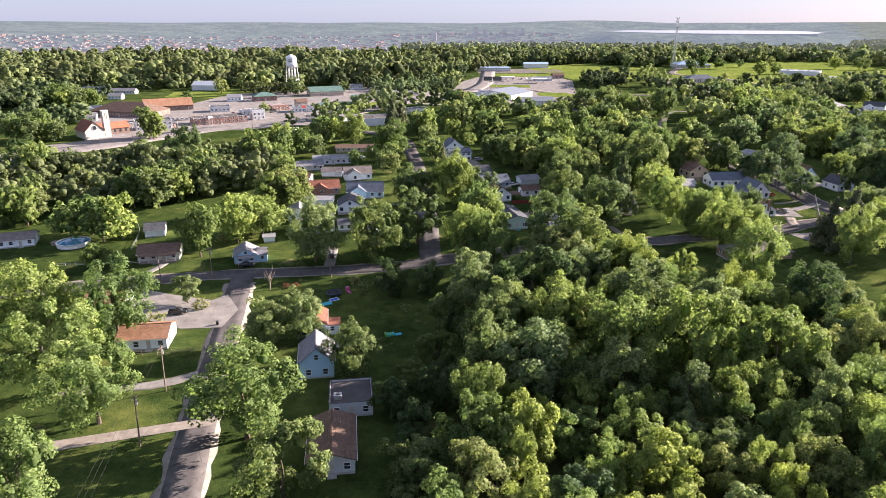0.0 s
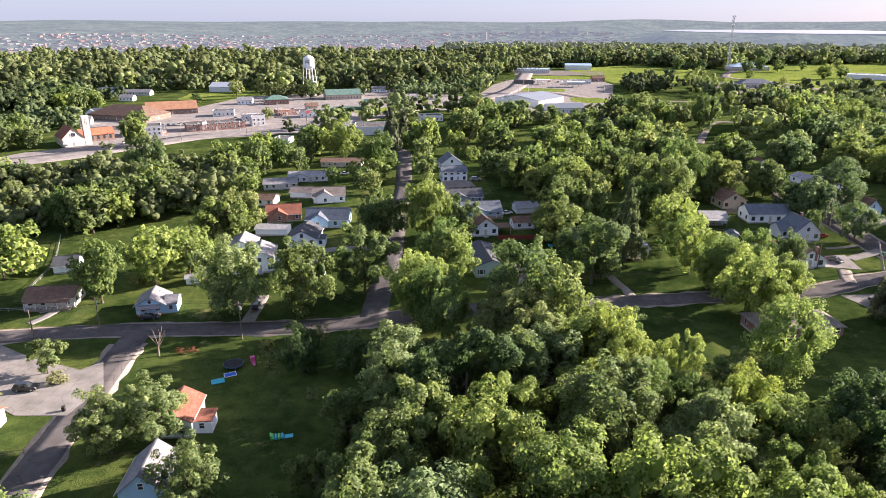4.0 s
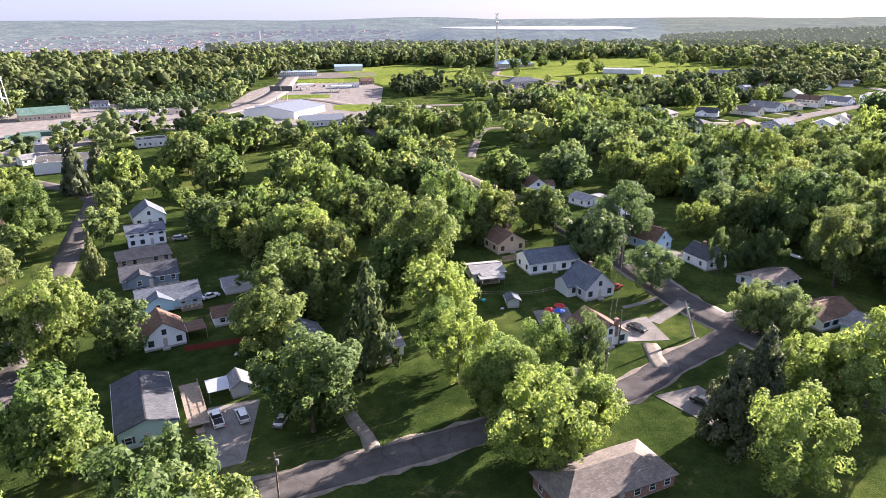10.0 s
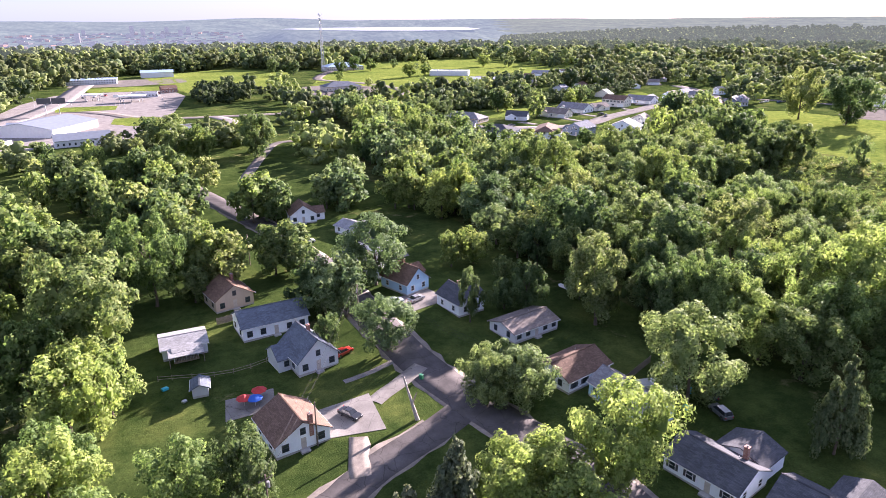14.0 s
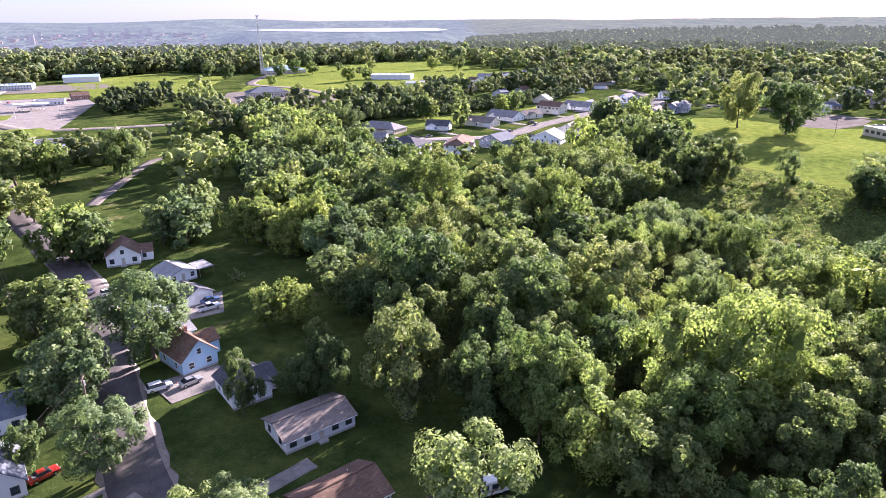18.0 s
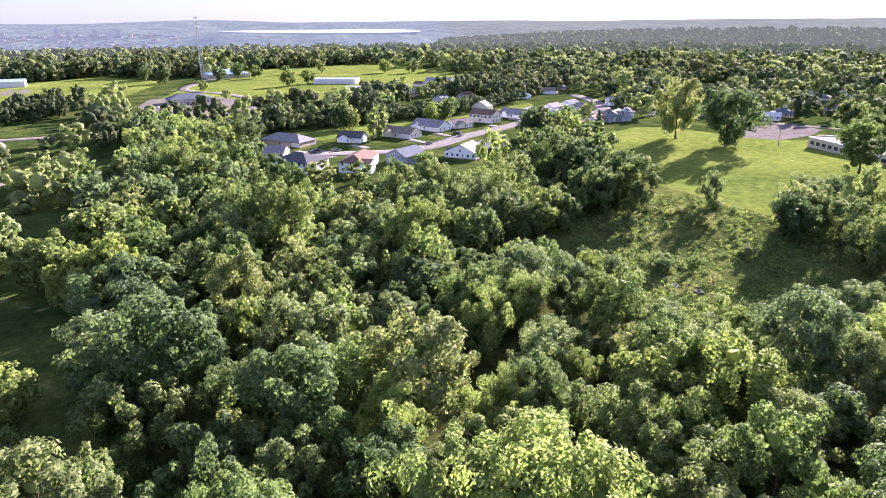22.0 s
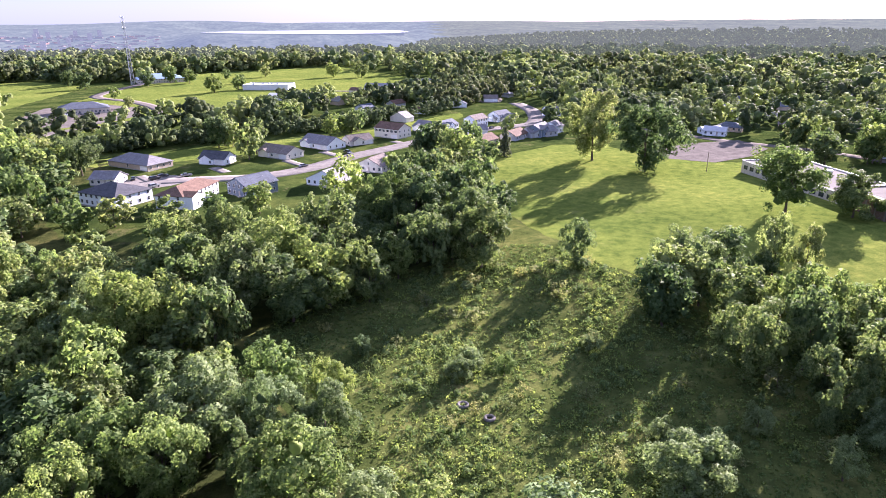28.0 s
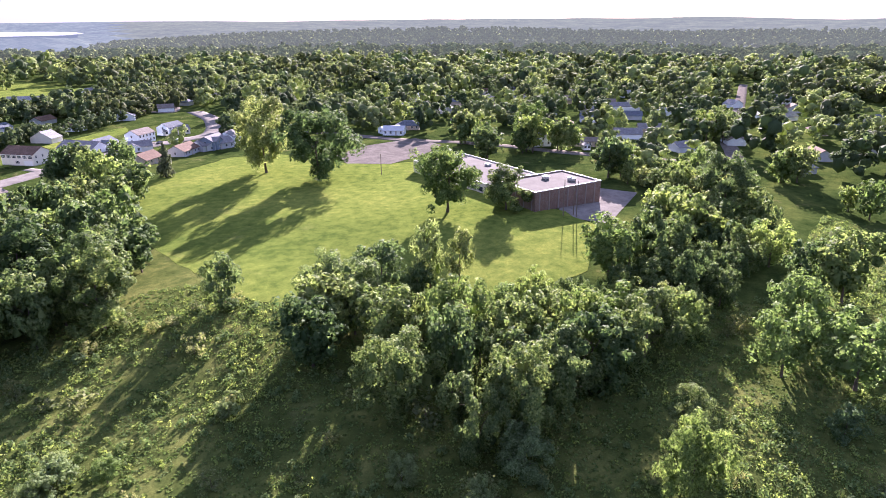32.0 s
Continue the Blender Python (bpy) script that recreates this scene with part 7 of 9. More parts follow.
mast = empty("radio_mast", on_land(341.5, 1002.5), "tall grey lattice radio mast with panel aerials", "radio mast")
for i in range(3):
    a = 2 * math.pi * i / 3
    part("mast_leg", tube((2.4 * math.cos(a), 2.4 * math.sin(a), -0.5), (0.75 * math.cos(a), 0.75 * math.sin(a), 70), 0.32, 0.26, 6), M_STEEL, mast)
lat = bmesh.new()
for k in range(20):
    z, r0, r1 = k * 3.5, 2.4 - 1.65 * k / 20, 2.4 - 1.65 * (k + 1) / 20
    for i in range(3):
        a, b = 2 * math.pi * i / 3, 2 * math.pi * (i + 1) / 3
        add_tube(lat, (r0 * math.cos(a), r0 * math.sin(a), z), (r1 * math.cos(b), r1 * math.sin(b), z + 3.5), 0.1, 0.1, 4)
        add_tube(lat, (r0 * math.cos(a), r0 * math.sin(a), z), (r0 * math.cos(b), r0 * math.sin(b), z), 0.1, 0.1, 4)
part("lattice", lat, M_STEEL, mast)
for z in (58, 64, 69):
    for i in range(6):
        part("aerial_panel", box(-0.25, -0.15, 0, 0.25, 0.15, 2.6, 0.04), M_TRIM, mast, "", pose(2.0 * math.cos(i), 2.0 * math.sin(i), z, 0, 0, math.degrees(i)))
    part("aerial_ring", box(-1.9, -1.9, z + 1.0, 1.9, 1.9, z + 1.15), M_STEEL, mast)


def canopy(x, y, yaw, w, d, high, label):
    e = empty("fuel_canopy", on_land(x, y, yaw), label, "canopy")
    part("canopy_roof", box(-w / 2, -d / 2, high, w / 2, d / 2, high + 0.9, 0.05), M_TRIM, e)
    for sx in (-1, 1):
        for sy in (-1, 1):
            part("column", box(sx * w * 0.35 - 0.2, sy * d * 0.3 - 0.2, 0, sx * w * 0.35 + 0.2, sy * d * 0.3 + 0.2, high), M_STEEL, e)
    for sx in (-1, 0, 1):
        p = part("fuel_pump", box(sx * w * 0.25 - 0.4, -0.3, 0, sx * w * 0.25 + 0.4, 0.3, 1.7, 0.04), M_TRIM, e)


canopy(106, 761, -4, 24, 11, 4.6, "white flat petrol station canopy on columns")
canopy(76, 790, -4, 16, 9, 4.6, "white flat petrol station canopy on columns")
house(118, 795, 22, 10, -4, 4.2, "f", "metal", "membrane", "white petrol station shop with a flat roof", name="shop", category="shop")
house(140, 822, 14, 9, 10, 4.2, "a", "brick", "brown", "brick diner beside the petrol station", name="diner", category="shop")

bb = empty("billboard", on_land(52, 702, -10), "large dark billboard on two steel posts", "billboard")
for sx in (-4.5, 4.5):
    part("post", tube((sx, 0, -0.5), (sx, 0, 12), 0.25, 0.25, 8), M_STEEL, bb)
part("panel", box(-9.5, -0.25, 8.0, -0.2, 0.25, 12.2, 0.04), M_DARKTRIM, bb, "dark back of a sign panel")
part("panel", box(0.2, -0.25, 8.0, 9.5, 0.25, 12.2, 0.04), M_DARKTRIM, bb, "dark back of a sign panel")


# ---- vehicles ----
PAINT = {k: car_paint(k + "_car_paint", c, mt) for k, c, mt in (("white", (0.75, 0.76, 0.77), 0.0), ("black", (0.02, 0.021, 0.024), 0.2), ("grey", (0.2, 0.21, 0.22), 0.5),
         ("silver", (0.5, 0.51, 0.53), 0.6), ("red", (0.4, 0.03, 0.02), 0.1), ("blue", (0.05, 0.12, 0.3), 0.3), ("darkred", (0.22, 0.03, 0.03), 0.2))}
M_CARGLASS = glass_mat("car_glass", (0.012, 0.014, 0.016))
M_LAMP = plain("lamp_lens", (0.7, 0.7, 0.68), 0.15, 0, 4, 0.05, 0.0)
M_TAIL = plain("red_lens", (0.45, 0.02, 0.02), 0.2, 0, 4, 0.05, 0.0)
SHAPES = {  # side outlines: body, then glasshouse; length along x, nose to +x
    "sedan": ([(-2.3, 0.3), (2.3, 0.3), (2.35, 0.62), (2.15, 0.82), (1.1, 0.95), (-1.5, 0.98), (-2.25, 0.95), (-2.36, 0.6)], [(-1.65, 0.96), (1.1, 0.94), (0.45, 1.4), (-0.95, 1.42)], 1.78),
    "suv": ([(-2.3, 0.35), (2.3, 0.35), (2.36, 0.75), (2.2, 1.0), (1.25, 1.1), (-2.3, 1.12), (-2.36, 0.7)], [(-2.25, 1.1), (1.2, 1.08), (0.55, 1.68), (-1.95, 1.7)], 1.88),
    "pickup": ([(-2.85, 0.45), (2.75, 0.45), (2.82, 0.85), (2.7, 1.1), (1.4, 1.18), (-2.82, 1.16), (-2.88, 0.75)], [(-0.75, 1.16), (1.35, 1.16), (0.75, 1.78), (-0.6, 1.8)], 1.98),
}


def outline_body(pts, width, inset=0.0):
    """A side outline drawn out to the car's width, the upper edge drawn in, all edges softened."""
    bm = bmesh.new()
    zs = [p[1] for p in pts]
    lo, hi = min(zs), max(zs)
    sides = []
    for s in (-1, 1):
        sides.append([bm.verts.new((x, s * (width / 2 - inset * (z - lo) / (hi - lo)), z)) for x, z in pts])
    n = len(pts)
    for i in range(n):
        j = (i + 1) % n
        bm.faces.new((sides[0][i], sides[0][j], sides[1][j], sides[1][i]))
    bm.faces.new(sides[0][::-1])
    bm.faces.new(sides[1])
    bmesh.ops.recalc_face_normals(bm, faces=bm.faces[:])
    bmesh.ops.bevel(bm, geom=bm.edges[:], offset=0.06, segments=2, affect="EDGES", profile=0.6)
    return bm


@cached
def vehicle_meshes(kind, paint):
    body, house_, w = SHAPES[kind]
    bm = outline_body(body, w)
    if kind == "pickup":
        bed = bmesh.new()
        add_box(bed, -2.75, -0.82, 0.75, -0.85, 0.82, 1.3)
        tool = bpy.data.meshes.new("bed")
        bed.to_mesh(tool)
        bed.free()
    out = {"body": bm_mesh("body", bm, PAINT[paint]), "cabin": bm_mesh("cabin", outline_body(house_, w - 0.12, 0.18), M_CARGLASS)}
    x0, x1 = house_[3][0] + 0.12, house_[2][0] - 0.1
    out["roof"] = bm_mesh("roof_panel", box(x0, -w / 2 + 0.28, house_[3][1] - 0.03, x1, w / 2 - 0.28, house_[3][1] + 0.03, 0.02), PAINT[paint])
    r = 0.34 if kind == "sedan" else 0.38
    ty = bmesh.new()
    add_tube(ty, (0, -0.11, 0), (0, 0.11, 0), r, r, 16)
    out["tyre"] = bm_mesh("tyre", ty, M_BLACK)
    ri = bmesh.new()
    add_tube(ri, (0, -0.12, 0), (0, 0.12, 0), r * 0.6, r * 0.6, 12)
    out["rim"] = bm_mesh("rim", ri, M_CHROME)
    return out


def vehicle(kind, x, y, yaw, paint, label, lamps=True):
    ms = vehicle_meshes(kind, paint)
    body, gh, w = SHAPES[kind]
    e = empty({"sedan": "car", "suv": "car", "pickup": "pickup_truck"}[kind], on_land(x, y, yaw, 0.09), label, {"sedan": "car", "suv": "car", "pickup": "pickup truck"}[kind])
    b = part("body", ms["body"], None, e)
    part("cabin", ms["cabin"], None, e, "dark glasshouse")
    part("roof_panel", ms["roof"], None, e)
    r = 0.34 if kind == "sedan" else 0.38
    for sx in (body[0][0] + 0.85, body[1][0] - 0.9):
        for sy in (-1, 1):
            wheel = part("wheel", ms["tyre"], None, e, "", pose(sx, sy * (w / 2 - 0.1), r))
            if lamps:
                part("rim", ms["rim"], None, wheel)
    for sy in (-1, 1) if lamps else ():
        part("headlight", box(body[1][0] - 0.06, sy * w * 0.36 - 0.18, 0.66, body[1][0] + 0.05, sy * w * 0.36 + 0.18, 0.82, 0.03), M_LAMP, e)
        part("tail_light", box(body[0][0] - 0.07, sy * w * 0.4 - 0.12, 0.7, body[0][0] + 0.04, sy * w * 0.4 + 0.12, 0.95, 0.03), M_TAIL, e)
    if kind == "pickup":
        part("load_bed", box(-2.7, -0.8, 1.16, -0.9, 0.8, 1.2), M_BLACK, e, "dark open load bed")
        for sy in (-0.93, 0.85):
            part("bed_side", box(-2.8, sy, 1.1, -0.8, sy + 0.08, 1.36, 0.02), PAINT[paint], e)
    return e


vehicle("suv", -70, 157, 10, "black", "black estate car parked on the pale forecourt")
vehicle("sedan", -81, 160, 15, "grey", "grey car parked beside the low building")
vehicle("sedan", -62, 192.5, 12, "black", "dark car parked before the porch house")
vehicle("pickup", 37, 225, 105, "white", "white pickup parked on the asphalt drive")
vehicle("suv", 41.5, 225, 106, "white", "white estate car parked on the asphalt drive")
vehicle("sedan", 48.5, 222, 70, "silver", "silver car half hidden under a tree")
vehicle("sedan", 128.5, 237.5, -62, "black", "dark grey car parked on a concrete pad")
vehicle("sedan", 125, 207, -65, "black", "black car parked on a drive")
vehicle("suv", 152.5, 276, 8, "white", "white off-roader parked at the roadside")
vehicle("sedan", 158, 275.5, 20, "silver", "silver car parked beside the blue house")
vehicle("pickup", 167, 311, 15, "white", "white pickup parked before the garage")
vehicle("sedan", 168, 316, 15, "blue", "blue car parked at the garage door")
vehicle("sedan", 141, 338, 110, "grey", "grey car parked on a shaded drive")
vehicle("suv", 146, 334, 10, "white", "white car parked by the house")
vehicle("sedan", 133, 371, 105, "white", "white car standing on the street")
vehicle("sedan", -43, 338, 8, "white", "white car parked on the grass drive")
vehicle("pickup", 14, 314, 20, "darkred", "dark red pickup parked in a yard")
vehicle("suv", 18, 327, 10, "silver", "silver car parked behind the house")
vehicle("suv", -24, 222, 95, "white", "white van parked under the trees")
vehicle("sedan", 31, 281, 30, "white", "white car parked beside the blue house")
vehicle("sedan", 134, 259, 25, "red", "red car parked among shrubs")
vehicle("sedan", 309, 497, 5, "black", "dark car on an estate drive")
vehicle("sedan", 291, 479, 30, "silver", "silver car parked at the kerb")
vehicle("suv", 311, 459, 60, "white", "white car parked behind the house")
vehicle("sedan", 371, 465, 15, "black", "dark car parked on the estate street")
vehicle("suv", 398, 499, 40, "grey", "grey car parked before a garage")
vehicle("sedan", 318, 492, 5, "grey", "grey car on an estate drive")
vehicle("sedan", -73, 538, 30, "red", "red car on the wide highway")
vehicle("suv", -185, 403, 55, "white", "white car on the wide highway")
vehicle("sedan", 192, 213, 40, "black", "dark car parked in a cluttered yard")
vehicle("suv", 188, 208, 80, "grey", "grey off-roader parked in a cluttered yard")
vehicle("sedan", 158, 285, 100, "grey", "grey car before the blue house")
vehicle("sedan", -216, 452, 50, "silver", "silver car in the shop car park")
for i in range(9):
    vehicle(("sedan", "suv")[i % 2], -208 + i * 2.9, 462 + i * 1.6, 118, ("white", "grey", "black", "silver", "red", "blue", "grey", "white", "silver")[i], "car standing in the shop car park row", False)
for i in range(12):
    vehicle(("suv", "sedan", "pickup")[i % 3], 255 + i * 4.1, 712 + i * 2.0 + 12 * (i % 2), 70, ("silver", "white", "black", "grey")[i % 4], "car standing in the office car park", False)
for i in range(8):
    vehicle(("suv", "sedan", "pickup")[i % 3], 68 + i * 9, 812 + 5 * (i % 3), 80, ("grey", "white", "red", "black", "silver")[i % 5], "car standing at the petrol station lot", False)
for i in range(6):
    vehicle(("sedan", "suv")[i % 2], 545 + i * 6.5, 494 - i * 2.5 + 4 * (i % 2), 10, ("silver", "white", "blue", "grey", "red", "black")[i], "car parked near houses beyond the field", False)


# ---- poles, wires and lamps ----
def utility_pole(x, y, yaw, high=9.5, lean=0.0, bar=True):
    e = empty("utility_pole", on_land(x, y, yaw) @ pose(0, 0, 0, 0, lean, 0), "weathered wooden utility pole with a crossarm", "utility pole", "street poles")
    part("pole", tube((0, 0, -0.6), (0, 0, high), 0.16, 0.11, 9), M_POLE, e)
    if bar:
        part("crossarm", box(-1.15, -0.06, high - 0.8, 1.15, 0.06, high - 0.68), M_POLE, e)
        for sx in (-1.0, -0.5, 0.5, 1.0):
            part("insulator", tube((sx, 0, high - 0.68), (sx, 0, high - 0.5), 0.05, 0.04, 6), M_DARKTRIM, e)
        part("transformer", tube((0.32, 0, high - 2.2), (0.32, 0, high - 1.3), 0.24, 0.24, 12), M_STEEL, e)
    return Vector((x, y, at(x, y, high)))


def cable(pts, r, n=4):
    """A thin bent tube through points, in one piece."""
    bm = bmesh.new()
    rings = []
    for i, p in enumerate(pts):
        d = (pts[min(i + 1, len(pts) - 1)] - pts[max(i - 1, 0)]).to_track_quat("Z", "Y")
        rings.append([bm.verts.new(p + d @ Vector((r * math.cos(6.2832 * k / n), r * math.sin(6.2832 * k / n), 0))) for k in range(n)])
    for a, b in zip(rings[:-1], rings[1:]):
        for k in range(n):
            bm.faces.new((a[k], a[(k + 1) % n], b[(k + 1) % n], b[k]))
    return bm


def wire(a, b, sag=0.7, offs=(0.0,)):
    for o in offs:
        d = (b - a).normalized()
        s = Vector((-d.y, d.x, 0)) * o
        pts = [a.lerp(b, i / 10) + s - Vector((0, 0, 4 * sag * i / 10 * (1 - i / 10))) for i in range(11)]
        tagged(new("power_line", bm_mesh("power_line", cable(pts, 0.018), M_BLACK)), "thin dark power line between street poles", "power line")


P0 = [utility_pole(-58, 119, 80, 10.5, 3), utility_pole(-55, 100, 80, 10.5, 4), utility_pole(-34, 184, 10, 10), utility_pole(-70, 184, 10, 9.5), utility_pole(-83, 178, 10, 8, 0, False)]
wire(P0[0], P0[1], 0.5, (-0.5, 0.5))
wire(P0[0], P0[3], 1.0, (-0.9, 0.0, 0.9))
wire(P0[3], P0[2], 0.8, (-0.5, 0.5))
wire(P0[1], Vector((-47, 60, -2)), 0.8, (-0.9, 0.0, 0.9))
P1 = [utility_pole(48, 201, 10, 9), utility_pole(110, 217, 20, 9), utility_pole(121, 232, 20, 8.5, 0, False), utility_pole(141, 269, 80, 10.5), utility_pole(126, 322, 75, 9.5), utility_pole(113, 395, 75, 9.5)]
wire(P0[2], P1[0], 1.2, (-0.5, 0.5))
wire(P1[0], P1[1], 1.0, (-0.5, 0.5))
wire(P1[1], P1[3], 1.0, (-0.5, 0.5))
wire(P1[3], P1[4], 1.0, (-0.8, 0.0, 0.8))
wire(P1[4], P1[5], 1.2, (-0.8, 0.0, 0.8))
wire(P1[3], Vector((165, 205, 1.5)), 1.2, (-0.8, 0.0, 0.8))
P2 = [utility_pole(-180, 378, 45, 11), utility_pole(-158, 415, 45, 11), utility_pole(-128, 440, 45, 11), utility_pole(-96, 462, 45, 11), utility_pole(-62, 512, 60, 11), utility_pole(-50, 560, 60, 11)]
for a, b in zip(P2[:-1], P2[1:]):
    wire(a, b, 0.9, (-0.9, 0.9))
utility_pole(512, 375, 20, 9, 0, False)
for px, py in ((497.5, 283), (499, 279), (501, 281)):
    utility_pole(px, py, 20, 12, 2, False)


def street_lamp(x, y, yaw, high=9.0):
    e = empty("street_lamp", on_land(x, y, yaw), "tall grey steel street lamp with a curved arm", "street lamp", "highway lamps")
    part("pole", tube((0, 0, -0.3), (0, 0, high), 0.13, 0.08, 8), M_STEEL, e)
    part("arm", tube((0, 0, high - 0.1), (2.2, 0, high + 0.5), 0.06, 0.05, 6), M_STEEL, e)
    part("lamp_head", box(1.9, -0.18, high + 0.38, 2.8, 0.18, high + 0.55, 0.04), M_STEEL, e)


for x, y, a in ((-199, 377, 120), (-170, 420, 120), (-138, 455, 130), (-98, 486, 120), (-66, 535, 150), (-46, 583, 150), (-20, 625, 150), (10, 670, 160), (36, 750, 160), (62, 742, 0), (84, 756, 0), (130, 748, 0), (48, 690, 0), (100, 700, 0), (128, 690, 0)):
    street_lamp(x, y, a)


# ---- yards: pool, trampoline, decks, sheds, fences, bins ----
pool = empty("swimming_pool", on_land(-126, 210.5), "round above-ground pool with white walls and blue water", "swimming pool")
bm = bmesh.new()
pr_ = [(5.2, -0.2), (5.2, 1.25), (5.4, 1.3), (5.4, 1.36), (5.0, 1.36), (5.0, -0.2)]
rings = [[bm.verts.new((r * math.cos(2 * math.pi * i / 32), r * math.sin(2 * math.pi * i / 32), z)) for i in range(32)] for r, z in pr_]
for a, b in zip(rings[:-1], rings[1:]):
    for i in range(32):
        j = (i + 1) % 32
        bm.faces.new((a[i], b[i], b[j], a[j]))
bmesh.ops.recalc_face_normals(bm, faces=bm.faces[:])
part("wall", bm, M_TRIM, pool)
wm2, wt2, wb2 = nodes_of("pool_water")
nn = noise_node(wt2, 0.8)
rr_ = ramp_node(wt2, nn.outputs["Fac"], [(0.3, (0.05, 0.2, 0.32)), (0.7, (0.1, 0.3, 0.42))])
link(wt2, rr_.outputs["Color"], wb2.inputs["Base Color"])
wb2.inputs["Roughness"].default_value = 0.08
bump_node(wt2, wb2, nn.outputs["Fac"], 0.1, 0.05)
bm = bmesh.new()
bmesh.ops.create_cone(bm, cap_ends=True, segments=32, radius1=4.98, radius2=4.98, depth=0.2, matrix=pose(0, 0, 1.0))
part("pool_water", bm, wm2, pool, "still blue water")
part("deck_steps", box(-7.2, -1.2, -0.2, -5.5, 1.2, 1.2, 0.03), M_WOOD, pool)
for i in range(16):
    a = 2 * math.pi * i / 16
    part("upright", box(-0.08, -0.05, -0.1, 0.08, 0.05, 1.3), M_TRIM, pool, "", pose(5.26 * math.cos(a), 5.26 * math.sin(a), 0, 0, 0, math.degrees(a) + 90))

tr_ = empty("trampoline", on_land(-31, 171), "round black trampoline on the lawn", "trampoline")
bm = bmesh.new()
bmesh.ops.create_cone(bm, cap_ends=True, segments=28, radius1=2.0, radius2=2.0, depth=0.03, matrix=pose(0, 0, 0.8))
part("mat", bm, M_BLACK, tr_)
bm = bmesh.new()
for i in range(28):
    a0, a1 = 2 * math.pi * i / 28, 2 * math.pi * (i + 1) / 28
    add_tube(bm, (2.15 * math.cos(a0), 2.15 * math.sin(a0), 0.82), (2.15 * math.cos(a1), 2.15 * math.sin(a1), 0.82), 0.1, 0.1, 5)
part("rim_pad", bm, plain("blue_vinyl", (0.05, 0.08, 0.15), 0.6), tr_)
for i in range(6):
    a = 2 * math.pi * i / 6
    part("leg", tube((2.1 * math.cos(a), 2.1 * math.sin(a), 0), (2.1 * math.cos(a), 2.1 * math.sin(a), 0.8), 0.04, 0.04, 6), M_STEEL, tr_)
    part("net_post", tube((2.15 * math.cos(a), 2.15 * math.sin(a), 0.8), (2.15 * math.cos(a), 2.15 * math.sin(a), 2.4), 0.04, 0.04, 6), M_BLACK, tr_)

M_TOYG, M_TOYB, M_TOYP = plain("green_plastic", (0.15, 0.5, 0.12), 0.4), plain("cyan_plastic", (0.05, 0.4, 0.5), 0.4), plain("pink_plastic", (0.6, 0.12, 0.3), 0.4)
toy = empty("inflatable_slide", on_land(-13, 147, 20) @ Matrix.Scale(0.6, 4), "green and cyan inflatable water slide on the grass", "water slide")
for i, (x0, w_, mt) in enumerate(((-1.8, 1.0, M_TOYG), (-0.8, 1.0, M_TOYB), (0.2, 1.0, M_TOYG), (1.2, 1.6, M_TOYB))):
    part("air_chamber", tube((x0, -1.2, 0.45), (x0, 1.2, 0.5 + 0.3 * (i == 0)), 0.45, 0.45, 12), mt, toy)
part("backstop", box(-2.6, -1.1, 0, -2.0, 1.1, 1.8, 0.25), M_TOYG, toy)
part("splash_pad", box(1.8, -1.0, 0, 4.5, 1.0, 0.2, 0.08), M_TOYB, toy)
pl = empty("play_set", on_land(-27, 172.5, 30), "pink and purple plastic play set on the lawn", "play set")
part("slide", box(-0.3, -1.2, 0.2, 0.3, 0.6, 0.4, 0.08), M_TOYP, pl)
part("tower", box(-0.5, 0.6, 0, 0.5, 1.5, 1.5, 0.08), M_TOYP, pl)
pad = tagged(new("paddling_pool", bm_mesh("paddling_pool", box(-1.4, -1.0, 0.0, 1.4, 1.0, 0.35, 0.15), M_TOYB)), "small square blue paddling pool on grass", "paddling pool")
pad.matrix_basis = on_land(-32, 164.5, 30)


def fence(name, pts, high, gap, material, label, board=0.0, rails=2):
    """Posts with rails; boards close together where the fence is solid."""
    e = empty(name, pose(0, 0, 0), label, "fence")
    line = smooth_line(pts, gap) if len(pts) > 2 else np.array([np.array(pts[0]) + (np.array(pts[1]) - np.array(pts[0])) * k / max(1, round(math.dist(*pts) / gap)) for k in range(max(1, round(math.dist(*pts) / gap)) + 1)])
    for i, (x, y) in enumerate(line):
        z = at(x, y)
        part("post", box(-0.05, -0.05, -0.3, 0.05, 0.05, high), material, e, "", pose(x, y, z))
        if i + 1 < len(line):
            x2, y2 = line[i + 1]
            a = math.degrees(math.atan2(y2 - y, x2 - x))
            ln = math.hypot(x2 - x, y2 - y)
            dz = at(x2, y2) - z
            tilt = -math.degrees(math.atan2(dz, ln))
            if board:
                bmz = bmesh.new()
                k = 0
                while k * board < ln - 0.02:
                    add_box(bmz, k * board + 0.01, -0.03, 0.1, min(ln, (k + 1) * board) - 0.01, -0.01, high - 0.05 * ((k * 7) % 3) * 0.5)
                    k += 1
                tagged(part("fence_panel", bmz, material, e, "", pose(x, y, z, 0, tilt, a)), kind="stuff")
            else:
                for r in range(rails):
                    part("rail", box(0, -0.03, high * (r + 0.8) / (rails + 0.2) - 0.04, ln, 0.03, high * (r + 0.8) / (rails + 0.2) + 0.04), material, e, "", pose(x, y, z, 0, tilt, a))


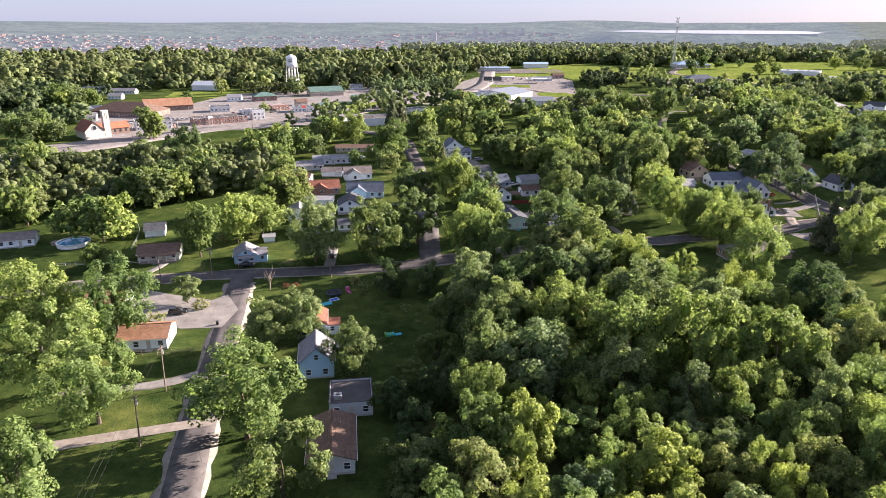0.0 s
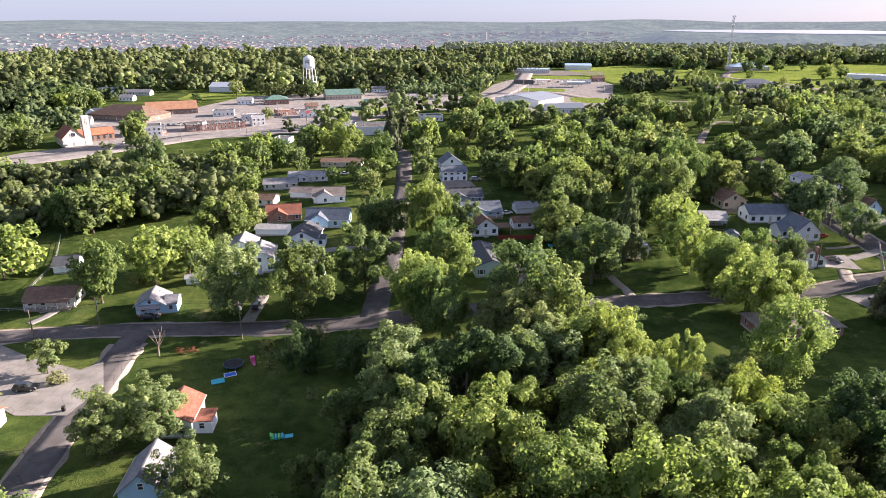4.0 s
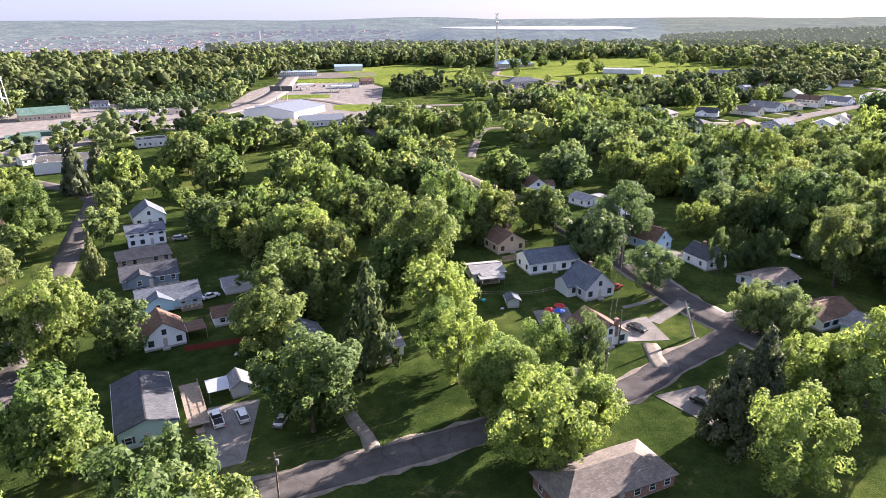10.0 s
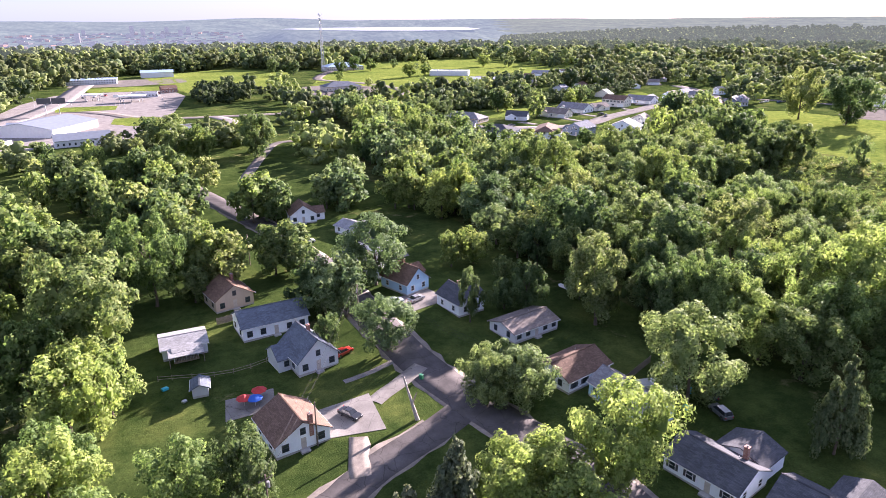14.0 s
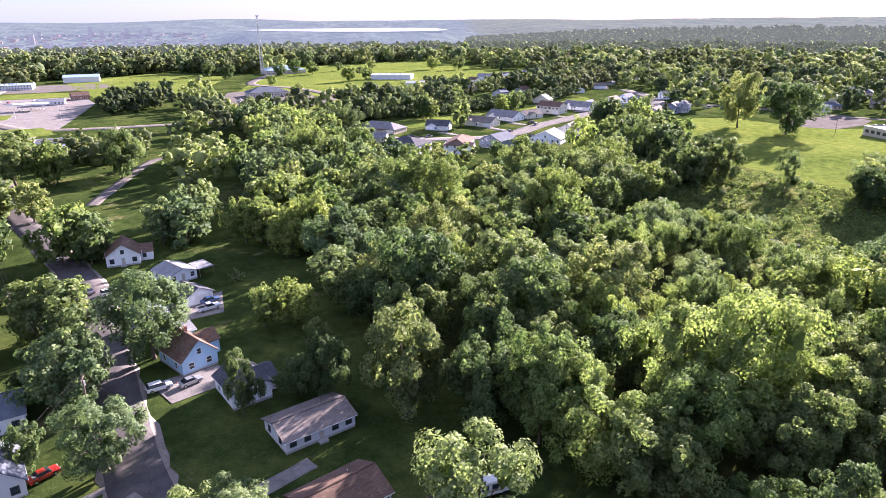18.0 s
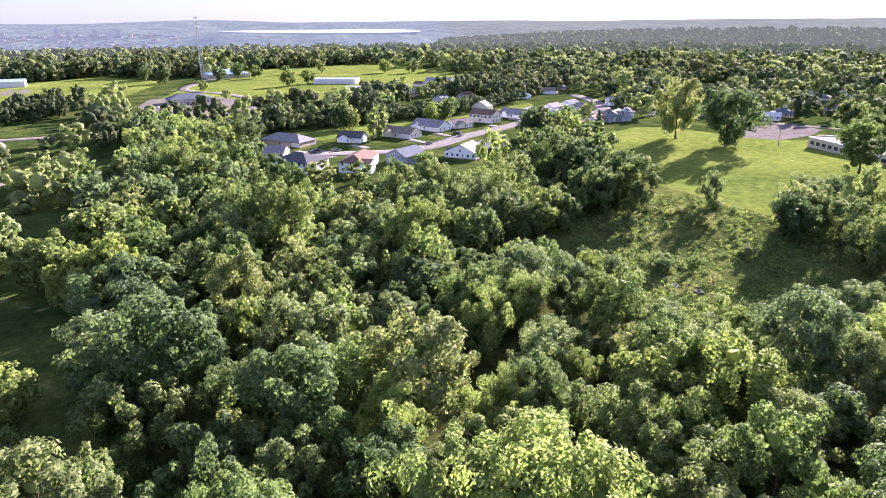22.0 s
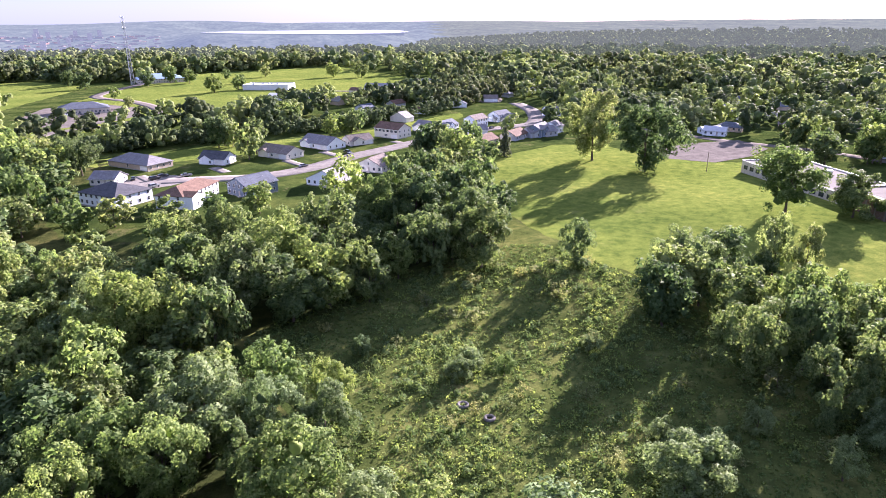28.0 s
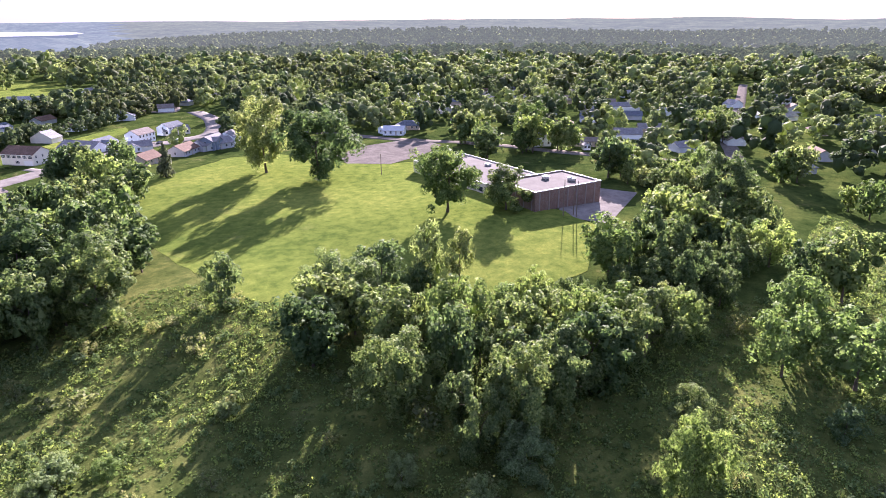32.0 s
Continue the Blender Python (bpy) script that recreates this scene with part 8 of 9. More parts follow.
M_REDWOOD = plain("red_stained_wood", (0.22, 0.035, 0.03), 0.8, 0, 2, 0.25)
fence("board_fence", [(28, 254), (48, 256)], 1.6, 2.5, M_REDWOOD, "red stained board fence behind the lawn", 0.2)
fence("board_fence", [(112, 286), (126, 288)], 1.8, 2.5, M_WOOD, "grey weathered board fence between the houses", 0.2)
fence("rail_fence", [(98, 266), (112, 262), (124, 265)], 1.2, 3.0, M_WOOD, "low weathered rail fence in a back yard")
fence("wire_fence", [(-120, 190), (-100, 192), (-84, 196)], 1.1, 3.0, M_STEEL, "grey chain-link fence along the street")
fence("wire_fence", [(-124, 250), (-110, 225), (-104, 205)], 1.1, 3.0, M_STEEL, "grey chain-link fence across the lawns")
fence("board_fence", [(180, 224), (190, 228)], 1.7, 2.4, M_WOOD, "weathered board fence round a cluttered yard", 0.2)
fence("wire_fence", [(-56, 137), (-63, 135), (-72, 134)], 1.2, 2.5, M_WOOD, "short wooden yard fence")
fence("rail_fence", [(-22, 252), (-10, 252), (-8, 250)], 1.0, 3.0, M_TRIM, "low white fence beside the lawn")

deck = empty("deck", on_land(32.5, 231, 14), "raised weathered wooden deck beside the house", "deck")
for i in range(12):
    part("deck_board", box(-2.0, -8.5 + i * 1.3, 1.3, 1.6, -8.5 + i * 1.3 + 1.27, 1.38), M_WOOD, deck)
for i in range(6):
    part("deck_post", box(1.45, -8.4 + i * 3.0, -0.4, 1.6, -8.25 + i * 3.0, 2.3), M_WOOD, deck)
for z in (1.75, 2.25):
    part("railing", box(1.5, -8.4, z, 1.56, 6.7, z + 0.08), M_WOOD, deck)
part("deck_steps", box(-1.0, -10.2, -0.2, 0.4, -8.5, 0.7, 0.02), M_WOOD, deck)


def carport(x, y, yaw, w, d, high, roof, label):
    e = empty("carport", on_land(x, y, yaw), label, "carport")
    rb = bmesh.new()
    slab(rb, (-w / 2, -d / 2, high), (w / 2, -d / 2, high), (w / 2, d / 2, high + 0.3), (-w / 2, d / 2, high + 0.3), 0.1)
    roof_thing(e, rb, roof)
    for sx in (-1, 1):
        for sy in (-1, 1):
            part("post", box(sx * (w / 2 - 0.15) - 0.06, sy * (d / 2 - 0.15) - 0.06, -0.2, sx * (w / 2 - 0.15) + 0.06, sy * (d / 2 - 0.15) + 0.06, high), M_WOOD, e)


house(40.5, 235, 3.6, 5, 14, 2.5, "b", "grey", "grey", "grey wooden shed with a white door", name="shed", category="shed", win=False, pitch=34)
carport(36.6, 234.2, 14, 4.2, 4.6, 2.4, "metal", "open carport with a pale metal roof")
carport(29.5, 261.5, 17, 4.4, 5, 2.5, "brown", "brown-roofed carport beside the white house")
carport(-27, 137.5, 9, 5, 4, 2.3, "dark", "dark lean-to carport beside the house")
carport(104, 271.5, 0, 7, 3.5, 2.3, "light", "pale patio roof beside the outbuilding")
bin_m = plain("green_bin_plastic", (0.03, 0.2, 0.1), 0.5)


def wheelie_bin(x, y, yaw, mt, label):
    e = empty("wheelie_bin", on_land(x, y, yaw), label, "bin")
    part("bin_body", box(-0.3, -0.35, 0.05, 0.3, 0.35, 1.0, 0.05), mt, e)
    part("lid", box(-0.33, -0.38, 1.0, 0.33, 0.4, 1.08, 0.03), mt, e)
    for sx in (-0.28, 0.28):
        part("wheel", tube((sx - 0.03, 0.36, 0.1), (sx + 0.03, 0.36, 0.1), 0.1, 0.1, 10), M_BLACK, e)


wheelie_bin(145, 243, 30, bin_m, "dark green wheelie bin at the roadside")
wheelie_bin(122.3, 233.5, 10, plain("lime_bin_plastic", (0.2, 0.42, 0.04), 0.5), "lime green bin beside the white house")
wheelie_bin(-57.5, 150.5, 20, M_BLACK, "black bin standing by the forecourt")

sn = empty("dead_tree", on_land(139, 231, 0), "bare grey dead tree trunk leaning on the lawn", "dead tree")
bm = bmesh.new()
q0, r0 = Vector((0, 0, -0.3)), 0.42
for i in range(6):
    q1 = q0 + Vector((-0.25, 0.45, 1.35))
    add_tube(bm, q0, q1, r0, r0 * 0.84, 8, False)
    q0, r0 = q1, r0 * 0.84
part("trunk", bm, plain("bare_grey_wood", (0.4, 0.36, 0.31), 0.9, 0, 2, 0.25), sn)
part("limb", tube((-0.6, 1.0, 3.0), (0.6, 1.6, 4.6), 0.18, 0.1, 7), M_WOOD, sn)
sn2 = empty("dead_tree", on_land(-50, 174, 40), "bare leafless dead tree beside the street", "dead tree")
bm = bmesh.new()
add_tube(bm, (0, 0, -0.3), (0.2, 0, 3.2), 0.22, 0.15, 7)
for i in range(9):
    a = i * 2.4
    e1 = Vector((0.2 + 1.4 * math.cos(a), 1.4 * math.sin(a), 4.2 + 0.25 * i))
    add_tube(bm, (0.2, 0, 2.2 + 0.1 * i), e1, 0.09, 0.04, 5)
    add_tube(bm, e1, e1 + Vector((0.6 * math.cos(a + 0.7), 0.6 * math.sin(a + 0.7), 0.9)), 0.04, 0.015, 4)
part("trunk", bm, M_WOOD, sn2)

# a caravan, a box trailer and yard clutter
rv = empty("caravan", on_land(193, 223.5, -8), "white and tan motor caravan under a tree", "caravan")
part("body", box(-3.2, -1.2, 0.6, 2.2, 1.2, 3.0, 0.15), M_TRIM, rv)
part("cab", box(2.1, -1.0, 0.5, 3.4, 1.0, 1.9, 0.2), M_TRIM, rv)
part("windscreen", box(3.3, -0.85, 1.2, 3.45, 0.85, 1.8, 0.04), M_CARGLASS, rv)
part("stripe", box(-3.22, -1.22, 1.3, 2.22, 1.22, 1.55), plain("tan_stripe", (0.4, 0.3, 0.2), 0.5), rv)
for px in (-2.2, -0.8, 0.8):
    f = part("window", frame_mesh(0.9, 0.7, True), None, rv, "", pose(px, -1.2, 1.8))
    part("pane", pane_mesh(0.9, 0.7), None, f)
for sx in (-2.0, 2.4):
    for sy in (-1.0, 1.0):
        part("wheel", tube((sx, sy - 0.12, 0.38), (sx, sy + 0.12, 0.38), 0.38, 0.38, 14), M_BLACK, rv)
tl = empty("box_trailer", on_land(180, 219, -15), "white box trailer with a battered roof", "trailer")
part("body", box(-3.0, -1.3, 0.6, 3.0, 1.3, 2.9, 0.06), M_TRIM, tl)
part("roof_tarp", box(-2.6, -1.1, 2.9, 1.2, 1.1, 3.0, 0.04), plain("grey_tarp", (0.4, 0.41, 0.42), 0.7), tl)
for sy in (-1.25, 1.25):
    part("wheel", tube((-0.3, sy - 0.1, 0.36), (-0.3, sy + 0.1, 0.36), 0.36, 0.36, 14), M_BLACK, tl)
M_RED, M_BLUE = plain("red_canvas", (0.45, 0.04, 0.035), 0.7), plain("blue_canvas", (0.03, 0.12, 0.5), 0.7)
for x, y, mt, lab in ((112, 249.5, M_RED, "red canvas patio umbrella, half folded"), (113.8, 248.6, M_BLUE, "blue canvas patio umbrella"), (115, 251, M_RED, "small red canvas patio umbrella")):
    u = empty("patio_umbrella", on_land(x, y), lab, "umbrella")
    part("pole", tube((0, 0, 0), (0, 0, 2.3), 0.03, 0.03, 6), M_TRIM, u)
    bm = bmesh.new()
    bmesh.ops.create_cone(bm, cap_ends=True, segments=8, radius1=1.5, radius2=0.05, depth=0.7, matrix=pose(0, 0, 2.05))
    part("canopy", bm, mt, u)
sheet("pavement_22", [(108, 246), (117, 246), (118, 253), (109, 253)], M_CONCRETE, "concrete patio slab in a back yard", "patio", 0.07)
rng = random.Random(77)
for i, (cx, cy) in enumerate(((44, 236), (46, 234), (38, 228), (45, 249), (39, 250), (102, 256), (99, 262), (186, 214), (189, 216), (187, 218), (184, 212), (195, 218), (27, 220))):
    kind, mt = rng.choice((("plastic_tub", M_TOYB), ("crate", M_WOOD), ("storage_box", M_TRIM), ("tarp_bundle", M_STEEL)))
    s = rng.uniform(0.4, 0.8)
    o = tagged(new(kind, bm_mesh(kind, box(-s, -s * 0.7, 0.0, s, s * 0.7, s * 0.9, 0.08), mt)), "small old " + kind.replace("_", " ") + " lying in a cluttered yard", "box")
    o.matrix_basis = on_land(cx, cy, rng.uniform(0, 90))

# ---- roofs among the trees beyond the school, and the far town ----
OPEN_EAST = [(380, 150), (620, 215), (600, 300), (650, 330), (640, 400), (610, 460), (520, 520), (400, 300)]
rng = random.Random(5)
STREETS = []
for i in range(7):
    for j in range(8):
        STREETS.append((600 + i * 34 + j * 13 + rng.uniform(-6, 6), 250 + j * 46 - i * 12 + rng.uniform(-6, 6)))
for i in range(7):
    for j in range(4):
        STREETS.append((470 + i * 38 + rng.uniform(-6, 6), 600 + j * 52 + i * 20 + rng.uniform(-6, 6)))
for k, (hx, hy) in enumerate(STREETS):
    if inside(OPEN_EAST, np.array(hx), np.array(hy)):
        continue
    house(round(hx, 1), round(hy, 1), rng.uniform(10, 15), rng.uniform(8, 10), rng.choice((-62, 28, -30)), 2.9, rng.choice("aabch"), rng.choice(("white", "white", "cream", "grey", "tan", "pale")), rng.choice(("grey", "tan", "slate", "brown", "light")),
          "suburban house half hidden among trees", win=False, vent=0, far=True)

# the houses along the far end of the estate and behind the school: x, y, width, depth, yaw, eaves, ridge, wall, roof
for hx, hy, hw, hd, ha, hh, hr, hwall, hroof, hlab in (
        (482, 549, 15, 10, 30, 2.9, "c", "white", "slate", "white bungalow with a slate roof and front gable"), (503, 547, 14, 9, 22, 5.2, "a", "white", "tan", "two-storey white house with a tan roof"),
        (530, 560, 14, 9, 20, 4.6, "a", "white", "slate", "white house with a dark blue-grey roof"), (512, 493, 15, 9, 28, 4.8, "c", "slate", "grey", "blue-grey two-storey house with a rear deck"),
        (527, 499, 10, 9, 118, 4.2, "b", "white", "grey", "tall white gabled house"), (471, 487, 13, 10, 25, 2.8, "a", "tan", "brown", "low tan house with a brown roof"),
        (494, 492, 15, 10, 28, 2.8, "a", "grey", "brown", "long low house with a brown roof"), (576, 562, 9, 8, -60, 3.0, "a", "blue", "light", "small bright blue-white house"),
        (645, 770, 20, 11, -50, 3.0, "h", "cream", "tan", "far house with a pale roof"), (613, 716, 14, 10, -50, 3.0, "a", "white", "grey", "far white house with a grey roof"),
        (765, 1025, 40, 16, -58, 4.0, "f", "metal", "membrane", "long low far building"), (546, 793, 28, 12, -45, 3.2, "a", "white", "light", "long pale far building"), (566, 768, 15, 9, -50, 3.0, "a", "white", "grey", "far house with a grey roof"),
        (596, 439, 12, 8, -60, 2.8, "a", "white", "metal", "small white garage with a pale roof"), (613, 354, 9, 10, -40, 3.2, "b", "white", "slate", "white gabled house with a slate roof"), (635, 350, 17, 8, -52, 2.8, "f", "tanbrick", "membrane", "low brown flat-roofed house"),
        (616, 329, 3.5, 4, -50, 2.5, "b", "white", "light", "small white garden shed"), (782, 376, 24, 10, -55, 3.2, "a", "white", "grey", "long far white building"), (878, 288, 15, 10, -57, 5.0, "a", "pale", "slate", "far two-storey house with a slate roof"),
        (792, 268, 13, 9, -30, 3.0, "a", "white", "light", "far house with a pale roof"), (741, 260, 12, 9, -30, 3.0, "h", "white", "grey", "far house with a grey hipped roof"), (684, 497, 15, 9, -58, 4.6, "c", "pale", "grey", "far grey gabled house"), (616, 445, 14, 9, -58, 2.8, "h", "tan", "slate", "low house behind the car park")):
    house(hx, hy, hw, hd, ha, hh, hr, hwall, hroof, hlab, win=hy < 600 and hx < 620, vent=0, far=True)
for dx, dy, da in ((300, 497, -10), (332, 498, -8), (366, 497, 0), (389, 509, 10), (434, 518, 30), (462, 533, 30), (486, 535, 20), (505, 534, 20)):
    ribbon("pavement_drive", [(dx, dy + 7), (dx + 1.5, dy), (dx + 3, dy - 7)], 5.0, M_CONCRETE, "pale concrete drive before a house", "drive", 0.1, 0.2)
for k, (vx, vy, va, vp) in enumerate(((297, 497, 80, "black"), (305, 492, 20, "black"), (318, 468, 30, "white"), (324, 466, -20, "black"), (369, 485, 20, "grey"), (399, 506, 100, "black"), (506, 533, 30, "black"), (515, 529, 30, "white"), (478, 535, 100, "silver"), (303, 476, 30, "silver"))):
    vehicle(("sedan", "suv")[k % 2], vx, vy, va, vp, vp + " car parked on the estate street", False)

# grey emission in all three materials imitates the haze over the town
M_CITY = far_haze_mat("hazy_far_buildings", (0.085, 0.08, 0.078), (0.46, 0.47, 0.48), 0.1, 0.02)
M_CITY_PALE = far_haze_mat("hazy_pale_buildings", (0.12, 0.115, 0.11), (0.46, 0.47, 0.48), 0.115, 0.02)
M_CITY_RED = far_haze_mat("hazy_brick_buildings", (0.17, 0.095, 0.075), (0.46, 0.44, 0.44), 0.1, 0.02)
rng = random.Random(9)
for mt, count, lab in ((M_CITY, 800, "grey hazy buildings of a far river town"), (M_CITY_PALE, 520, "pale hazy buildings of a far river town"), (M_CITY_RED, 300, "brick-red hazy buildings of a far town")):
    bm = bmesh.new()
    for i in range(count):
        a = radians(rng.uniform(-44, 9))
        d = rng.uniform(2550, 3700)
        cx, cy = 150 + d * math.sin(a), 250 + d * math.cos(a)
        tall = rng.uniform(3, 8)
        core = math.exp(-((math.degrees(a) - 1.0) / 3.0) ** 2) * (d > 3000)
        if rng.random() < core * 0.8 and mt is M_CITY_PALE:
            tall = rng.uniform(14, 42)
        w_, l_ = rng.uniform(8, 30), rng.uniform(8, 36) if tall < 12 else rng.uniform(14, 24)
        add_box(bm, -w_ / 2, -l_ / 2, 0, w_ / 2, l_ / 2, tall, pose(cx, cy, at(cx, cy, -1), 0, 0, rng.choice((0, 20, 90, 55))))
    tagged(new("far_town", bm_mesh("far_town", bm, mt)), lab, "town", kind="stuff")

house(153, 306, 9, 8, 8, 3.2, "b", "grey", "slate", "grey gabled house with a slate roof", pitch=34)
house(157.5, 297, 7, 6, 18, 2.6, "a", "white", "light", "small white house with a pale roof", pitch=20)
carport(169.5, 339, 21, 4.5, 6, 2.5, "light", "pale flat carport beside the white house")
part_boat = tagged(new("dinghy", bm_mesh("dinghy", outline_body([(-1.8, 0.0), (1.5, 0.0), (2.1, 0.5), (-1.9, 0.5)], 1.2), M_TRIM)), "small upturned white dinghy on the grass", "boat")
part_boat.matrix_basis = on_land(197.5, 268, 100)

# ---- smaller buildings and lots by the highway ----
for k, (bx, by, bw, bd, byaw, bh, br, bwall, broof) in enumerate(((-255, 470, 14, 9, 20, 3.2, "a", "white", "grey"), (-275, 520, 12, 8, 10, 3.0, "c", "white", "slate"), (-150, 505, 10, 8, 35, 3.4, "f", "metal", "membrane"), (-132, 530, 14, 9, 35, 4.0, "f", "brick", "brownmembrane"),
        (-120, 560, 9, 8, 30, 3.2, "a", "tan", "brown"), (-185, 590, 12, 9, 10, 3.4, "a", "white", "light"), (-70, 470, 9, 7, 40, 3.0, "a", "white", "grey"), (-20, 505, 16, 10, 20, 4.2, "f", "metal", "membrane"), (25, 540, 12, 9, 0, 3.5, "a", "pale", "grey"),
        (5, 600, 10, 8, 20, 3.4, "c", "cream", "brown"), (-30, 640, 12, 9, 20, 3.6, "f", "stucco", "membrane"), (-10, 720, 11, 8, 5, 3.2, "a", "white", "grey"), (-70, 705, 10, 8, 5, 3.2, "b", "white", "slate"), (-300, 610, 12, 8, 5, 3.2, "a", "white", "grey"),
        (128, 560, 18, 10, 0, 4.2, "f", "metal", "membrane"), (40, 620, 14, 9, -10, 3.6, "a", "metal", "metal"))):
    house(bx, by, bw, bd, byaw, bh, br, bwall, broof, "small " + {"f": "flat-roofed shop", "a": "gabled building", "b": "gabled house", "c": "gabled house"}[br] + " beside the highway", name="shop" if br == "f" else "house", category="shop" if br == "f" else "house", far=True, vent=0)


M_RED_SIGN = plain("red_sign_board", (0.4, 0.04, 0.03), 0.5)


def road_sign(x, y, yaw, w, high, mt, label):
    e = empty("road_sign", on_land(x, y, yaw), label, "sign", "highway signs")
    for sx in (-w * 0.35, w * 0.35):
        part("post", tube((sx, 0, -0.3), (sx, 0, high), 0.12, 0.12, 7), M_STEEL, e)
    part("board", box(-w / 2, -0.15, high - w * 0.55, w / 2, 0.15, high, 0.04), mt, e)


road_sign(-73, 545, 30, 5.0, 10, plain("teal_sign_board", (0.05, 0.3, 0.33), 0.5), "tall teal roadside sign on two posts")
road_sign(-160, 452, 40, 3.0, 6, M_TRIM, "white roadside shop sign on posts")
road_sign(-105, 498, 40, 3.0, 7, M_RED_SIGN, "red roadside shop sign on posts")
road_sign(95, 735, 0, 4.0, 9, M_TRIM, "tall white petrol station sign")
ball = empty("green_shed", on_land(-88, 560, 20), "long dark green fenced enclosure by the highway", "enclosure")
part("wall", box(-14, -4, 0, 14, 4, 2.6, 0.05), ROOF["green"], ball)
for k in range(14):
    vehicle(("sedan", "suv", "pickup")[k % 3], -175 + k * 4.6 + 3 * ((k * 7) % 3), 478 + k * 4.4 + 5 * ((k * 5) % 4), 35 + 90 * (k % 2), ("white", "silver", "grey", "black", "red", "blue")[k % 6], "car parked on the asphalt by the shops", False)

# ---- yard trees between the houses ----
LANES = [smooth_line(p, 6.0) for p in ([(-60, 179), (-51, 129), (-43, 88), (-33, 40)], [(-150, 162), (-69, 185), (-4, 194), (80, 210), (113, 215), (150, 231)], [(159, 170), (152, 226), (148, 277), (134, 350), (118, 430), (88, 580)],
         [(-4, 196), (-10, 281), (-18, 357), (-23, 391), (-60, 432)], [(63, 211), (60, 224), (56, 243)], [(-8, 243), (-34, 240)])]
LANES = np.vstack(LANES)
rng = random.Random(21)
TOWN = [(-175, 235), (-110, 262), (-75, 262), (-30, 262), (50, 268), (90, 275), (95, 330), (110, 420), (105, 500), (60, 520), (0, 450), (-70, 400), (-110, 300), (-180, 260)]
placed = 0
for i in range(2600):
    x, y = rng.uniform(-180, 200), rng.uniform(205, 520)
    if placed >= 50 or not inside(TOWN, np.array(x), np.array(y)):
        continue
    r = rng.uniform(3.4, 6.2)
    if np.min(np.hypot(LANES[:, 0] - x, LANES[:, 1] - y)) < 4.5 + r * 0.6:
        continue
    if any(math.hypot(x - a, y - b) < 0.55 * s + 0.9 * r or (abs(x - a) < 0.5 * s + r * 0.7 and 0 < b - y < 15 + r) for a, b, s in HOUSES):
        continue
    if any(math.hypot(x - a, y - b) < 0.72 * (r + s) for a, b, s in TREES):
        continue
    tree(round(x, 1), round(y, 1), r, r * rng.uniform(2.1, 2.7), rng.choice("mehdlmeh"), "yard trees")
    placed += 1

# ---- meadow growth ----
MEADOW = [(303, 325), (335, 339), (374, 350), (394, 332), (397, 300), (420, 288), (440, 255), (470, 215), (560, 215), (540, 150), (400, 150), (345, 200), (330, 226), (317, 243), (309, 260), (307, 280), (305, 300)]


def growth(name, n, leaves, low, high, wide, spread, material, label, seed, cut):
    """Many leafy tufts over the meadow, taller in drifts, in one mesh."""
    rng = np.random.RandomState(seed)
    mx, my = rng.uniform(300, 560, n), rng.uniform(150, 340, n)
    drift = np.sin(mx * 0.11 + my * 0.05) * np.cos(my * 0.13 - mx * 0.04) + 0.6 * np.sin(mx * 0.31 + 0.8 * np.sin(my * 0.2)) * np.sin(my * 0.27) + 0.5 * rng.normal(size=n)
    ok = inside(MEADOW, mx, my) & (drift > cut)
    mx, my, drift = mx[ok], my[ok], drift[ok]
    mz = land(mx, my)
    size = np.clip(0.55 + 0.35 * drift + 0.3 * rng.rand(len(mx)), 0.3, 1.6)
    vs = []
    for k in range(leaves):
        d = rng.normal(size=(len(mx), 3))
        d[:, 2] = np.abs(d[:, 2])
        d /= np.linalg.norm(d, axis=1)[:, None]
        q = (0.6 + 0.4 * rng.rand(len(mx))) * size
        c = np.column_stack([mx, my, mz]) + d * q[:, None] * np.array([spread, spread, high]) + np.array([0, 0, low])
        t1 = rng.normal(size=(len(mx), 3)) * np.array([1, 1, 0.6])
        t1 /= np.linalg.norm(t1, axis=1)[:, None]
        t2 = np.cross(d + 0.3 * rng.normal(size=d.shape), t1)
        t2 /= np.maximum(np.linalg.norm(t2, axis=1), 0.1)[:, None]
        wv = (wide * (0.6 + 0.8 * rng.rand(len(mx))))[:, None]
        vs.append(np.stack([c + t1 * wv, c - 0.5 * t1 * wv + 0.8 * t2 * wv, c - 0.5 * t1 * wv - 0.8 * t2 * wv], 1))
    v = np.concatenate(vs).reshape(-1, 3)
    tagged(new(name, raw_mesh(name, v, np.arange(len(v)).reshape(-1, 3), material)), label, "grass", kind="stuff")


growth("meadow_grass", 42000, 9, 0.05, 0.4, 0.2, 1.0, M_STRAW, "short rough grass and weeds", 8, -9.0)
growth("meadow_thicket", 3600, 60, 0.1, 1.7, 0.24, 1.0, LEAF["h"], "taller leafy weeds standing in clumps", 10, 0.1)
growth("meadow_weeds", 17000, 16, 0.1, 1.0, 0.2, 0.8, LEAF["m"], "leafy green weeds in dense drifts", 9, -0.1)
rng = random.Random(15)
for i in range(130):
    x, y = rng.uniform(306, 545), rng.uniform(165, 334)
    if inside(MEADOW, np.array(x), np.array(y)):
        r = rng.uniform(0.7, 2.2)
        tree(round(x, 1), round(y, 1), r, r * rng.uniform(1.2, 1.8), "b", "meadow shrubs")


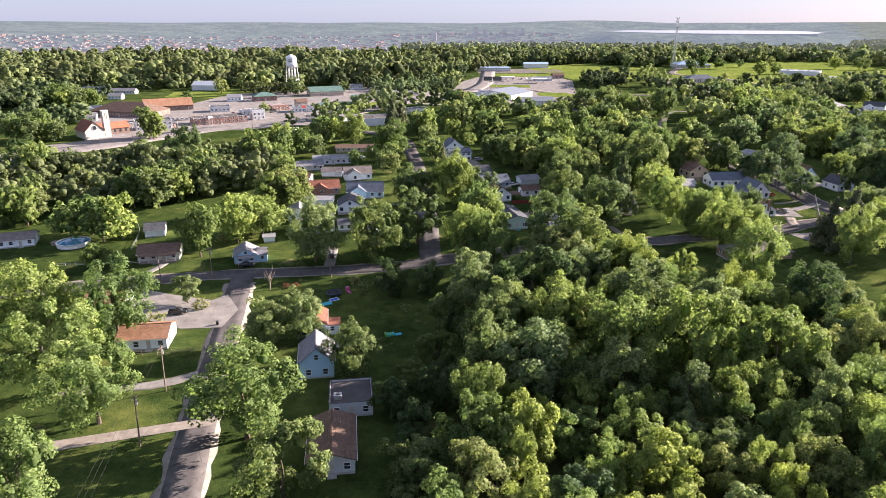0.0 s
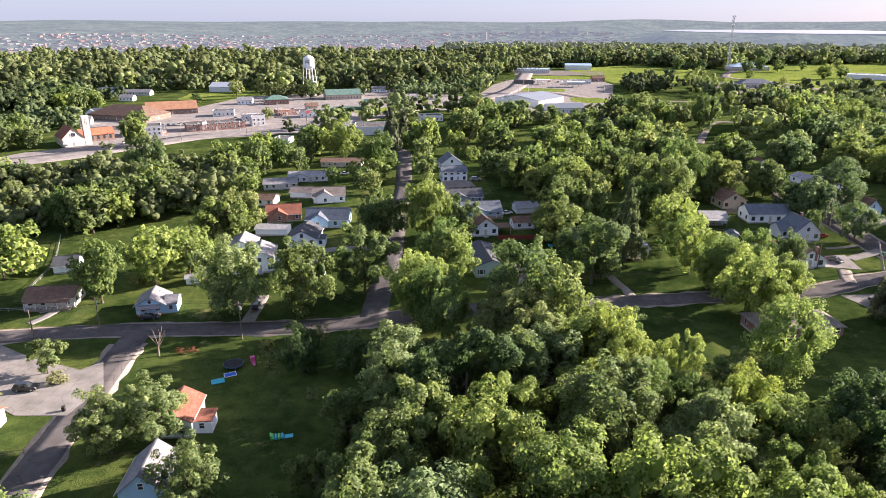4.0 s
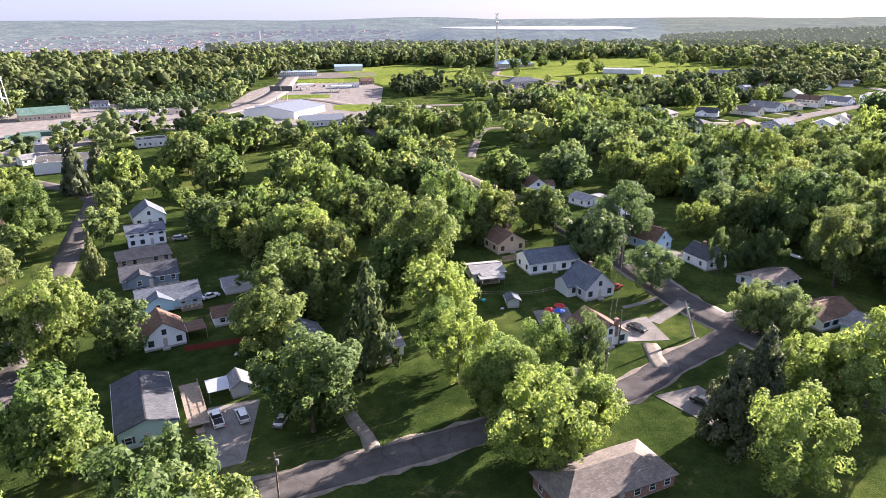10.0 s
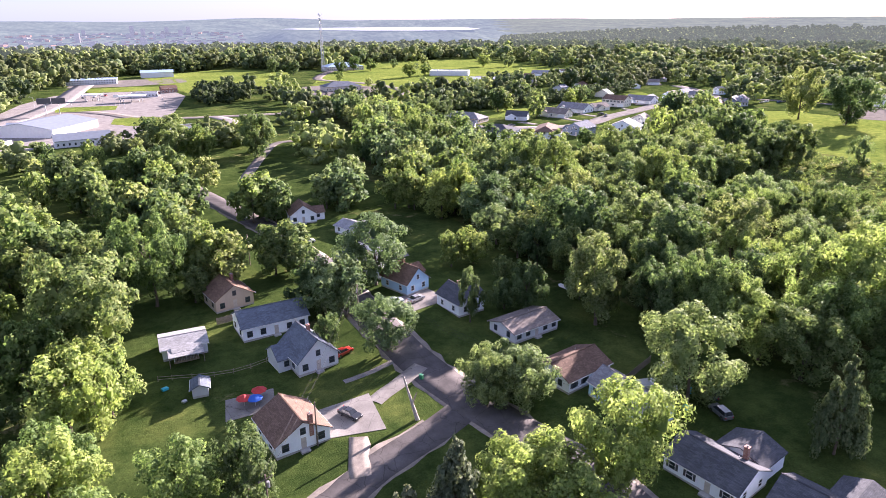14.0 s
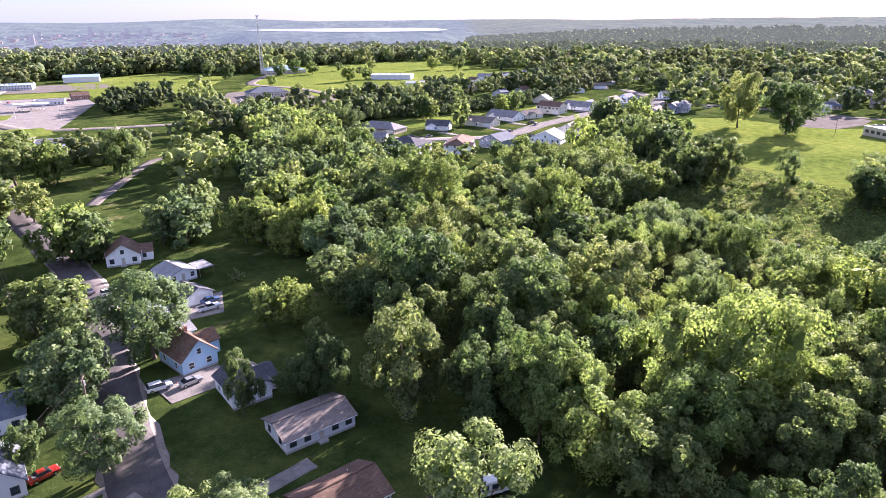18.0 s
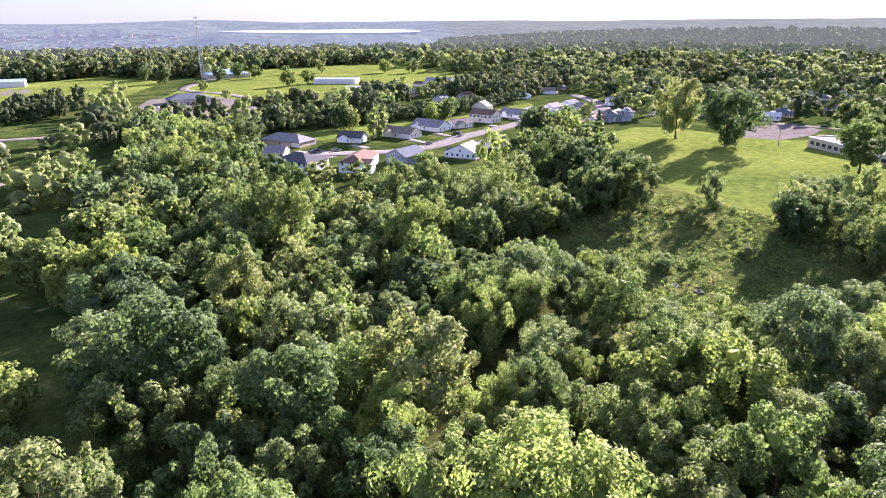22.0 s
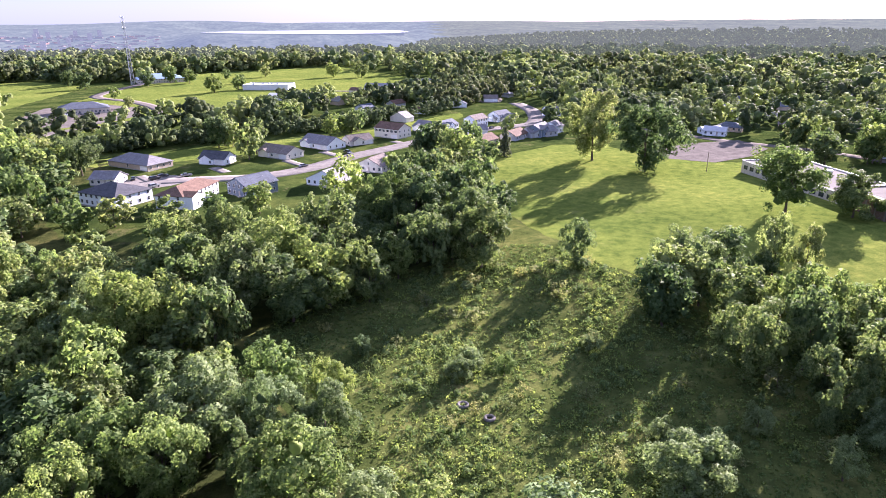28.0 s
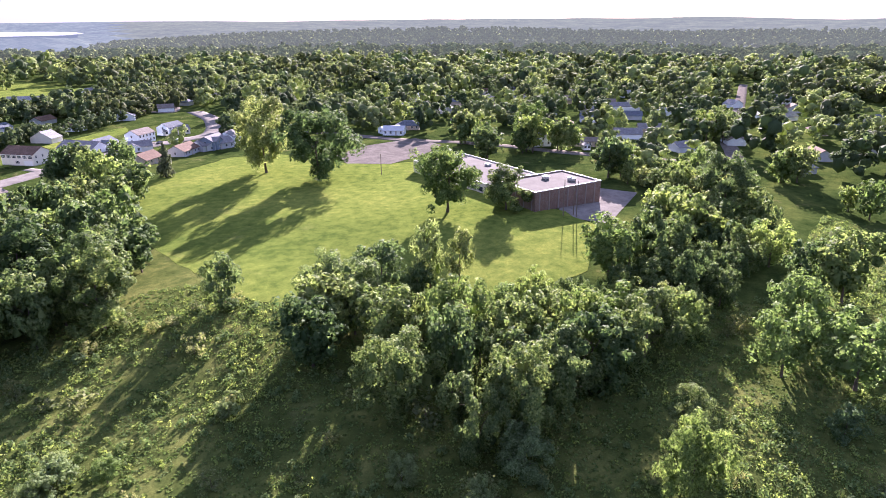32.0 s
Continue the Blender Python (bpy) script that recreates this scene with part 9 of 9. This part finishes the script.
# ---- small things in the yards and the meadow ----
def old_tyre(x, y, r):
    """A big worn tyre lying flat in the weeds."""
    bm = bmesh.new()
    n, k = 28, 10
    rings = []
    for i in range(n):
        a = 2 * math.pi * i / n
        tread = 0.3 + 0.015 * (i % 2)
        rings.append([bm.verts.new(((r + tread * math.cos(b)) * math.cos(a), (r + tread * math.cos(b)) * math.sin(a), 0.32 + 0.3 * math.sin(b)))
                      for b in (2 * math.pi * j / k for j in range(k))])
    for i in range(n):
        p, q = rings[i], rings[(i + 1) % n]
        for j in range(k):
            bm.faces.new((p[j], q[j], q[(j + 1) % k], p[(j + 1) % k]))
    o = tagged(new("old_tyre", bm_mesh("old_tyre", bm, plain("weathered_tyre_rubber", (0.16, 0.15, 0.14), 0.85, 0, 3, 0.25))), "large weathered grey tyre lying in the weeds", "tyre", "old tyres")
    o.matrix_basis = on_land(x, y, 20)


old_tyre(332.2, 278.6, 0.85)
old_tyre(334.1, 272.6, 0.8)
mat = empty("goal_panel", on_land(-30.5, 167.6, 30), "blue plastic panel with a pale frame lying on the grass", "panel")
part("panel", box(-1.2, -0.8, 0.05, 1.2, 0.8, 0.12, 0.03), M_BLUE, mat)
for a in ((-1.3, -0.9, 1.3, -0.8), (-1.3, 0.8, 1.3, 0.9), (-1.3, -0.8, -1.2, 0.8), (1.2, -0.8, 1.3, 0.8)):
    part("frame_bar", box(a[0], a[1], 0.03, a[2], a[3], 0.16, 0.02), M_TRIM, mat)
LEAF["r"] = foliage("red_brown_leaves", (0.11, 0.045, 0.03), (0.19, 0.075, 0.05), (0.28, 0.12, 0.08), 0.4)
STYLE["r"], KIND["r"] = STYLE["b"], ("red_shrub", "low red-brown leafy shrub on the lawn")
for sx, sy, sr, sh, sk in ((-45.5, 175.9, 1.7, 1.7, "r"), (-43.2, 176.6, 1.3, 1.4, "r"), (-19.9, 176.7, 2.2, 4.5, "b"), (-14.9, 180.9, 2.6, 5.0, "b"), (-15.8, 186.0, 2.0, 3.8, "b"), (-26, 181, 1.5, 2.2, "b"), (323.6, 305.4, 2.6, 4.6, "g"), (341, 292.3, 2.2, 3.6, "g"), (344.6, 283.5, 2.5, 4.8, "l"), (368.6, 285.2, 1.6, 2.6, "w"),
                          (357.2, 245.8, 3.0, 4.4, "g"), (358.9, 321.4, 1.8, 2.6, "g"), (372, 327, 2.6, 3.0, "b"), (378, 318, 2.0, 2.2, "b")):
    tree(sx, sy, sr, sh, sk)
vehicle("suv", -36.6, 201.3, 98, "black", "dark off-roader parked on a shaded drive")
ribbon("pavement_23", [(-36, 193), (-36.6, 200), (-37.5, 209)], 3.6, M_CONCRETE, "shaded concrete drive beside the house", "drive", 0.085, 0.3)
stop = empty("stop_sign", on_land(-53.5, 181.5, 100), "red octagonal road sign on a steel post", "road sign")
part("post", tube((0, 0, -0.3), (0, 0, 2.6), 0.035, 0.035, 6), M_STEEL, stop)
plate = bmesh.new()
bmesh.ops.create_cone(plate, cap_ends=True, segments=8, radius1=0.4, radius2=0.4, depth=0.03, matrix=pose(0, -0.05, 2.35, 90, 22.5, 0))
part("plate", plate, plain("red_sign_paint", (0.5, 0.03, 0.03), 0.4), stop)


# ---- woods too far to count ----
def woods(name, spots, tris, material, label, seed):
    """Many far trees in one mesh: each a low, uneven crown of leaf masses."""
    rng = np.random.RandomState(seed)
    pr = random.Random(seed)
    protos = [crown_arrays(pr, tris, 9, 0.5 * (24.0 / tris) ** 0.5, 0.56, 0.44, "round", 2) for _ in range(6)]
    bodies = [lump(p[2], 0.44, 0.75) if tris > 300 else lump(p[2][::2], 0.44, 1.05) if tris > 40 else lump(p[2][::3], 0.44, 1.5) for p in protos]
    vs, fs, ns, base = [], [], [], 0
    xs, ys = np.array([s[0] for s in spots]), np.array([s[1] for s in spots])
    zs = land(xs, ys)
    for i, (x, y, r, high) in enumerate(spots):
        a = rng.rand() * 6.28
        c, s = math.cos(a), math.sin(a)
        for v, f, nm in ((protos[i % 6][0], protos[i % 6][1], protos[i % 6][3]), bodies[i % 6]):
            vs.append(np.column_stack([(v[:, 0] * c - v[:, 1] * s) * r + x, (v[:, 0] * s + v[:, 1] * c) * r + y, v[:, 2] * high + zs[i] - 0.3]))
            ns.append(np.column_stack([nm[:, 0] * c - nm[:, 1] * s, nm[:, 0] * s + nm[:, 1] * c, nm[:, 2]]))
            fs.append(f + base)
            base += len(v)
    return tagged(new(name, raw_mesh(name, np.vstack(vs), np.vstack(fs), material, np.vstack(ns))), label, "woods", kind="stuff")


OPEN = [
    [(155, 790), (240, 780), (262, 680), (300, 870), (330, 960), (300, 1010), (240, 1120), (110, 1060), (40, 1010), (15, 700), (-40, 600), (40, 520), (180, 540), (225, 625)],
    [(-330, 280), (-200, 345), (-165, 400), (-120, 440), (-80, 480), (-30, 560), (20, 640), (20, 700), (-60, 690), (-150, 690), (-270, 690), (-360, 660), (-300, 480), (-230, 420)],
    [(225, 620), (300, 648), (400, 686), (470, 738), (640, 800), (640, 1160), (420, 1120), (345, 1020), (290, 880), (250, 700)],
    [(260, 410), (300, 395), (420, 455), (600, 600), (640, 660), (540, 640), (430, 580), (270, 560)],
    [(380, 290), (440, 250), (500, 260), (560, 270), (620, 330), (600, 440), (520, 520), (420, 455), (390, 360)],
    [(300, 320), (390, 340), (440, 250), (620, 215), (560, 120), (380, 130), (330, 250)],
]


def far_spots(n, r0, r1, a0, a1, rmin, rmax, seed, thin=0.0, gap=0.0):
    rng = np.random.RandomState(seed)
    d = np.sqrt(rng.rand(n * 2) * (r1 * r1 - r0 * r0) + r0 * r0)
    a = np.radians(a0 + (a1 - a0) * rng.rand(n * 2))
    x, y = 150 + d * np.sin(a), 250 + d * np.cos(a)
    ok = np.ones(len(x), bool)
    for p in OPEN:
        ok &= ~inside(p, x, y)
    if thin:
        ok &= (np.sin(x * 0.021 + np.sin(y * 0.017) * 2) * np.cos(y * 0.024 + 1) > thin - 1.0)
    x, y = x[ok][:n], y[ok][:n]
    r = rmin + (rmax - rmin) * rng.rand(len(x))
    return [(float(p), float(q), float(s), float(s * (1.5 + 0.5 * ((p * 7.3) % 1)))) for p, q, s in zip(x, y, r)]


M_FARLEAF = foliage("far_leaves", (0.08, 0.105, 0.04), (0.135, 0.17, 0.062), (0.21, 0.245, 0.095), 0.45, 0.7)


def poly_spots(poly, gap, rmin, rmax, seed):
    """Close-set trees over an outline."""
    rng = np.random.RandomState(seed)
    xs, ys = [p[0] for p in poly], [p[1] for p in poly]
    x, y = np.meshgrid(np.arange(min(xs), max(xs), gap), np.arange(min(ys), max(ys), gap))
    x, y = x.ravel() + rng.uniform(-0.45, 0.45, x.size) * gap, y.ravel() + rng.uniform(-0.45, 0.45, x.size) * gap
    ok = inside(poly, x, y)
    r = rmin + (rmax - rmin) * rng.rand(ok.sum())
    return [(float(p), float(q), float(s), float(s * (1.35 + 0.95 * ((p * 7.3) % 1)))) for p, q, s in zip(x[ok], y[ok], r)]


RIDGE = [(-620, 520), (-480, 600), (-400, 690), (-330, 690), (-270, 705), (-200, 730), (-60, 735), (-10, 790), (20, 900), (60, 960), (110, 1080), (80, 1250), (-250, 1260), (-700, 1150), (-900, 700)]
RIDGE_EAST = [(110, 1065), (240, 1125), (325, 1030), (430, 1140), (650, 1180), (640, 1260), (380, 1240), (100, 1200)]
CLUMPS = [[(150, 690), (185, 700), (200, 740), (190, 800), (160, 780)], [(-420, 470), (-330, 560), (-310, 640), (-420, 640), (-560, 520)], [(-310, 415), (-255, 425), (-235, 455), (-300, 480)],
          [(-60, 640), (-20, 660), (0, 700), (-30, 720), (-75, 690)], [(-190, 630), (-150, 635), (-125, 650), (-160, 675), (-200, 660)], [(80, 500), (150, 495), (175, 520), (140, 545), (95, 530)],
          [(20, 470), (60, 470), (55, 515), (20, 520)], [(170, 440), (200, 440), (205, 500), (180, 495)], [(545, 640), (640, 690), (700, 790), (620, 770), (480, 720), (520, 690)]]
M_TONES = [foliage("far_leaves", scaled((0.112, 0.14, 0.075), k), scaled((0.155, 0.185, 0.095), k), scaled((0.212, 0.24, 0.125), k), 0.48, 0.75) for k in (0.72, 1.0, 1.25, 1.5)]
for i, p in enumerate(CLUMPS):
    woods("tree_clump", poly_spots(p, 9.5, 4.5, 7.5, 50 + i), 260, M_TONES[i % 4], "clump of leafy green trees beyond the houses", 60 + i)
for i in range(4):
    woods("woods", poly_spots(RIDGE, 16.0, 5.5, 14.0, 41)[i::4], 240, M_TONES[max(0, i - 1)], "dense green woods along the ridge", 42 + i)
    woods("woods", poly_spots(RIDGE_EAST, 15.0, 5.5, 12.5, 43)[i::4], 240, M_TONES[max(0, i - 1)], "dense green woods behind the fields", 46 + i)
mid = [s for s in far_spots(2600, 300, 800, -62, 105, 6.2, 12.0, 21, 0.45) if all((s[0] - a) ** 2 + (s[1] - b) ** 2 > (0.5 * (s[2] + c)) ** 2 for a, b, c in TREES)
       and not (-175 < s[0] < 205 and 190 < s[1] < 430) and not inside(RIDGE, np.array(s[0]), np.array(s[1]))]
LANES_FAR = np.vstack([smooth_line(p, 8.0) for p in ([(545, 540), (572, 500), (584, 424), (600, 366), (629, 259)], [(629, 259), (688, 278), (756, 291), (884, 317), (1040, 350)], [(470, 820), (575, 700), (590, 655), (640, 740), (700, 860)],
                       [(424, 507), (497, 523), (545, 540), (600, 640)])])


def spaced(spots, keep):
    """Thins trees so that crowns stand apart and houses and streets keep clear."""
    got = np.zeros((0, 3))
    hs = np.array(HOUSES)
    out = []
    for x, y, r, high in spots:
        if len(got) and np.any(np.hypot(got[:, 0] - x, got[:, 1] - y) < keep * (got[:, 2] + r)):
            continue
        if np.min(np.hypot(LANES_FAR[:, 0] - x, LANES_FAR[:, 1] - y)) < 5 + 0.5 * r or np.any(np.hypot(hs[:, 0] - x, hs[:, 1] - y) < 0.45 * hs[:, 2] + 0.55 * r):
            continue
        got = np.vstack([got, (x, y, r)])
        out.append((x, y, r, high))
    return out


for i, tone in enumerate(M_TONES):
    woods("woods", spaced(mid, 0.74)[i::4], 800, tone, "leafy trees among houses, too many to count", 31 + i)
far_crowns = spaced(far_spots(4200, 760, 1500, -10, 105, 8.0, 14.0, 22, 0.3), 0.5)
near_crowns = [c for c in far_crowns if math.hypot(c[0] - 150, c[1] - 250) < 1150]
for i, tone in enumerate(M_TONES):
    woods("woods", near_crowns[i::4], 260, tone, "broad wooded ridge of green crowns", 37 + i)
for i, (p, g) in enumerate((([(276, 566), (340, 570), (430, 576), (530, 622), (545, 640), (420, 600), (340, 590), (278, 588)], 7.0), ([(-200, 290), (-165, 318), (-130, 350), (-95, 345), (-72, 290), (-96, 268), (-126, 250), (-200, 245)], 10.0))):
    woods("tree_belt", poly_spots(p, g, 0.5 * g, 0.82 * g, 90 + i), 700, M_TONES[1], "dense belt of leafy green trees", 70 + i)
# a weak grey-green glow on these crowns paints in their haze
M_HAZE_NEAR = far_haze_mat("hazy_woodland_crowns", (0.15, 0.18, 0.075), (0.42, 0.44, 0.36), 0.03, 0.06)
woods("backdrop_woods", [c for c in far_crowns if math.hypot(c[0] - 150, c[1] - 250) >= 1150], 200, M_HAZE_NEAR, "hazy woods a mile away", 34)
# further out the crowns emit more, as thicker haze
M_HAZELEAF = far_haze_mat("hazy_far_crowns", (0.1, 0.12, 0.05), (0.42, 0.43, 0.34), 0.07, 0.05)
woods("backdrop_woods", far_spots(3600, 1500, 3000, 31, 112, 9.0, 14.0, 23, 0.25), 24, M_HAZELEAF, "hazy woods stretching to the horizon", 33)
